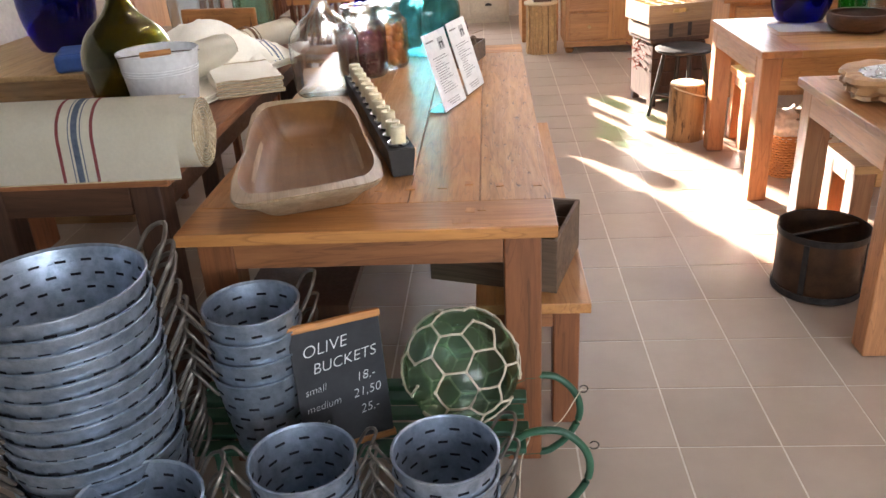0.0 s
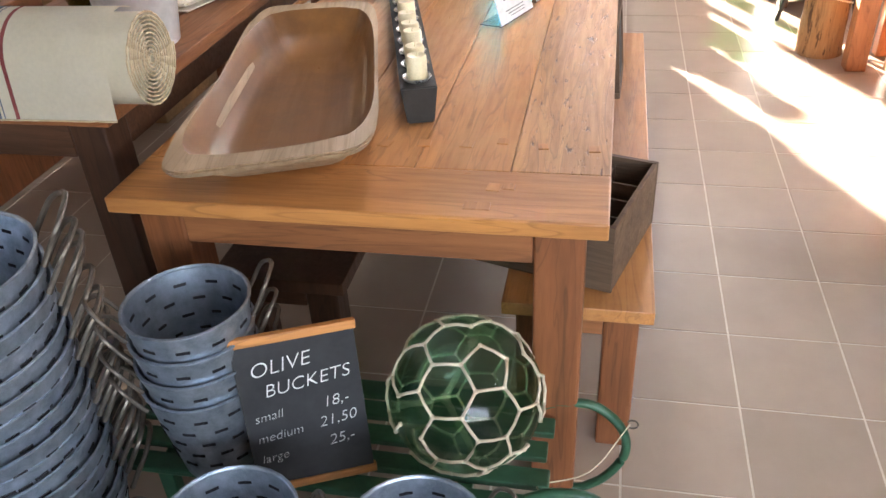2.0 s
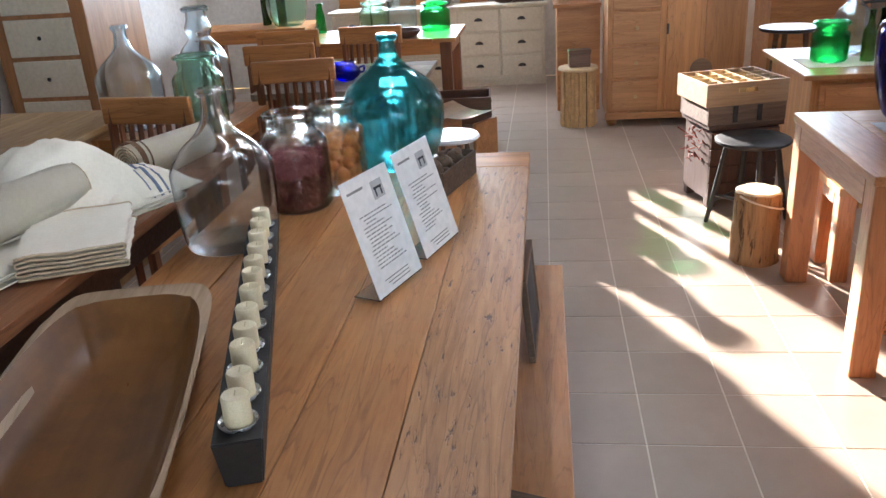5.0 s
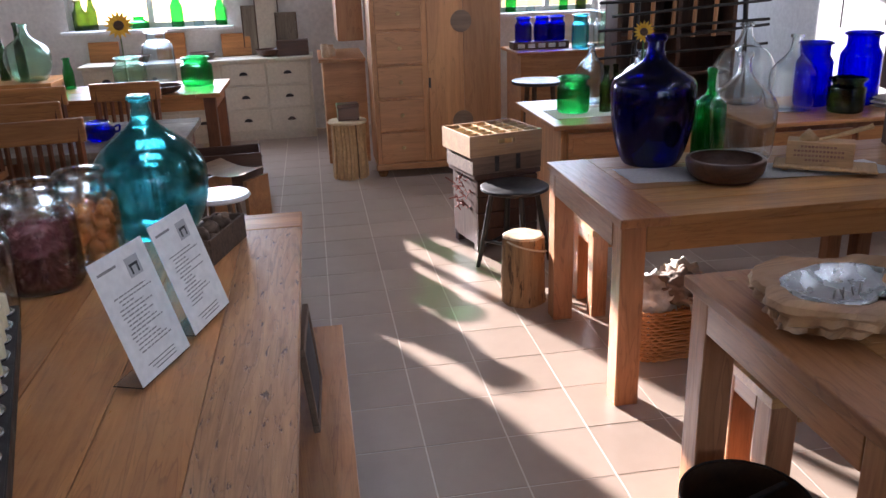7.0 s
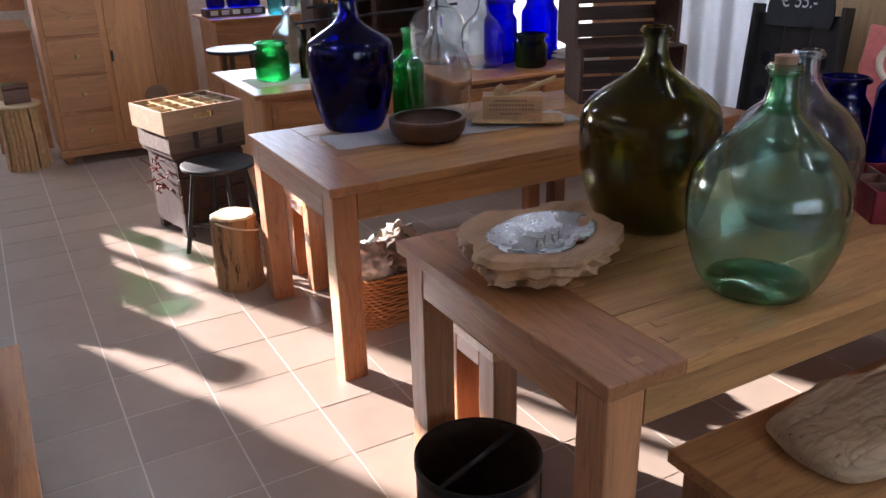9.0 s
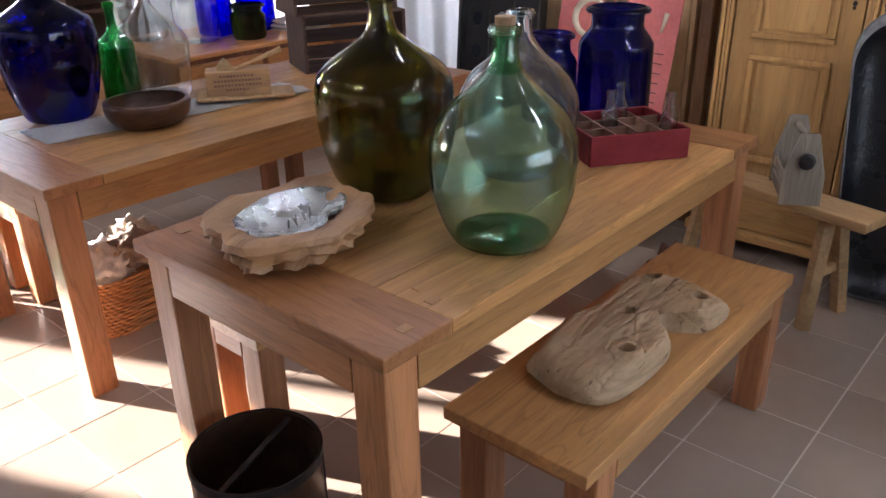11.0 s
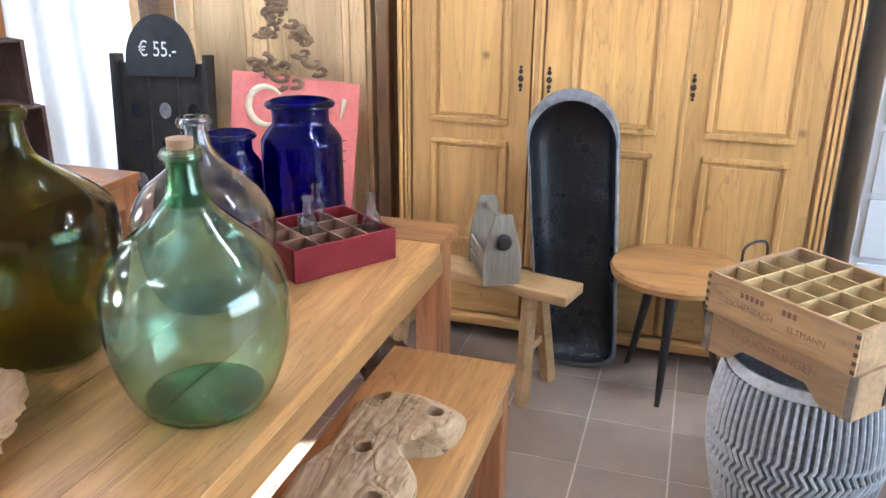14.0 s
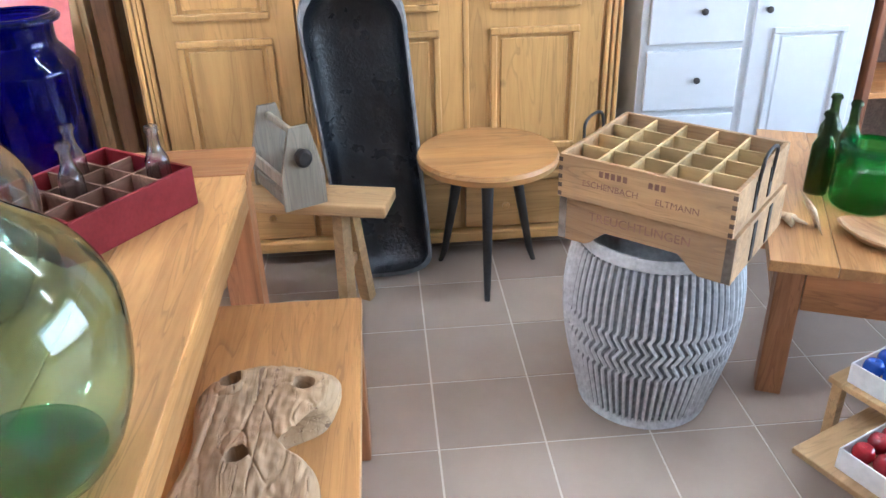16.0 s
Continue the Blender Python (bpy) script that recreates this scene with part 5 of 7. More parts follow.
# ---- ribbed barrel with two crates ----
barrel = thing("zinc_barrel", "ribbed grey zinc barrel with a zigzag band", "barrel", (2.815, 1.005, 0))
barrel.scale = (1.03, 1.03, 1.065)
bm, n, rings = bmesh.new(), 528, []
for z in np.linspace(0.028, 0.500, 76):
    ring = []
    u = z / 0.53
    base = 0.178 + 0.052 * math.sin(math.pi * min(1, u * 0.92) ** 1.15) + 0.012 * u
    band = min(1.0, max(0.0, 6 - 6 * abs(z - 0.262) / 0.070))
    shift = band * 0.046 * (2 / math.pi) * math.asin(math.sin((z - 0.262) * 2 * math.pi / 0.070))
    for k in range(n):
        a = 2 * math.pi * k / n
        rr = base + 0.0085 * math.cos(66 * a)
        ring.append(bm.verts.new((rr * math.cos(a + shift), rr * math.sin(a + shift), z)))
    rings.append(ring)
loft(bm, rings)
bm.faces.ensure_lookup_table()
# Faces between the ribs take a darker zinc: groove shade put into the colour.
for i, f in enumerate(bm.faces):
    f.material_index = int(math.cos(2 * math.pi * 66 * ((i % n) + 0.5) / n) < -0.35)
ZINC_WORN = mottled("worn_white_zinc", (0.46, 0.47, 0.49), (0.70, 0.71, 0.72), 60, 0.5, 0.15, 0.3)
ZINC_SHADE = mottled("shaded_zinc_groove", (0.13, 0.135, 0.145), (0.32, 0.33, 0.345), 60, 0.6, 0.3, 0.3)
part("ribbed_body", bm, ZINC_WORN, barrel, smooth="all").data.materials.append(ZINC_SHADE)
part("rim", lathe([(0.199, 0.498), (0.212, 0.500), (0.215, 0.520), (0.210, 0.534), (0.203, 0.534), (0.198, 0.520), (0.194, 0.44), (0.180, 0.05), (0.0, 0.045)], 72), ZINC_WORN, barrel, "plain rolled rim", True)
part("foot", lathe([(0.0, 0.0), (0.180, 0.0), (0.186, 0.004), (0.186, 0.026), (0.183, 0.03), (0.0, 0.03)], 72), ZINC_WORN, barrel, smooth=True)
CRATE = wood("old_yellow_crate_wood", (0.52, 0.32, 0.15), (0.27, 0.145, 0.065), "x", 0.6, 1, 0.3, worn=(0.30, 0.21, 0.13))
CRATE_IN = wood("pale_crate_inside", (0.62, 0.45, 0.21), (0.45, 0.30, 0.12), "x", 0.6)
STAMP = mottled("faded_brown_stamp", (0.20, 0.10, 0.07), (0.32, 0.17, 0.11), 40, 0.9)
up = bottle_crate("bottle_crate", "old wooden bottle crate with twenty compartments and iron handles", (2.762, 1.005, 0.6955), (0.455, 0.39, 0.118), (5, 4), CRATE, CRATE_IN, rz=-131.5, hole=False, cell_h=0.97)
for s in (-1, 1):
    part("iron_handle", tube(smooth_line([(s * 0.2285, -0.055, 0.06), (s * 0.232, -0.055, 0.12), (s * 0.234, -0.045, 0.155), (s * 0.234, 0, 0.165), (s * 0.234, 0.045, 0.155), (s * 0.232, 0.055, 0.12), (s * 0.2285, 0.055, 0.06)], 4), 0.0045, sides=7), IRON, up, "rusty iron bail handle", True)
    for y in (-0.055, 0.055):
        part("iron_strap", solid(s * 0.2278, y - 0.012, 0.02, s * 0.2305, y + 0.012, 0.10, 0.0005), IRON, up)
bm = bmesh.new()
for x0, w in ((-0.115, 0.085), (0.015, 0.055)):
    for i in range(int(w / 0.016)):
        box(bm, x0 + i * 0.016, -0.1957, 0.078, x0 + i * 0.016 + 0.011, -0.1951, 0.094)
tagged(part("stamp", bm, STAMP, up, "worn stamped marks"), kind="stuff")
chalk_text("ESCHENBACH", 0.024, pose(-0.16, -0.1953, 0.045, 90, 0, 0), up, STAMP, "stamp")
chalk_text("ELTMANN", 0.024, pose(0.035, -0.1953, 0.040, 90, 0, 0), up, STAMP, "stamp")
for s, e in ((-1, 1), (1, 1)):
    for k in range(5):
        part("finger_joint", solid(s * 0.2276 - 0.011, -0.1957, 0.005 + 0.0232 * k, s * 0.2276 + 0.0, -0.1935, 0.0165 + 0.0232 * k, 0), DARK_BOX, up) if s > 0 else part("finger_joint", solid(-0.2275, -0.1957, 0.005 + 0.0232 * k, -0.2165, -0.1935, 0.0165 + 0.0232 * k, 0), DARK_BOX, up)

low = thing("wooden_crate", "old wooden crate with stamped letters and steel corners", "crate", (2.772, 0.992, 0.5705), -131.5, "crates")
w, d, h = 0.232, 0.197, 0.1235
bm = bmesh.new()
prev = None
for i in range(25):
    x = -w + 2 * w * i / 24
    cut = 0.0 if abs(x) > 0.145 else 0.046 * min(1, (0.145 - abs(x)) / 0.045)
    cur = [bm.verts.new((x, yy, zz)) for yy, zz in ((-d, cut), (-d, h), (-d + 0.013, h), (-d + 0.013, cut))]
    if prev:
        for k in range(4):
            bm.faces.new((prev[k], prev[(k + 1) % 4], cur[(k + 1) % 4], cur[k]))
    else:
        bm.faces.new(cur)
    prev = cur
bm.faces.new(prev)
part("front", bm, CRATE, low)
part("back", solid(-w, d - 0.013, 0, w, d, h, 0.002), CRATE, low)
for s in (-1, 1):
    part("end", solid(s * w, -d + 0.0135, 0, s * (w - 0.013), d - 0.0135, h, 0.001), CRATE, low)
    part("steel_corner", solid(s * w - 0.0008 * s, -d - 0.0015, 0.002, s * (w - 0.022), -d - 0.0002, h - 0.004, 0), BARE_STEEL, low, "dull steel corner")
    for y in (-0.06, 0.06):
        part("iron_strap", solid(s * (w + 0.0003), y - 0.012, 0.01, s * (w + 0.003), y + 0.012, h - 0.01, 0.0005), IRON, low)
part("slat", solid(-w + 0.0135, -0.1, 0.0, w - 0.0135, 0.10, 0.008, 0), CRATE, low)
chalk_text("TREUCHTLINGEN", 0.034, pose(-0.145, -d - 0.0004, 0.072, 90, 0, 0), low, STAMP, "stamp")

# ---- low table with bottles ----
lt = table("coffee_table", "low brown wooden table with a drawer", -0.55, -0.36, 0.55, 0.36, 0.47, "x", (OAK, OAK_Y, OAK_Z), leg=0.075, inset=0.03, top=0.035, apron=0.13, boards=4, end=0.0)
lt.matrix_world = pose(3.125, 0.165, 0, 0, 0, -22)
ltm = lt.matrix_world.copy()
for (x, y), (r, h), m, label in (((-0.03, 0.20), (0.036, 0.27), DARK_GREEN, "dark green glass bottle"), ((0.03, 0.12), (0.036, 0.29), DARK_GREEN, "dark green glass bottle"), ((0.16, 0.16), (0.036, 0.27), DARK_GREEN, "dark green glass bottle")):
    vessel("wine_bottle", label + " on the low table", bottle_line(r, h, 0.4), m, tuple(ltm @ Vector((x, y, 0.4705))), "glass bottle", 0.003, 24, "bottles")
vessel("storage_jar", "green glass jar on the low table", jar_line(0.10, 0.20, 0.8), BOTTLE_GREEN, tuple(ltm @ Vector((-0.10, 0.07, 0.4705))), "glass jar", 0.004, group="storage jars")
SHELL_TAN = mottled("tan_starfish", (0.50, 0.34, 0.20), (0.64, 0.48, 0.31), 30, 0.9, 0, 0.7)
for (x, y), rz, tilt in (((-0.33, 0.25), 10, 62), ((-0.27, 0.30), 40, 12)):
    bm = bmesh.new()
    top, bot = bm.verts.new((0, 0, 0.022)), bm.verts.new((0, 0, 0))
    ring = []
    for k in range(20):
        a = 2 * math.pi * k / 20
        rr = 0.085 if k % 4 == 0 else 0.03 if k % 4 == 2 else 0.05
        ring.append((bm.verts.new((rr * math.cos(a), rr * math.sin(a), 0.002 if k % 4 == 0 else 0.006)), k))
    for i in range(20):
        a, b = ring[i][0], ring[(i + 1) % 20][0]
        bm.faces.new((a, b, top))
        bm.faces.new((b, a, bot))
    ob = whole("starfish", bm, SHELL_TAN, "dried tan starfish on the low table", "starfish", smooth="all", group="starfish")
    ob.matrix_world = ltm @ pose(x, y, 0.4705 + 0.055 * (tilt > 30), tilt, 0, rz)
dish = thing("wooden_dish", "pale carved wooden dish on the low table", "dish", tuple(ltm @ Vector((-0.36, 0.07, 0.4705))), 20)
bm = bmesh.new()
loft(bm, [rough_ring(bm, 0.07, 0.04, 0.0, 0.1), rough_ring(bm, 0.12, 0.065, 0.025, 0.1), rough_ring(bm, 0.115, 0.06, 0.03, 0.1), rough_ring(bm, 0.08, 0.035, 0.016, 0.1)], True, True)
part("body", bm, BURL, dish, smooth=True)

rack = thing("display_rack", "low stepped wooden display rack with small boxes", "rack", (2.40, 0.42, 0), 25)
part("shelf", solid(-0.20, -0.30, 0.120, 0.12, 0.32, 0.138, 0.003), PALE, rack)
part("shelf", solid(-0.06, -0.42, 0.205, 0.20, 0.10, 0.223, 0.003), PALE, rack)
for x, z in ((-0.15, 0.1195), (0.18, 0.2045)):
    for y in (-0.27, 0.27 if x < 0 else 0.07):
        part("leg", solid(x - 0.015, y - 0.015, 0, x + 0.015, y + 0.015, z, 0.003), PALE, rack)
rm = rack.matrix_world.copy()
WAX_RED = mottled("glossy_dark_red", (0.20, 0.006, 0.012), (0.30, 0.015, 0.02), 10, 0.15)
WAX_BLUE = mottled("glossy_blue", (0.015, 0.06, 0.32), (0.03, 0.10, 0.45), 10, 0.2)
for cx, cz, m, label, fruit in ((-0.07, 0.1385, WAX_RED, "white box of glossy dark red apples", "glossy red apple"), (0.07, 0.2235, WAX_BLUE, "white box of blue glass balls", "glossy blue ball")):
    b = thing("display_box", label, "box", tuple(rm @ Vector((cx, 0.13 if cx < 0 else -0.08, cz))), 25, "display boxes")
    for x0, y0, x1, y1 in ((-0.09, -0.16, -0.086, 0.16), (0.086, -0.16, 0.09, 0.16), (-0.0855, -0.16, 0.0855, -0.156), (-0.0855, 0.156, 0.0855, 0.16)):
        part("side", solid(x0, y0, 0, x1, y1, 0.06, 0), PAPER, b)
    for i in range(3):
        for j in range(5):
            bm = lathe(curved([(0, -0.022), (0.016, -0.022), (0.027, 0.0), (0.02, 0.022), (0.006, 0.022), (0, 0.018)], 3), 16)
            p = part("apple" if m is WAX_RED else "ball", bm, m, b, smooth="all")
            p.location = (-0.056 + 0.056 * i, -0.118 + 0.058 * j, 0.045 + 0.004 * ((i + j) % 2))

WHITE = mottled("white_furniture_paint", (0.52, 0.53, 0.545), (0.56, 0.57, 0.585), 2, 0.4, 0, 0.02, grit=0.01)
wc = thing("white_cabinet", "white painted cabinet with drawers and black knobs", "cabinet", (0, 0, 0))
part("carcass", solid(3.958, -0.20, 0.0, 4.45, 0.728, 1.9, 0.004), WHITE, wc)
for k in range(1, 7):
    z = -0.035 + k * 0.268
    dr = part("drawer", solid(3.94, 0.318, z, 3.9575, 0.700, z + 0.243, 0.005), WHITE, wc)
    part("knob", lathe([(0.006, 0), (0.006, 0.010), (0.013, 0.016), (0.013, 0.022), (0, 0.026)], 16), IRON, dr, "round black knob", True).matrix_local = pose(3.94, 0.495, z + 0.125, 0, -90, 0)
door = part("door", solid(3.94, -0.17, 0.05, 3.9575, 0.285, 1.85, 0.004), WHITE, wc)
panel_rect(door, 3.94, -0.10, 0.205, 0.12, 0.82, WHITE)
part("knob", lathe([(0.006, 0), (0.006, 0.010), (0.013, 0.016), (0.013, 0.022), (0, 0.026)], 16), IRON, door, "round black knob", True).matrix_local = pose(3.94, 0.238, 0.892, 0, -90, 0)
shelf = thing("bookcase", "tall dark wooden shelf beside the white cabinet", "shelf", (0, 0, 0))
part("side", solid(3.95, -0.26, 0, 4.4, -0.23, 1.9, 0.003), TEAK_Z, shelf)
part("side", solid(3.95, -1.2, 0, 4.4, -1.17, 1.9, 0.003), TEAK_Z, shelf)
for z in (0.1, 0.5, 0.9, 1.3, 1.7):
    part("board", solid(3.96, -1.169, z, 4.4, -0.261, z + 0.025, 0.002), TEAK, shelf)
part("back", solid(4.401, -1.2, 0, 4.41, -0.23, 1.9, 0), DARK_BOX, shelf)

# ---- sign, ornament, bottle rack, cloth ----
PINK = mottled("faded_red_sign_paint", (0.66, 0.16, 0.14), (0.74, 0.23, 0.20), 4, 0.5)
CREAM = mottled("cream_sign_paint", (0.72, 0.60, 0.42), (0.80, 0.70, 0.52), 6, 0.5)
sign = thing("metal_sign", "faded red enamel sign with cream lettering shapes", "sign", (3.72, 3.14, 0.36), -84, rx=-6, ry=4)
part("panel", solid(-0.30, -0.004, 0, 0.30, 0.004, 0.76, 0.002), PINK, sign)
bm = tube([(-0.13 + 0.085 * math.cos(a), -0.0055, 0.62 + 0.085 * math.sin(a)) for a in np.linspace(0.7, 5.4, 26)], [0.006 + 0.012 * math.sin(k / 25 * math.pi) for k in range(26)], sides=6)
part("swoosh", bm, CREAM, sign, "cream curved stroke", "all")
part("swoosh", tube([(0.0 + 0.05 * math.cos(a), -0.0055, 0.60 + 0.05 * math.sin(a)) for a in np.linspace(0, 6.0, 22)], 0.009, sides=6), CREAM, sign, "cream curved stroke", "all")
part("swoosh", tube([(0.235, -0.0055, 0.69), (0.228, -0.0055, 0.64), (0.222, -0.0055, 0.60)], [0.014, 0.010, 0.005], sides=6), CREAM, sign, "cream stroke", "all")
for k in range(6):
    part("ray", solid(0.20, -0.0065, 0.28 + 0.045 * k, 0.20 + 0.055, -0.0045, 0.284 + 0.045 * k, 0), SLATE, sign, "thin dark ray")
part("disc", lathe([(0, 0), (0.035, 0), (0.035, 0.003), (0, 0.003)], 24), SLATE, sign, "round black dot").matrix_local = pose(0.235, -0.0045, 0.22, 90, 0, 0)
stand = thing("sign_stand", "small dark wooden chest under the sign", "chest", (0, 0, 0))
part("body", solid(3.50, 2.78, 0.0, 3.92, 3.60, 0.35, 0.006), DARK_BOX, stand)
ornament = thing("carved_ornament", "carved dark wooden scrollwork ornament", "ornament", (3.80, 3.15, 1.07), -88)
ornament.scale = (1.75, 1, 1.05)
part("backing", solid(-0.05, 0.0, -0.72, 0.05, 0.014, 0.04, 0.004), DARK_BOX, ornament)
BRONZE = mottled("brown_gilt_carving", (0.10, 0.055, 0.03), (0.28, 0.17, 0.09), 30, 0.5, 0, 0.3)
rnd = random.Random(3)
for k in range(30):
    z = rnd.uniform(0.0, 0.34)
    half = 0.13 * (1 - z / 0.40)
    x, r = rnd.uniform(-half, half), rnd.uniform(0.016, 0.034)
    a0, way = rnd.uniform(0, 6.28), rnd.choice((-1, 1))
    line = [(x + r * (1 - i / 16) * math.cos(a0 + way * i * 0.42), -0.012 + 0.001 * i, z + r * (1 - i / 16) * math.sin(a0 + way * i * 0.42)) for i in range(14)]
    part("scroll", tube(line, [0.011 - 0.0004 * i for i in range(14)], sides=6), BRONZE, ornament, smooth="all")

riddle = thing("bottle_rack", "dark wooden bottle rack with an arched price slate", "rack", (3.62, 3.71, 0.0), -78, rx=-6)
riddle.scale = (0.76, 1, 1)
part("panel", solid(-0.27, 0, 0.02, 0.27, 0.028, 1.16, 0.004), BLACK_WOOD, riddle)
for s in (-1, 1):
    part("side", solid(s * 0.285 - 0.014, -0.05, 0, s * 0.285 + 0.014, 0.05, 1.2, 0.004), BLACK_WOOD, riddle)
    part("strap", tube([(s * 0.09, -0.004, 0.05), (s * 0.09, -0.004, 1.10)], 0.004, sides=5), IRON, riddle)
# Dark discs put the shade inside most rack holes into the colour.
for i in range(3):
    for j in range(6):
        part("hole", lathe([(0.0, 0.002), (0.022, 0.002), (0.036, 0.0), (0.038, -0.004), (0.03, -0.002), (0, -0.001)], 20), HOLE_SHADE if (i + j) % 3 else GREY_EDGE, riddle, smooth=True).matrix_local = pose(-0.18 + 0.18 * i, -0.0025, 0.12 + 0.165 * j, 90, 0, 0)
slate = part("slate", lathe([(0, 0), (0.215, 0), (0.215, 0.012), (0, 0.012)], 48), SLATE, riddle, "arched black price slate")
slate.matrix_local = pose(0, -0.012, 1.16, 90, 0, 0)
for v in slate.data.vertices:
    if v.co.y < -0.06:
        v.co.y = -0.06
chalk_text("\u20ac 55.-", 0.095, pose(-0.13, -0.0260, 1.19, 90, 0, 0), riddle)

def drape(name, label, at, width, height, folds, depth, mat, rz=0, lift=0.1, seed=0):
    """A hanging cloth with soft vertical folds and a slanting hem."""
    bm, nx, nz, rows = bmesh.new(), 40, 14, []
    for j in range(nz + 1):
        row = []
        for i in range(nx + 1):
            u, v = i / nx, j / nz
            x = (u - 0.5) * width * (0.85 + 0.15 * (1 - v))
            y = depth * math.sin(folds * 2 * math.pi * u + 0.8 * v + seed) * (0.5 + 0.5 * (1 - v)) + 0.01 * noise.noise((u * 5, v * 4, seed))
            row.append(bm.verts.new((x, y, height * v + (1 - v) * lift * (u + 0.25 * math.sin(5 * u)))))
        rows.append(row)
    for a, b in zip(rows, rows[1:]):
        for i in range(nx):
            bm.faces.new((a[i], a[i + 1], b[i + 1], b[i]))
    bmesh.ops.solidify(bm, geom=bm.faces[:], thickness=0.003)
    return whole(name, bm, mat, label, "curtain", at, rz, smooth="all")


SHEET = mottled("white_cotton_sheet", (0.76, 0.76, 0.75), (0.84, 0.84, 0.83), 6, 0.95, 0, 0.2)
CURTAIN = mottled("thin_white_cotton", (0.76, 0.76, 0.75), (0.84, 0.84, 0.83), 6, 0.95, 0, 0.2)
sheet_tree, sheet_shader = CURTAIN.node_tree, CURTAIN.node_tree.nodes["Principled BSDF"]
thin_cloth, cloth_mix = sheet_tree.nodes.new("ShaderNodeBsdfTranslucent"), sheet_tree.nodes.new("ShaderNodeMixShader")
thin_cloth.inputs[0].default_value, cloth_mix.inputs[0].default_value = (0.85, 0.85, 0.84, 1), 0.45
sheet_tree.links.new(sheet_shader.outputs[0], cloth_mix.inputs[1])
sheet_tree.links.new(thin_cloth.outputs[0], cloth_mix.inputs[2])
sheet_tree.links.new(cloth_mix.outputs[0], sheet_tree.nodes["Material Output"].inputs[0])
drape("hanging_cloth", "white cotton cloth hanging in loose folds", (3.62, 4.12, 0.66), 0.54, 1.9, 3.5, 0.035, CURTAIN, -46, -0.12)
part("dark_post", solid(3.93, 3.86, 0, 4.05, 3.98, ROOM_Z - 0.001, 0.006), DARK_BOX)
tagged(bpy.data.objects["dark_post"], "dark stained upright wooden post", "post", kind="structure")
door_p = thing("pine_door", "plain pale pine boarded door leaning behind the crates", "door", (0, 0, 0))
for k in range(5):
    part("board", solid(4.30, 4.35 + 0.17 * k, 0.0, 4.34, 4.515 + 0.17 * k, 2.1, 0.004), PINE_Z, door_p)
part("hinge_strap", solid(4.292, 4.4, 1.0, 4.2995, 5.15, 1.05, 0.002), IRON, door_p)


def slat_crate(label, m, w=0.52, d=0.30, h=0.265):
    """A fruit crate that lies on its side: ends of board and slatted walls."""
    c = thing("fruit_crate", label, "crate", group="fruit crates")
    c.matrix_world = m
    FC = FRUIT
    for s in (-1, 1):
        part("end", solid(s * w / 2, -d / 2, 0, s * (w / 2 - 0.018), d / 2, h, 0.003), FC, c)
    for k in range(3):
        z = 0.012 + k * (h - 0.02) / 3
        part("slat", solid(-w / 2 + 0.0185, d / 2 - 0.012, z, w / 2 - 0.0185, d / 2, z + 0.066, 0.002), FC, c)
    for k in range(3):
        y = -d / 2 + 0.002 + k * 0.096
        part("slat", solid(-w / 2 + 0.0185, y, 0.0, w / 2 - 0.0185, y + 0.085, 0.010, 0.002), FC, c)
        part("slat", solid(-w / 2 + 0.0185, y, h - 0.010, w / 2 - 0.0185, y + 0.085, h, 0.002), FC, c)
    return c


FRUIT = wood("dark_brown_fruit_crate", (0.10, 0.05, 0.03), (0.04, 0.018, 0.012), "x", 0.65, 1, 0.4)
slat_crate("dark brown slatted fruit crate on the table end", pose(3.06, 4.20, H2 + 0.0005, 0, 0, -24))
slat_crate("dark brown slatted fruit crate stacked on another", pose(3.03, 4.225, H2 + 0.2665, 0, 0, -22))

# ---- middle of the shop: dining table things, bin, stump, stool ----
cloth = bmesh.new()
rows = []
for j in range(9):
    rows.append([cloth.verts.new((1.46 + 1.12 * i / 24 + 0.02 * noise.noise((j * 0.5, i * 0.2, 1)), 4.03 + 0.25 * j / 8 - 0.14 * i / 24 + 0.012 * noise.noise((i * 0.6, j * 0.1, 4)), H2 + 0.004 + 0.0025 * noise.noise((i * 0.5, j * 0.5, 2)))) for i in range(25)])
for a, b in zip(rows, rows[1:]):
    for i in range(24):
        cloth.faces.new((a[i], a[i + 1], b[i + 1], b[i]))
bmesh.ops.solidify(cloth, geom=cloth.faces[:], thickness=0.002)
whole("table_runner", cloth, SHEET, "creased white cotton runner on the dining table", "table runner", smooth="all")
TOP2 = H2 + 0.0075
vessel("demijohn", "deep cobalt blue glass demijohn", demijohn_line(0.185, 0.56, 0.034, belly=0.54), DEEP_COBALT, (1.66, 4.345, TOP2), "glass demijohn", 0.006, group="demijohns")
vessel("demijohn", "clear glass demijohn with straight sides", demijohn_line(0.158, 0.47, 0.026, True), CLEAR, (2.10, 4.375, H2 + 0.001), "glass demijohn", group="demijohns")
vessel("wine_bottle", "green glass flagon between the demijohns", bottle_line(0.075, 0.40, 0.25), BOTTLE_GREEN, (1.98, 4.44, H2 + 0.001), "glass bottle", 0.004, group="bottles")
DARK_BOWL = wood("dark_turned_bowl", (0.12, 0.055, 0.03), (0.045, 0.02, 0.012), "x", 0.35)
whole("wooden_bowl", shell(curved([(0.105, 0), (0.125, 0.004), (0.150, 0.03), (0.160, 0.07), (0.158, 0.085)], 4) + [(0.153, 0.088)], 0.012, 48), DARK_BOWL, "dark brown turned wooden bowl on the runner", "bowl", (1.84, 4.00, TOP2), smooth=True)
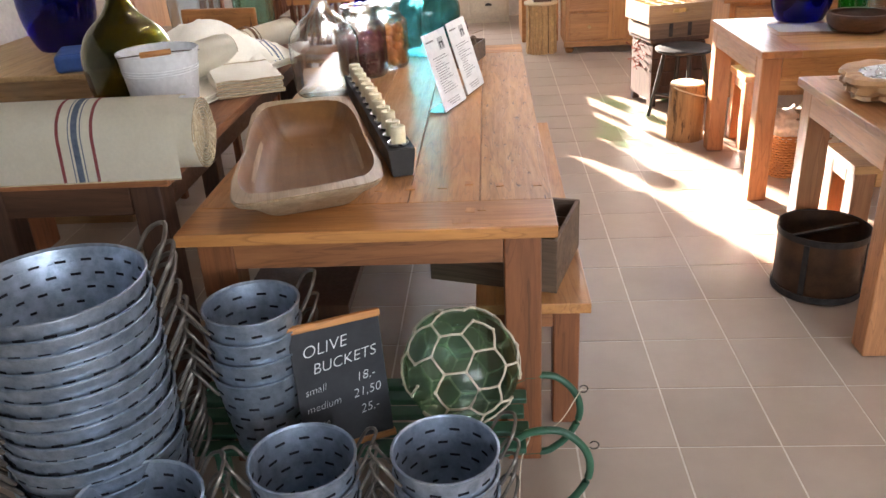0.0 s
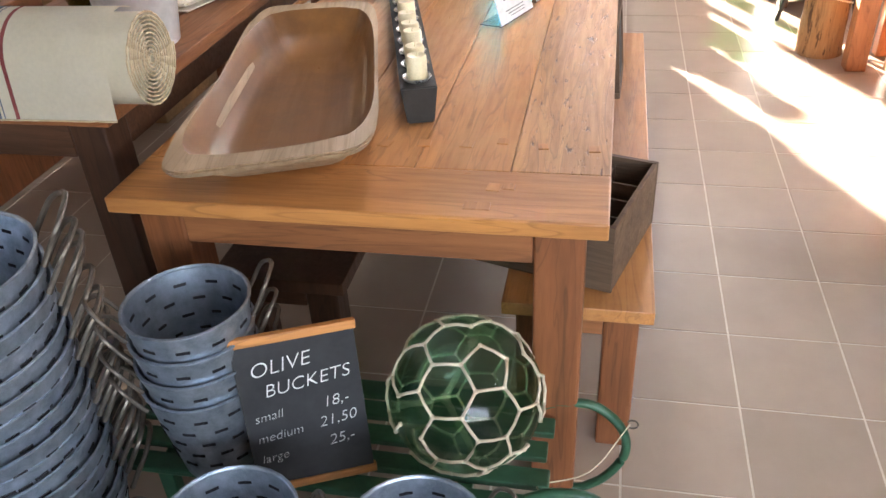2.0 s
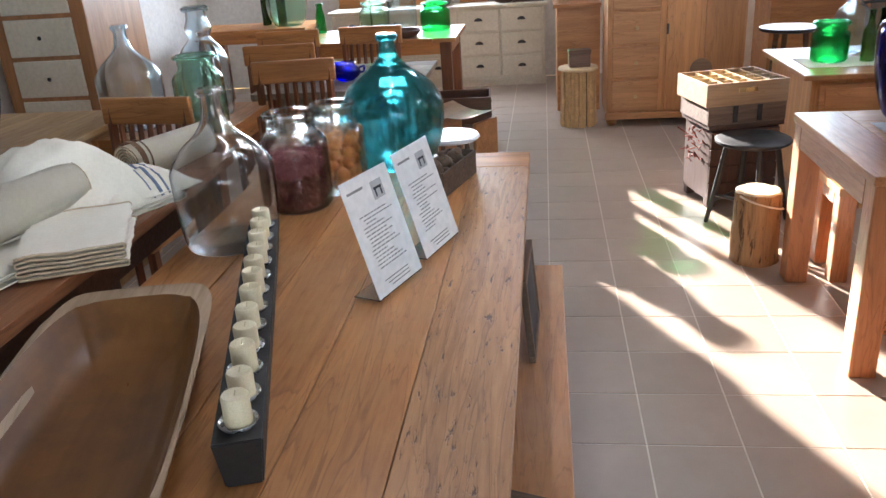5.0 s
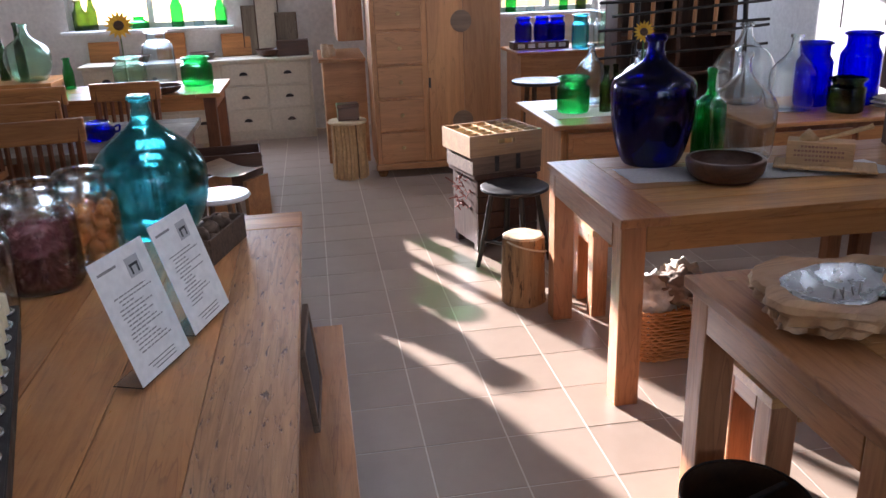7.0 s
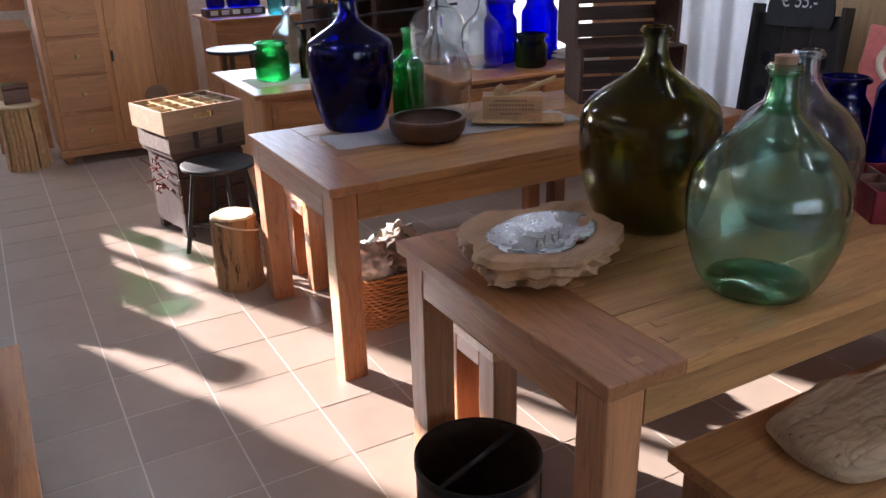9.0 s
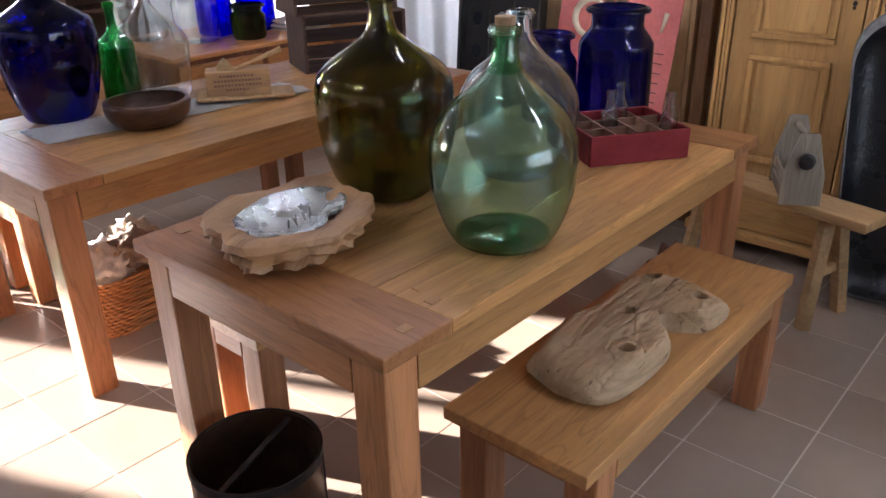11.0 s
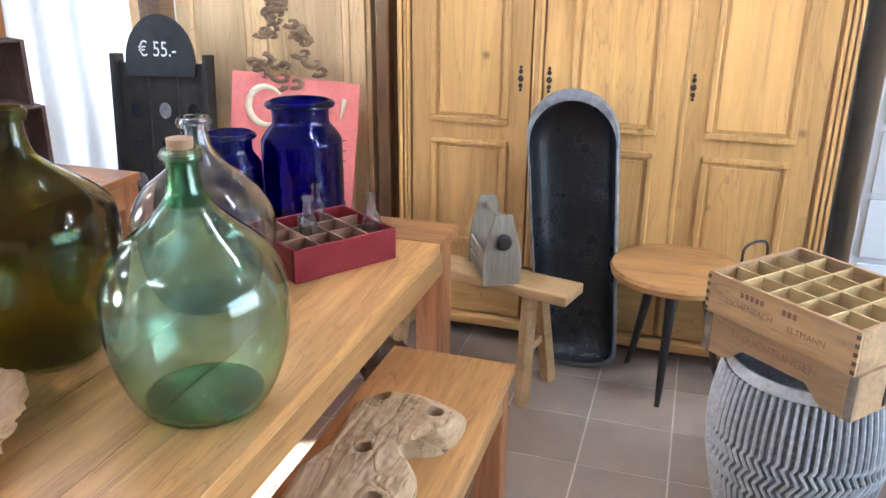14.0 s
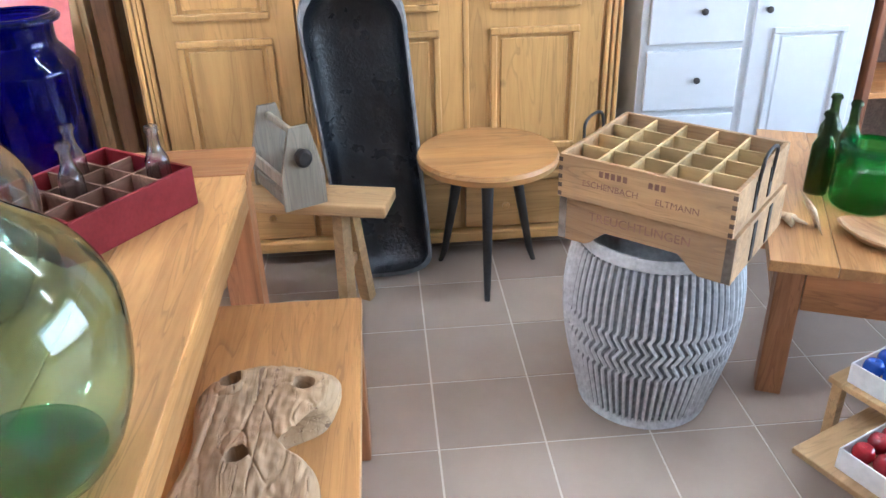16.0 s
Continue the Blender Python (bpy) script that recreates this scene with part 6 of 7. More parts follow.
soap = thing("wooden_box", "pale wooden box with stamped lines on a board", "box", (2.285, 4.035, TOP2 + 0.022), -34)
part("body", solid(-0.13, -0.055, 0, 0.13, 0.055, 0.10, 0.003), CRATE, soap)
bm = bmesh.new()
for k, wd in enumerate((0.15, 0.20, 0.20, 0.11)):
    for i in range(int(wd / 0.014)):
        box(bm, -wd / 2 + i * 0.014, -0.0558, 0.076 - 0.019 * k, -wd / 2 + i * 0.014 + 0.010, -0.0552, 0.085 - 0.019 * k)
tagged(part("stamp", bm, STAMP, soap, "lines of brown stamped marks"), kind="stuff")
plate = thing("serving_board", "pale wooden serving board on small feet", "board", (2.30, 4.015, TOP2), -34)
part("board", solid(-0.20, -0.085, 0.010, 0.20, 0.085, 0.0215, 0.005), PALE, plate)
for x in (-0.15, 0.15):
    part("foot", solid(x - 0.012, -0.06, 0, x + 0.012, 0.06, 0.0095, 0.002), PALE, plate)
scoop = thing("wooden_scoop", "pale wooden scoop lying across the box", "scoop", (2.33, 4.02, TOP2 + 0.1225), -20, ry=-14)
part("handle", tube(smooth_line([(-0.10, 0, 0.012), (0.05, 0.0, 0.016), (0.16, 0.01, 0.020)], 5), [0.008] * 5 + [0.010] * 5 + [0.013], sides=8), PALE, scoop, smooth=True)
part("bowl", shell([(0.022, 0), (0.030, 0.01), (0.033, 0.05), (0.031, 0.06)], 0.004, 20), PALE, scoop, smooth=True).matrix_local = pose(-0.12, 0, 0.014, 0, 60, 0)

RUST = mottled("dark_rusty_tin", (0.055, 0.028, 0.016), (0.12, 0.06, 0.03), 9, 0.45, 0.5, 0.3)
tub = thing("grain_measure", "dark brown round metal grain measure with iron bands", "bin", (1.24, 2.645, 0), 20)
part("body", shell([(0.163, 0), (0.165, 0.003), (0.168, 0.262), (0.168, 0.270)], 0.004, 56), RUST, tub, smooth=True)
for z in (0.008, 0.248):
    part("band", lathe([(0.1685, z), (0.1725, z), (0.1725, z + 0.026), (0.1685, z + 0.026)], 56, closed=True), IRON, tub, smooth=True)
for a in range(4):
    part("strap", solid(0.1672, -0.011, 0.036, 0.1712, 0.011, 0.246, 0.001, pose(0, 0, 0, 0, 0, 90 * a + 30)), IRON, tub)
part("cross_bar", solid(-0.162, -0.008, 0.252, 0.162, 0.008, 0.260, 0.001), IRON, tub)

BARK = wood("tan_tree_trunk", (0.44, 0.26, 0.11), (0.20, 0.10, 0.045), "z", 0.7, 0.7, 0.9)
pitted(BARK, (0.09, 0.045, 0.02), (26, 26, 4), 0.39, 0.005)
CUT = mottled("pale_cut_wood", (0.55, 0.40, 0.22), (0.70, 0.54, 0.34), 12, 0.7, 0, 0.3)
log = thing("log_stool", "barkless tree trunk stool with a rope groove", "stool", (1.165, 4.70, 0))
bm = bmesh.new()
loft(bm, [rough_ring(bm, 0.113 - 0.02 * z, 0.110 - 0.02 * z, z, 0.13, seed=2) for z in np.linspace(0, 0.352, 12)], True)
part("trunk", bm, BARK, log, smooth=True)
bm = bmesh.new()
loft(bm, [rough_ring(bm, 0.106, 0.103, 0.352, 0.13, seed=2), rough_ring(bm, 0.096, 0.093, 0.360, 0.13, seed=2)], False, True)
part("cut_face", bm, CUT, log, "pale sawn top")
part("rope", tube([(0.114 * math.cos(a), 0.112 * math.sin(a), 0.30 - 0.07 * math.sin((a + 1.2) / 2)) for a in np.linspace(-2.6, 1.2, 24)], 0.005, sides=6), ROPE, log, "old rope", True)

TURNED_BLACK = mottled("satin_black_paint", (0.006, 0.006, 0.006), (0.016, 0.015, 0.015), 9, 0.5)
bs = thing("black_stool", "round black wooden stool with splayed legs", "stool", (1.25, 5.22, 0))
part("seat", lathe([(0, 0.445), (0.175, 0.445), (0.192, 0.455), (0.192, 0.468), (0.18, 0.475), (0, 0.470)], 44), TURNED_BLACK, bs, smooth=True)
legs = [(math.cos(a) * 0.215, math.sin(a) * 0.215) for a in (3.1, 4.75, 0.1, 1.6)]
for x, y in legs:
    part("leg", tube([(x, y, 0), (x * 0.8, y * 0.8, 0.2), (x * 0.6, y * 0.6, 0.4445)], [0.012, 0.017, 0.014], sides=10), TURNED_BLACK, bs, smooth=True)
for k, z in ((0, 0.16), (1, 0.12), (2, 0.16), (3, 0.12)):
    f = 1 - 0.4 * z / 0.4445
    a, b = legs[k], legs[(k + 1) % 4]
    part("stretcher", tube([(a[0] * f, a[1] * f, z), (b[0] * f, b[1] * f, z)], 0.009, sides=8), TURNED_BLACK, bs, smooth=True)

hamper = thing("low_chest", "dark low chest behind the black stool", "chest", (1.23, 5.66, 0), 14)
part("body", solid(-0.20, -0.17, 0.05, 0.20, 0.17, 0.46, 0.006), DARK_TEAK, hamper)
part("lid", solid(-0.22, -0.19, 0.4605, 0.22, 0.19, 0.49, 0.006), DARK_TEAK, hamper)
for k in range(4):
    part("front_board", solid(-0.2, -0.184, 0.055 + 0.10 * k, 0.2, -0.1705, 0.148 + 0.10 * k, 0.003), DARK_TEAK, hamper)
for x in (-0.17, 0.17):
    for y in (-0.14, 0.14):
        part("foot", solid(x - 0.025, y - 0.025, 0.0, x + 0.025, y + 0.025, 0.0495, 0.003), DARK_TEAK, hamper)
c1 = bottle_crate("bottle_crate", "brown wooden crate with iron straps, under another", (1.225, 5.655, 0.4905), (0.45, 0.38, 0.105), (1, 1), DARK_BOX, DARK_BOX, rz=14, hole=False)
for x in (-0.07, 0.07):
    part("iron_strap", solid(x - 0.014, -0.1935, 0.01, x + 0.014, -0.1905, 0.10, 0.0005), IRON, c1)
bottle_crate("bottle_crate", "sunlit wooden crate with pale compartments on the stack", (1.215, 5.655, 0.5965), (0.47, 0.40, 0.125), (5, 4), CRATE, CRATE_IN, rz=14, slot_side="y", cell_h=0.97)
twigs = bmesh.new()
rnd = random.Random(11)
for k in range(40):
    x, y, z = 1.0 + rnd.uniform(-0.03, 0.05), 5.50 + rnd.uniform(-0.06, 0.10), 0.34 + rnd.uniform(-0.07, 0.13)
    tube([(x, y, z), (x + rnd.uniform(-0.06, 0.03), y + rnd.uniform(-0.04, 0.04), z + rnd.uniform(-0.03, 0.04))], 0.004, twigs, 5)
tagged(whole("dried_flowers", twigs, DARK_POD, "bunch of dried red brown flowers hanging at the chest", "dried flowers"), kind="stuff")

WICKER = wood("orange_wicker", (0.58, 0.28, 0.10), (0.32, 0.13, 0.045), "x", 0.6)
basket = thing("wicker_basket", "orange wicker basket filled with sacking", "basket", (1.62, 4.02, 0), 4)
bm = bmesh.new()
for k in range(16):
    z, s = 0.008 + k * 0.0152, 1 + 0.010 * k
    pts = []
    for i in range(96):
        a = 2 * math.pi * i / 96
        e = 0.5
        cx, cy = math.copysign(abs(math.cos(a)) ** e, math.cos(a)), math.copysign(abs(math.sin(a)) ** e, math.sin(a))
        o = 0.004 * (1 if (i // 2 + k) % 2 else -1)
        pts.append(((0.155 * s + o) * cx, (0.115 * s + o) * cy, z))
    tube(pts, 0.0062, bm, 5, True)
part("weave", bm, WICKER, basket, smooth="all")
part("bottom", solid(-0.14, -0.10, 0.002, 0.14, 0.10, 0.008, 0), WICKER, basket)
SACK = mottled("grey_brown_sacking", (0.20, 0.15, 0.12), (0.42, 0.33, 0.26), 5, 0.95, 0, 0.5)
for (x, y, z), s, m, sd in (((-0.06, 0.0, 0.27), 0.13, SHEET, 1), ((0.05, -0.03, 0.30), 0.12, SACK, 4), ((0.10, 0.05, 0.31), 0.11, LINEN, 7)):
    bm = bmesh.new()
    bmesh.ops.create_icosphere(bm, subdivisions=4, radius=s)
    for v in bm.verts:
        q = v.co.normalized()
        v.co *= 0.72 + 0.55 * abs(noise.noise(q * 2.3 + Vector((sd, 0, 0)))) + 0.25 * noise.noise(q * 5 + Vector((0, sd, 0)))
        v.co.z *= 0.75
    whole("crumpled_cloth", bm, m, "crumpled cloth stuffed into the wicker basket", "cloth", (1.62 + x, 4.02 + y, z), smooth="all", group="sacking")
flap = bmesh.new()
rows = []
for j in range(8):
    rows.append([flap.verts.new((0.03 + 0.15 * i / 6 - 0.015 * j / 7 * (i - 3), -0.136 - 0.012 * math.sin(i * 1.2 + j * 0.3), 0.30 - 0.026 * j - 0.02 * (i / 6) * (j > 4))) for i in range(7)])
for a, b in zip(rows, rows[1:]):
    for i in range(6):
        flap.faces.new((a[i], a[i + 1], b[i + 1], b[i]))
bmesh.ops.solidify(flap, geom=flap.faces[:], thickness=0.004)
whole("sack_flap", flap, LINEN, "pale sack corner hanging over the basket edge", "cloth", (1.62, 4.02, 0), 4, smooth="all")
table("bench", "light wooden bench behind the dining table", 1.42, 4.40, 2.9, 4.72, 0.45, "x", (OAK, OAK_Y, OAK_Z), leg=0.075, inset=0.01, boards=1, end=0.0, apron=0.06, group="benches", category="bench")
root = bmesh.new()
bmesh.ops.create_icosphere(root, subdivisions=4, radius=0.16)
for v in root.verts:
    q = v.co.normalized()
    v.co *= 0.75 + 0.7 * noise.noise(q * 3.1)
    v.co.z = max(v.co.z * 0.8, -0.10)
whole("root_wood", root, DARK_BOWL, "dark gnarled piece of root wood on the floor", "root wood", (2.62, 3.55, 0.10), smooth="all")
root = bmesh.new()
bmesh.ops.create_icosphere(root, subdivisions=4, radius=0.13)
for v in root.verts:
    q = v.co.normalized()
    v.co *= 0.75 + 0.7 * noise.noise(q * 2.7 + Vector((3, 0, 0)))
    v.co.z = max(v.co.z * 0.8, -0.08)
whole("root_wood", root, DARK_BOWL, "dark gnarled piece of root wood on the floor", "root wood", (3.25, 2.45, 0.08), smooth="all")

# ---- pine desk, drawer chest and their glass ----
DESK_Z = wood("orange_pine_upright", (0.52, 0.26, 0.10), (0.34, 0.14, 0.05), "z", 0.4, 0.8, 0.12)
desk = thing("pine_desk", "orange pine desk with panelled drawers", "desk", (0, 0, 0))
part("top", solid(1.58, 5.56, 0.69, 2.66, 6.52, 0.72, 0.006), PINE_X, desk)
part("body", solid(1.64, 5.62, 0.06, 2.60, 6.46, 0.6895, 0.004), DESK_Z, desk)
part("plinth", solid(1.66, 5.64, 0.0, 2.58, 6.44, 0.0595, 0), DESK_Z, desk)
for x0 in (1.68, 2.15):
    for z0, z1 in ((0.50, 0.66), (0.10, 0.47)):
        d = part("drawer", solid(x0, 5.603, z0, x0 + 0.42, 5.6195, z1, 0.005), PINE_X, desk)
        part("field", solid(x0 + 0.03, 5.596, z0 + 0.025, x0 + 0.39, 5.6028, z1 - 0.025, 0.003), PINE_X, d)
TD = 0.7205
vessel("storage_jar", "bright green glass jar on the desk", jar_line(0.105, 0.23, 0.82), BOTTLE_GREEN, (1.83, 5.98, TD + 0.004), "glass jar", 0.004, group="storage jars")
vessel("demijohn", "pale aqua glass carafe on the desk", demijohn_line(0.115, 0.40, 0.022), AQUA, (2.05, 6.28, TD), "glass demijohn", group="demijohns")
for x, y in ((2.03, 5.93), (2.11, 5.98)):
    vessel("wine_bottle", "dark green glass bottle on the desk", bottle_line(0.04, 0.29, 0.4), DARK_GREEN, (x, y, TD + 0.004), "glass bottle", 0.003, 24, "bottles")
vessel("demijohn", "pale aqua glass demijohn behind the bottles", demijohn_line(0.14, 0.36, 0.03), AQUA, (2.36, 6.15, TD), "glass demijohn", group="demijohns")
whole("desk_cloth", solid(1.66, 5.78, 0, 2.22, 6.10, 0.003, 0.001), LINEN, "pale cloth lying on the desk", "cloth", (0, 0, 0.7203))
chest2 = thing("drawer_chest", "brown wooden chest of drawers under glass jars", "chest of drawers", (0, 0, 0))
part("top", solid(2.70, 5.22, 0.695, 3.98, 6.1, 0.72, 0.005), TEAK_X, chest2)
part("body", solid(2.74, 5.27, 0.05, 3.94, 6.06, 0.6945, 0.004), TEAK_Z, chest2)
part("foot", solid(2.78, 5.3, 0.0, 3.9, 6.0, 0.0495, 0), TEAK_Z, chest2)
for x0 in (2.78, 3.36):
    for z in (0.48, 0.28, 0.08):
        d = part("drawer", solid(x0, 5.252, z, x0 + 0.54, 5.2695, z + 0.18, 0.004), TEAK_X, chest2)
        part("knob", lathe([(0.008, 0), (0.016, 0.012), (0.014, 0.022), (0, 0.026)], 14), IRON, d, smooth=True).matrix_local = pose(x0 + 0.27, 5.252, z + 0.09, 90, 0, 0)
vessel("demijohn", "large clear glass demijohn on the chest", demijohn_line(0.19, 0.52, 0.032), CLEAR, (2.95, 5.90, TD), "glass demijohn", group="demijohns")
vessel("demijohn", "clear glass demijohn with a ribbed neck", demijohn_line(0.14, 0.46, 0.028, True), CLEAR, (3.13, 5.62, TD), "glass demijohn", group="demijohns")
vessel("storage_jar", "tall cobalt blue glass jar on the chest", jar_line(0.110, 0.40, 0.78), COBALT, (3.33, 5.72, TD), "glass jar", 0.004, group="storage jars")
vessel("storage_jar", "tall bright blue glass jar in the sun", jar_line(0.125, 0.45, 0.74), COBALT, (3.62, 5.68, TD), "glass jar", 0.004, group="storage jars")
vessel("storage_jar", "dark green squat glass jar", jar_line(0.105, 0.21, 0.85), DARK_GREEN, (3.38, 5.44, TD), "glass jar", 0.004, group="storage jars")
folded("white folded cloth on the chest", (3.80, 5.50, TD + 0.0005), 10, 0.30, 0.34, 4, 0.012, 6)
pier = thing("cupboard", "tall orange wooden cupboard side", "cupboard", (0, 0, 0))
part("body", solid(4.02, 4.99, 0, 4.45, 5.62, 2.1, 0.006), DESK_Z, pier)
stand = thing("wrought_stand", "dark iron display stand with crossing bars", "stand", (3.05, 6.9, 0.0))
for x in (-0.5, 0.5):
    part("post", tube([(x, 0, 0), (x * 0.8, 0, 1.9)], 0.02, sides=8), BLACK_WOOD, stand)
for k in range(6):
    part("bar", tube([(-0.75 + 0.1 * (k % 2), -0.05, 0.95 + 0.1 * k), (0.62, -0.03, 1.0 + 0.09 * k + 0.05 * (k % 2))], 0.012, sides=6), BLACK_WOOD, stand)
for x in (0.62, 0.95):
    part("rod", tube([(x, -0.9, 1.17), (x, -0.9, 1.9)], 0.006, sides=6), IRON, stand)

rack_back = thing("tall_rack", "tall dark brown wooden rack with open shelves", "rack", (3.08, 7.30, 0), -4)
part("back", solid(-0.50, 0.16, 0.0, 0.46, 0.18, 2.1, 0.003), DARK_TEAK, rack_back)
for x in (-0.50, -0.02, 0.43):
    part("post", solid(x, -0.16, 0.0, x + 0.035, 0.1595, 2.1, 0.004), DARK_TEAK if x < 0.4 else FRUIT, rack_back)
for z in (0.3, 0.75, 1.05, 1.35, 1.65, 1.95):
    for x in (-0.464, 0.016):
        part("shelf", solid(x, -0.15, z, x + (0.443 if x < 0 else 0.413), 0.159, z + 0.025, 0.003), DARK_RAIL, rack_back)
for k in range(5):
    part("spindle", tube([(-0.40 + 0.17 * k, -0.165, 1.05), (-0.37 + 0.17 * k, -0.17, 2.0)], 0.017, sides=8), DESK_Z, rack_back, "orange turned spindle", True)

far_chest = thing("far_chest", "orange brown chest with blue jars under the window", "chest", (0, 0, 0))
part("body", solid(2.2, 8.75, 0.0, 3.6, 9.35, 0.80, 0.008), PINE_X, far_chest)
part("rail", solid(2.15, 8.70, 0.8005, 3.65, 9.4, 0.83, 0.006), TEAK_X, far_chest)
label_rail = thing("shelf_box", "dark narrow shelf box with white price labels", "box", (0, 0, 0))
part("body", solid(2.18, 8.95, 0.8305, 2.75, 9.15, 0.90, 0.004), DARK_BOX, label_rail)
for k in range(5):
    part("label", solid(2.22 + 0.105 * k, 8.944, 0.845, 2.29 + 0.105 * k, 8.9495, 0.885, 0), PAPER, label_rail, "small white price label")
for k, (x, m) in enumerate(((2.30, COBALT), (2.50, COBALT), (2.66, COBALT))):
    vessel("storage_jar", "small cobalt blue jar on the narrow shelf box", jar_line(0.085, 0.24, 0.78), m, (x, 9.05 + 0.02 * k, 0.9008), "glass jar", 0.004, 32, "storage jars")
vessel("storage_jar", "aqua glass jar under the window", jar_line(0.085, 0.33, 0.78), TEAL, (2.82, 8.82, 0.8308), "glass jar", 0.004, 32, "storage jars")
for k in range(6):
    vessel("storage_jar", "clear pale glass carafe under the window", bottle_line(0.06 + 0.008 * (k % 3), 0.36 - 0.03 * (k % 2), 0.5), (CLEAR, AQUA, GREEN)[k % 3], (3.02 + 0.13 * (k % 4), 8.84 + 0.17 * (k // 4), 0.8308), "glass bottle", 0.003, 28, "carafes")
rb = thing("round_side_table", "round dark side table with a shiny rim", "table", (1.98, 7.35, 0))
part("tabletop", lathe([(0, 0.72), (0.20, 0.72), (0.215, 0.728), (0.215, 0.748), (0.20, 0.745), (0, 0.742)], 40), TURNED_BLACK, rb, smooth=True)
for a in range(3):
    part("leg", tube([(0.17 * math.cos(a * 2.1), 0.17 * math.sin(a * 2.1), 0), (0.12 * math.cos(a * 2.1), 0.12 * math.sin(a * 2.1), 0.7195)], 0.02, sides=8), DARK_BOX, rb)

PETAL = mottled("yellow_petals", (0.70, 0.38, 0.02), (0.85, 0.55, 0.05), 20, 0.7)
LEAF = mottled("green_stalk", (0.05, 0.10, 0.02), (0.10, 0.18, 0.04), 20, 0.7)


def sunflower(at, r, tilt, rz, stem):
    f = thing("sunflower", "yellow sunflower with a dark centre in a vase", "flower", at, rz)
    head = pose(0, 0, stem, tilt, 0, 0)
    part("centre", lathe([(0, 0.012), (r * 0.3, 0.010), (r * 0.36, 0.0), (0, -0.01)], 16), DARK_BOX, f, smooth=True).matrix_local = head
    for k in range(16):
        a = 360 * k / 16
        bm = bmesh.new()
        pts = [(r * 0.3, -0.010, 0), (r * 0.62, -r * 0.13, 0.006), (r, 0, 0.012), (r * 0.62, r * 0.13, 0.006), (r * 0.3, 0.010, 0)]
        bm.faces.new([bm.verts.new(p) for p in pts])
        bmesh.ops.solidify(bm, geom=bm.faces[:], thickness=0.0015)
        part("petal", bm, PETAL, f).matrix_local = head @ pose(0, 0, 0, 0, 0, a)
    part("stem", tube([(0, 0, stem - 0.005), (0, 0.01, stem * 0.5), (0, 0, 0.02)], 0.006, sides=6), LEAF, f)
    return f


sunflower((2.36, 6.15, TD + 0.01), 0.075, 75, -10, 0.46)

# ---- rear wall: cupboard, chest, windows ----
pw = thing("wardrobe", "orange pine wardrobe with drawers and a knotty door", "wardrobe", (0, 0, 0))
part("carcass", solid(0.655, 7.47, 0.07, 1.70, 8.02, 2.0, 0.005), DESK_Z, pw)
part("base", solid(0.64, 7.44, 0.062, 1.715, 7.4695, 0.115, 0.008), PINE_X, pw)
for x in (0.70, 1.65):
    part("foot", lathe([(0.03, 0), (0.045, 0.03), (0.03, 0.0615), (0, 0.0615)], 16), DESK_Z, pw, smooth=True).location = (x, 7.53, 0)
for k in range(7):
    z = 0.125 + k * 0.265
    d = part("drawer", solid(0.69, 7.452, z, 1.055, 7.4695, z + 0.245, 0.005), PINE_X, pw)
    part("knob", lathe([(0.007, 0), (0.016, 0.014), (0.013, 0.024), (0, 0.028)], 14), CRATE_IN, d, smooth=True).matrix_local = pose(0.875, 7.452, z + 0.122, 90, 0, 0)
for x0, x1 in ((1.10, 1.39), (1.393, 1.69)):
    door = part("door", solid(x0, 7.452, 0.125, x1, 7.4695, 1.97, 0.003), DESK_Z, pw)
for z in (0.44, 1.23):
    part("disc", lathe([(0, 0), (0.085, 0), (0.085, 0.004), (0, 0.004)], 28), wood("grey_disc", (0.25, 0.16, 0.10), (0.16, 0.10, 0.06), "x"), pw, "dark round inlay").matrix_local = pose(1.375, 7.4515, z, 90, 0, 0)
part("lock", solid(1.10, 7.446, 0.72, 1.118, 7.4518, 0.80, 0.002), IRON, pw)

tw = thing("twig_stool", "round stool made from a bundle of split sticks", "stool", (0.43, 7.60, 0))
for k in range(26):
    a = 2 * math.pi * k / 26
    rnd = random.Random(k)
    rr = 0.125 + rnd.uniform(-0.006, 0.010)
    part("stick", tube([(rr * 1.06 * math.cos(a), rr * 1.06 * math.sin(a), 0), (rr * math.cos(a + 0.05), rr * math.sin(a + 0.05), 0.24), (rr * math.cos(a), rr * math.sin(a), 0.452)], rnd.uniform(0.011, 0.017), sides=6), PALE, tw)
part("seat", lathe([(0, 0.4525), (0.155, 0.4525), (0.162, 0.465), (0.155, 0.478), (0, 0.478)], 32), CUT, tw, smooth=True)
part("core", lathe([(0, 0.001), (0.105, 0.001), (0.105, 0.452), (0, 0.452)], 20), DARK_BOX, tw)
tin = thing("small_chest", "small dark red brown box on the stick stool", "box", (0.44, 7.60, 0.4785), 4)
part("body", solid(-0.085, -0.06, 0, 0.085, 0.06, 0.10, 0.004), DARK_BOWL, tin)
part("lid", solid(-0.09, -0.065, 0.1005, 0.09, 0.065, 0.135, 0.008), DARK_BOWL, tin)

hutch = thing("hutch", "orange pine hutch with an open counter", "cabinet", (0, 0, 0))
part("lower_body", solid(0.27, 8.12, 0, 0.64, 9.0, 0.89, 0.005), PINE_X, hutch)
part("counter", solid(0.24, 8.08, 0.8905, 0.645, 9.05, 0.92, 0.005), PINE_X, hutch)
part("upper_body", solid(0.42, 8.15, 1.06, 0.645, 9.0, 2.0, 0.005), DESK_Z, hutch)
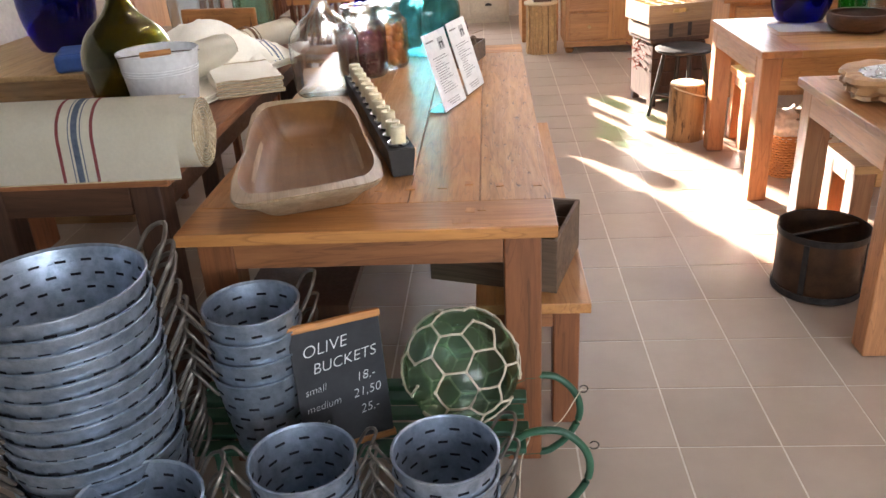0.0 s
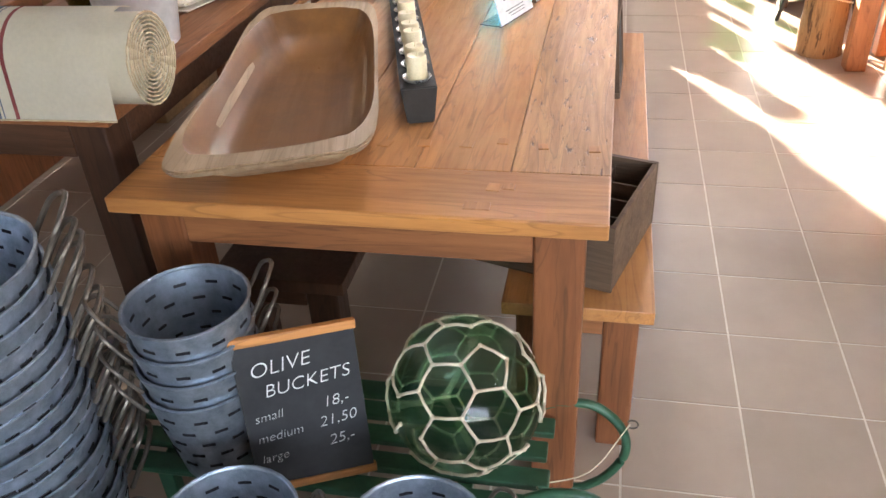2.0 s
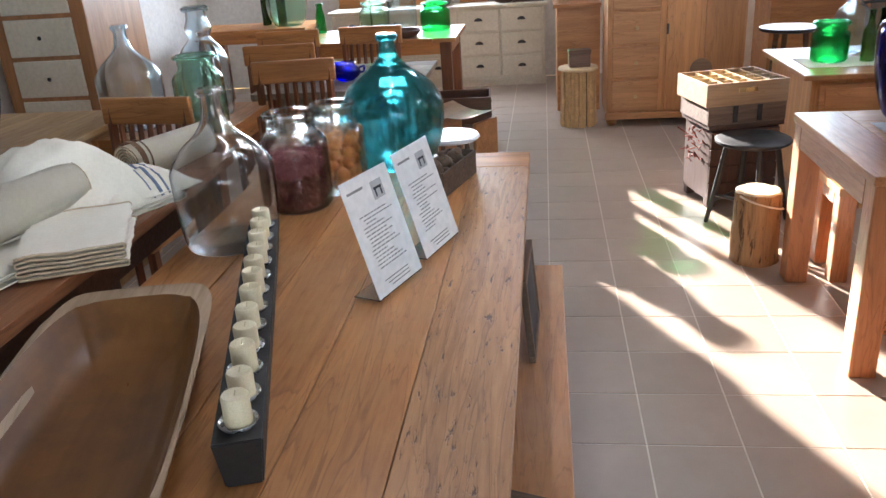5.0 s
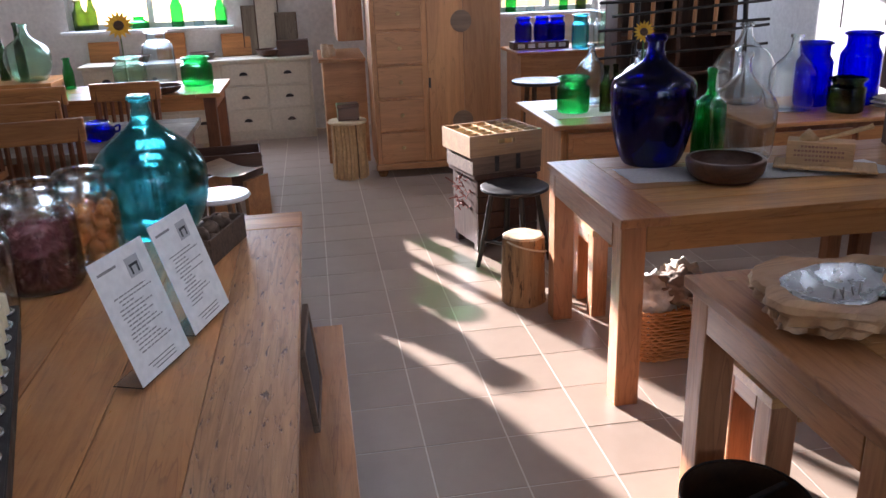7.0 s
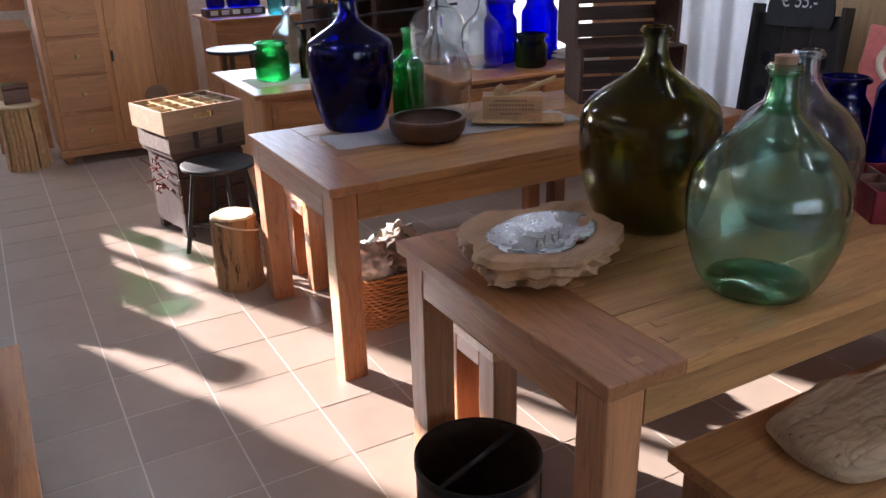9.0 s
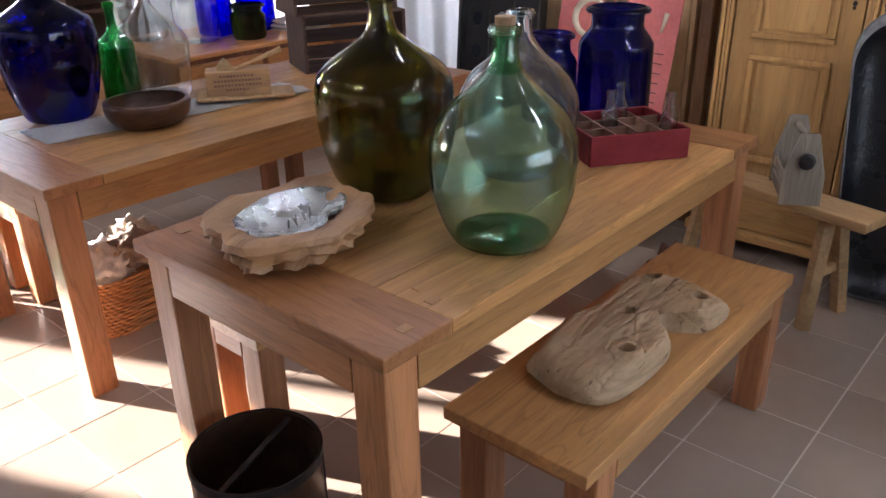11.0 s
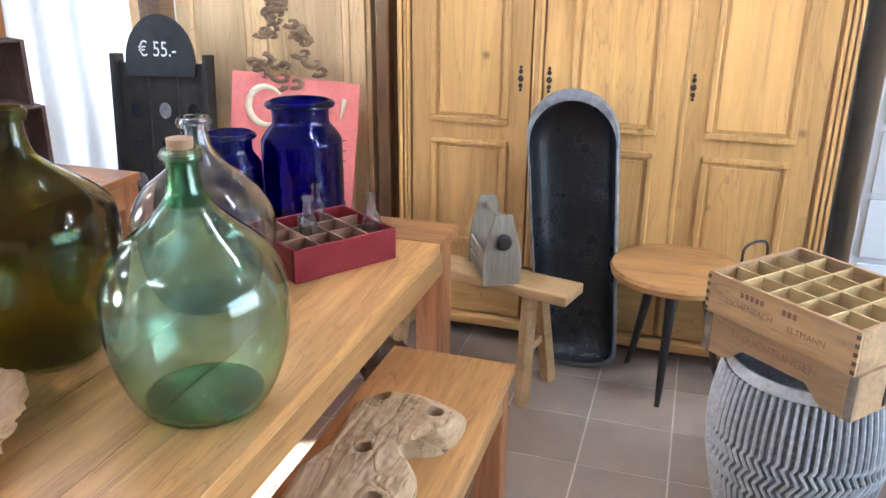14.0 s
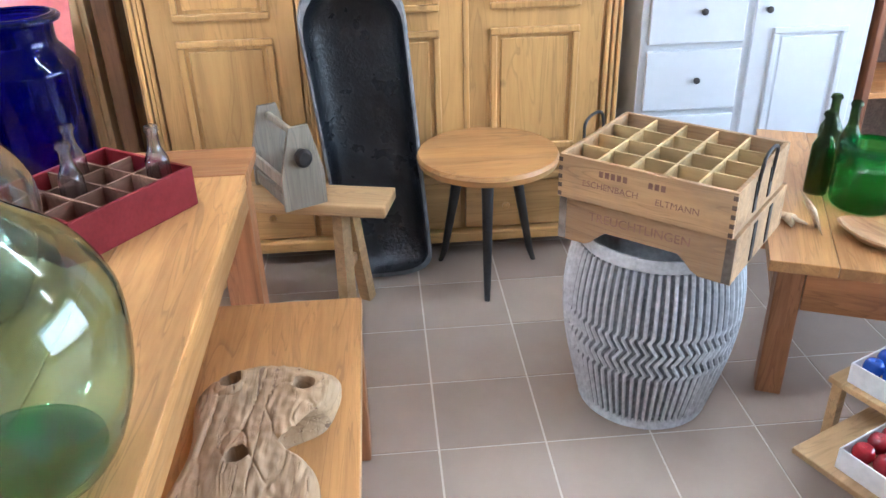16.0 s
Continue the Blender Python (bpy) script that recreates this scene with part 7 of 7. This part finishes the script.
for k in range(7):
    b = whole("small_crock", shell([(0.03, 0), (0.036, 0.01), (0.036, 0.06), (0.03, 0.07)], 0.004, 18), SHELL_TAN, "small tan pot standing on the hutch counter", "pot", (0.31 + 0.05 * (k % 2), 8.25 + 0.09 * k, 0.9205), smooth=True, group="small pots")

CREAMY = mottled("cream_furniture_paint", (0.66, 0.60, 0.47), (0.72, 0.66, 0.54), 3, 0.5, 0, 0.05)
cc = thing("drawer_chest", "long cream painted chest of drawers with cup handles", "chest of drawers", (0, 0, 0))
part("body", solid(-2.05, 9.42, 0.06, 0.17, 9.86, 0.80, 0.005), CREAMY, cc)
part("top", solid(-2.08, 9.38, 0.8005, 0.20, 9.88, 0.83, 0.006), CREAMY, cc)
part("plinth", solid(-2.05, 9.44, 0.0, 0.17, 9.84, 0.0595, 0.0), CREAMY, cc)
for i in range(5):
    for j in range(3):
        x0, z0 = -0.28 - 0.44 * i, 0.10 + 0.235 * j
        d = part("drawer", solid(x0, 9.402, z0, x0 + 0.42, 9.4195, z0 + 0.215, 0.006), CREAMY, cc)
        bm = lathe([(0.042 * math.cos(a), 0.042 * math.sin(a)) for a in np.linspace(0, math.pi / 2, 7)], 20)
        for v in list(bm.verts):
            v.co.z *= 0.75
        part("cup_handle", bm, IRON, d, "dark iron cup handle", True).matrix_local = pose(x0 + 0.21, 9.400, z0 + 0.10, 0, 0, 0) @ Matrix.Diagonal((1, 0.45, 1, 1))
for k in range(6):
    rnd = random.Random(k + 20)
    x = -1.9 + 0.33 * k
    if k % 2:
        whole("wooden_bowl", shell(curved([(0.06, 0), (0.10, 0.02), (0.14, 0.07)], 4), 0.008, 28), DARK_BOWL, "brown wooden bowl on the cream chest", "bowl", (x, 9.60, 0.8305), smooth=True, group="wooden bowls")
    else:
        t = whole("bread_board", solid(-0.15, -0.01, 0, 0.15, 0.01, 0.20 + 0.03 * (k % 3), 0.006), TEAK_X, "brown wooden board leaning on the rear wall", "board", (x, 9.80, 0.8305), rx=-8, group="boards")
for k, (x, w, h) in enumerate(((-0.42, 0.14, 0.5), (-0.24, 0.22, 0.62), (-0.05, 0.2, 0.42))):
    f = thing("picture", "pale weathered framed picture leaning on the wall", "picture", (x, 9.80 - 0.02 * k, 0.8305), rx=-5, group="pictures")
    part("panel", solid(-w / 2, 0, 0, w / 2, 0.012, h, 0.002), (GREYED, CREAMY, GREYED)[k], f)
    part("frame", solid(-w / 2 - 0.012, -0.006, 0, -w / 2 - 0.0005, 0.014, h, 0.002), DARK_BOX, f)
    part("frame", solid(w / 2 + 0.0005, -0.006, 0, w / 2 + 0.012, 0.014, h, 0.002), DARK_BOX, f)
box_r = thing("red_brown_box", "red brown wooden box on the cream chest", "box", (0.0, 9.62, 0.8305))
part("body", solid(-0.16, -0.10, 0, 0.16, 0.10, 0.15, 0.004), DARK_BOWL, box_r)

FRAME_WHITE = mottled("white_window_paint", (0.78, 0.78, 0.77), (0.83, 0.83, 0.82), 3, 0.4, 0, 0.03)
PANE = glass("window_pane", (0.97, 0.98, 0.98), 0.0, 0.0)
for n, (x0, x1, z0, z1) in enumerate(REAR, 1):
    w = thing("window_%d" % n, "white framed rear window with bottles on its sill", "window", (0, 0, 0), kind="structure")
    part("window_sill", solid(x0 - 0.05, 9.78, z0 - 0.035, x1 + 0.05, 9.899, z0 - 0.002, 0.004), FRAME_WHITE, w)
    for a, b, c, d in ((x0, x0 + 0.05, z0, z1), (x1 - 0.05, x1, z0, z1), (x0 + 0.0505, x1 - 0.0505, z0, z0 + 0.05), (x0 + 0.0505, x1 - 0.0505, z1 - 0.05, z1), ((x0 + x1) / 2 - 0.03, (x0 + x1) / 2 + 0.03, z0 + 0.0505, z1 - 0.0505)):
        part("window_frame", solid(a, 10.04, c, b, 10.09, d, 0.003), FRAME_WHITE, w)
    for a, b in ((x0 + 0.0505, (x0 + x1) / 2 - 0.0305), ((x0 + x1) / 2 + 0.0305, x1 - 0.0505)):
        p = part("pane", solid(a, 10.062, z0 + 0.0505, b, 10.066, z1 - 0.0505, 0), PANE, w)
        p.visible_shadow = False
for k, (x, r, h, m) in enumerate(((-2.12, 0.07, 0.30, DARK_GREEN), (-2.0, 0.05, 0.34, DARK_GREEN), (-1.55, 0.10, 0.12, BOTTLE_GREEN), (-1.16, 0.065, 0.36, BOTTLE_GREEN), (-0.95, 0.05, 0.12, AQUA), (-0.72, 0.06, 0.30, BOTTLE_GREEN), (2.40, 0.06, 0.30, BOTTLE_GREEN), (2.62, 0.05, 0.26, AQUA), (3.0, 0.05, 0.40, BOTTLE_GREEN), (3.2, 0.06, 0.3, DARK_GREEN))):
    vessel("sill_bottle", "green glass bottle standing on the window sill", bottle_line(r, h, 0.5), m, (x, 9.97, 1.1402), "glass bottle", 0.003, 24, "sill bottles")

# ---- rear left: tables, chairs, stools ----
table("far_table", "brown wooden table with vases and green jars", -2.1, 7.55, -0.55, 8.45, 0.76, "x", (TEAK_X, TEAK, TEAK_Z), group="tables", boards=4)
FT = 0.7603
vessel("storage_jar", "tall aqua glass jar on the far table", jar_line(0.13, 0.46, 0.6), AQUA, (-1.08, 8.15, FT), "glass jar", 0.005, 40, "storage jars")
vessel("storage_jar", "bright green glass jar on the far table", jar_line(0.13, 0.24, 0.75), BOTTLE_GREEN, (-0.78, 8.10, FT), "glass jar", 0.005, 40, "storage jars")
vessel("storage_jar", "pale green glass vase on the far table", jar_line(0.13, 0.26, 0.7), GREEN, (-1.34, 8.18, FT), "glass jar", 0.005, 40, "storage jars")
sunflower((-1.36, 8.16, FT + 0.01), 0.12, 70, 8, 0.50)
whole("wooden_bowl", shell(curved([(0.07, 0), (0.12, 0.02), (0.15, 0.06)], 4), 0.008, 32), DARK_BOWL, "brown wooden bowl on the far table", "bowl", (-1.0, 7.72, FT), smooth=True, group="wooden bowls")
vessel("demijohn", "greenish clear demijohn at the back", demijohn_line(0.20, 0.50, 0.03), GREEN, (-2.35, 8.9, 0.78), "glass demijohn", group="demijohns")
for k, x in enumerate((-2.62, -2.46)):
    vessel("wine_bottle", "dark glass bottle at the back", bottle_line(0.045, 0.48 + 0.03 * k, 0.4), DARK_GREEN, (x, 9.05, 0.78), "glass bottle", 0.003, 24, "bottles")
vessel("wine_bottle", "green glass bottle at the back", bottle_line(0.045, 0.26, 0.6), BOTTLE_GREEN, (-1.86, 8.30, FT), "glass bottle", 0.003, 24, "bottles")
back_table = table("back_table", "dark brown table along the rear wall", -3.3, 8.65, -2.12, 9.3, 0.779, "x", (TEAK_X, TEAK, TEAK_Z), boards=3)
table("garden_table", "weathered pale table in the sun", -1.55, 5.45, -0.56, 6.42, 0.76, "x", (GREYED, GREYED, TEAK_Z), boards=6, end=0.0)
crt = thing("wooden_crate", "dark red brown crate on the floor by the table", "crate", (-0.55, 7.35, 0), 4)
for s in (-1, 1):
    part("side", solid(-0.28, s * 0.18, 0, 0.28, s * 0.165, 0.34, 0.003), DARK_BOWL, crt)
    part("end", solid(s * 0.28, -0.1645, 0, s * 0.265, 0.1645, 0.34, 0.003), DARK_BOWL, crt)
    for z in (0.11, 0.22):
        part("batten", solid(-0.285, s * 0.1805, z, 0.285, s * 0.19, z + 0.02, 0.002), DARK_BOX, crt)
part("bottom", solid(-0.2645, -0.1645, 0.0, 0.2645, 0.1645, 0.01, 0), DARK_BOX, crt)
ss = thing("saddle_stool", "wooden stool with a curved seat lit by the sun", "stool", (-0.36, 6.22, 0), -32)
bm = bmesh.new()
rows = []
for j in range(2):
    rows.append([bm.verts.new((-0.22 + 0.44 * i / 12, -0.14 + 0.28 * j, 0.425 + 0.05 * ((i / 6) - 1) ** 2)) for i in range(13)])
for i in range(12):
    bm.faces.new((rows[0][i], rows[0][i + 1], rows[1][i + 1], rows[1][i]))
bmesh.ops.solidify(bm, geom=bm.faces[:], thickness=0.028)
part("seat", bm, PALE, ss, smooth=True)
for s in (-1, 1):
    part("side", solid(s * 0.15 - 0.014, -0.12, 0, s * 0.15 + 0.014, 0.12, 0.40, 0.003), PINE_X, ss)
rs = thing("round_stool", "round stool with a pale seat lit by the sun", "stool", (-0.40, 5.60, 0))
part("seat", lathe([(0, 0.42), (0.165, 0.42), (0.175, 0.432), (0.165, 0.448), (0, 0.445)], 40), ENAMEL, rs, smooth=True)
for a in range(4):
    part("leg", tube([(0.15 * math.cos(a * 1.571 + 0.6), 0.15 * math.sin(a * 1.571 + 0.6), 0), (0.10 * math.cos(a * 1.571 + 0.6), 0.10 * math.sin(a * 1.571 + 0.6), 0.4195)], 0.014, sides=8), DARK_BOX, rs)


def slat_chair(at, rz, label="brown wooden dining chair with an upright slatted back"):
    c = thing("dining_chair", label, "chair", at, rz, "chairs")
    part("seat", solid(-0.21, -0.21, 0.43, 0.21, 0.21, 0.455, 0.006), TEAK, c)
    for x in (-0.19, 0.19):
        part("leg", solid(x - 0.019, -0.20, 0, x + 0.019, -0.162, 0.4295, 0.003), TEAK_Z, c)
        part("back_post", tube([(x, 0.19, 0), (x, 0.195, 0.45), (x, 0.235, 0.95)], 0.021, sides=4), TEAK_Z, c)
    part("top_rail", solid(-0.225, 0.215, 0.87, 0.225, 0.245, 0.99, 0.008), TEAK_X, c)
    part("low_rail", solid(-0.168, 0.195, 0.54, 0.168, 0.215, 0.585, 0.004), TEAK_X, c)
    for k in range(7):
        x = -0.145 + 0.0483 * k
        part("slat", tube([(x, 0.206, 0.585), (x, 0.229, 0.871)], 0.013, sides=4), TEAK_Z, c)
    return c


first = slat_chair((-1.05, 6.35, 0), -2)
copy_thing(first, pose(-1.62, 6.32, 0, 0, 0, 2))
copy_thing(first, pose(-1.15, 4.95, 0, 0, 0, 8))
copy_thing(first, pose(-1.62, 4.05, 0, 0, 0, -8))
copy_thing(first, pose(-1.45, 5.6, 0, 0, 0, 4))
for k, (x, y) in enumerate(((-1.30, 5.85), (-1.05, 5.80))):
    pot = thing("blue_pot", "small cobalt blue glass pot with handles", "pot", (x, y, 0.7605), 20 * k)
    part("body", shell(curved([(0.05, 0), (0.085, 0.03), (0.09, 0.06), (0.06, 0.095), (0.07, 0.11)], 4), 0.004, 32), COBALT, pot, smooth=True)
    for s in (-1, 1):
        part("handle", tube(smooth_line([(s * 0.085, 0, 0.07), (s * 0.115, 0, 0.075), (s * 0.11, 0, 0.045), (s * 0.088, 0, 0.04)], 4), 0.007, sides=6), COBALT, pot, smooth=True)

# ---- left side: counter, blue demijohn, clear demijohns ----
table("glass_table", "brown table with clear demijohns behind the linen", -2.15, 4.45, -1.35, 5.25, 0.76, "x", (TEAK_X, TEAK, TEAK_Z), boards=4)
vessel("demijohn", "clear pale blue glass demijohn behind the linen", demijohn_line(0.16, 0.50, 0.03, True), AQUA, (-1.88, 4.72, 0.7605), "glass demijohn", group="demijohns")
vessel("demijohn", "tall clear glass demijohn behind the linen", demijohn_line(0.13, 0.55, 0.05, True), AQUA, (-1.58, 4.95, 0.7605), "glass demijohn", group="demijohns")
vessel("storage_jar", "green tinted glass jar behind the linen", jar_line(0.12, 0.36, 0.7), GREEN, (-1.48, 4.62, 0.7605), "glass jar", group="storage jars")
cab = thing("side_counter", "pale wooden side counter with cables", "counter", (0, 0, 0))
part("body", solid(-3.0, 3.55, 0, -1.99, 4.9, 0.78, 0.006), CRATE, cab)
part("top", solid(-3.03, 3.52, 0.7805, -1.96, 4.93, 0.81, 0.006), PALE, cab)
vessel("demijohn", "large cobalt blue demijohn on the side counter", demijohn_line(0.21, 0.58, 0.036, belly=0.5), DEEP_COBALT, (-2.50, 4.25, 0.8105), "glass demijohn", 0.006, group="demijohns")
low_cab = thing("small_cupboard", "rough brown wooden cupboard with black cables", "cupboard", (0, 0, 0))
part("body", solid(-3.1, 2.55, 0, -2.3, 3.35, 0.70, 0.006), TEAK_Z, low_cab)
for k in range(3):
    part("cable", tube(smooth_line([(-2.9 + 0.1 * k, 3.3, 0.72), (-2.7, 3.1 - 0.08 * k, 0.71), (-2.5, 3.0, 0.715), (-2.29, 2.9 - 0.1 * k, 0.70), (-2.285, 2.8, 0.4 - 0.1 * k)], 6), 0.006, sides=6), TURNED_BLACK, low_cab, "black cable", True)
PLASTIC = mottled("blue_plastic", (0.03, 0.09, 0.30), (0.05, 0.13, 0.38), 5, 0.4)
shade = thing("blue_case", "folded blue plastic case on the side counter", "case", (-2.12, 3.72, 0.8105), 20)
part("body", solid(-0.14, -0.16, 0.0, 0.12, 0.14, 0.09, 0.02), PLASTIC, shade)
left_dresser = thing("tall_dresser", "tall pine dresser with pale cream drawers", "dresser", (0, 0, 0))
part("body", solid(-3.6, 6.2, 0, -2.9, 7.0, 1.9, 0.006), DESK_Z, left_dresser)
for k in range(6):
    d = part("drawer", solid(-3.5, 6.182, 0.1 + 0.28 * k, -3.0, 6.1995, 0.35 + 0.28 * k, 0.005), CREAMY, left_dresser)
    part("knob", lathe([(0.007, 0), (0.015, 0.014), (0, 0.024)], 12), IRON, d, smooth=True).matrix_local = pose(-3.25, 6.182, 0.225 + 0.28 * k, 90, 0, 0)

# ---- ceiling tubes ----
TUBE = bpy.data.materials.new("lit_tube")
TUBE.use_nodes = True
TUBE.node_tree.nodes["Principled BSDF"].inputs["Emission Color"].default_value = (0.92, 0.96, 1.0, 1)
TUBE.node_tree.nodes["Principled BSDF"].inputs["Emission Strength"].default_value = TUBE_POWER
tube_first = None
for x, y in ((2.6, 1.0), (2.2, -0.9), (2.6, 3.2), (-0.3, 3.2), (0.6, 6.4), (2.6, 6.6)):
    if tube_first is None:
        tube_first = thing("ceiling_lamp", "long white ceiling lamp with a lit tube", "lamp", (x, y, ROOM_Z), group="ceiling lamps")
        part("housing", solid(-0.05, -0.65, -0.05, 0.05, 0.65, -0.001, 0.006), FRAME_WHITE, tube_first)
        part("tube", tube([(0, -0.6, -0.075), (0, 0.6, -0.075)], 0.018, sides=12), TUBE, tube_first, "lit white tube")
    else:
        copy_thing(tube_first, pose(x, y, ROOM_Z))

# ---- floor tiles ----
tile_rnd = random.Random(4)
floor = whole("floor", solid(ROOM_X0, ROOM_Y0, -0.12, ROOM_X1, ROOM_Y1, -0.0016, 0), GROUT, "floor of square brown ceramic tiles with pale joints", "floor", kind="structure")
tile_bm = solid(-TILE_S / 2 + 0.0030, -TILE_S / 2 + 0.0030, -0.008, TILE_S / 2 - 0.0030, TILE_S / 2 - 0.0030, 0, 0)
tile_mesh = None
rest = bmesh.new()
for i in range(-14, 14):
    for j in range(-17, 27):
        cx, cy = TILE_X + (i + 0.5) * TILE_S, TILE_Y + (j + 0.5) * TILE_S
        if not (ROOM_X0 + 0.15 < cx < ROOM_X1 - 0.15 and ROOM_Y0 + 0.15 < cy < ROOM_Y1 - 0.15):
            continue
        if -0.2 < cx < 4.0 and 0.6 < cy < 6.6:
            if tile_mesh is None:
                ob = part("tile", tile_bm, TILE, floor)
                tile_mesh = ob.data
            else:
                ob = new("tile", tile_mesh)
                ob.parent = floor
            ob.location = (cx, cy, tile_rnd.uniform(-0.0006, 0.0004))
        else:
            box(rest, cx - TILE_S / 2 + 0.0030, cy - TILE_S / 2 + 0.0030, -0.008, cx + TILE_S / 2 - 0.0030, cy + TILE_S / 2 - 0.0030, 0)
tagged(part("tiles", rest, TILE, floor, "brown tiles further off"), kind="stuff")
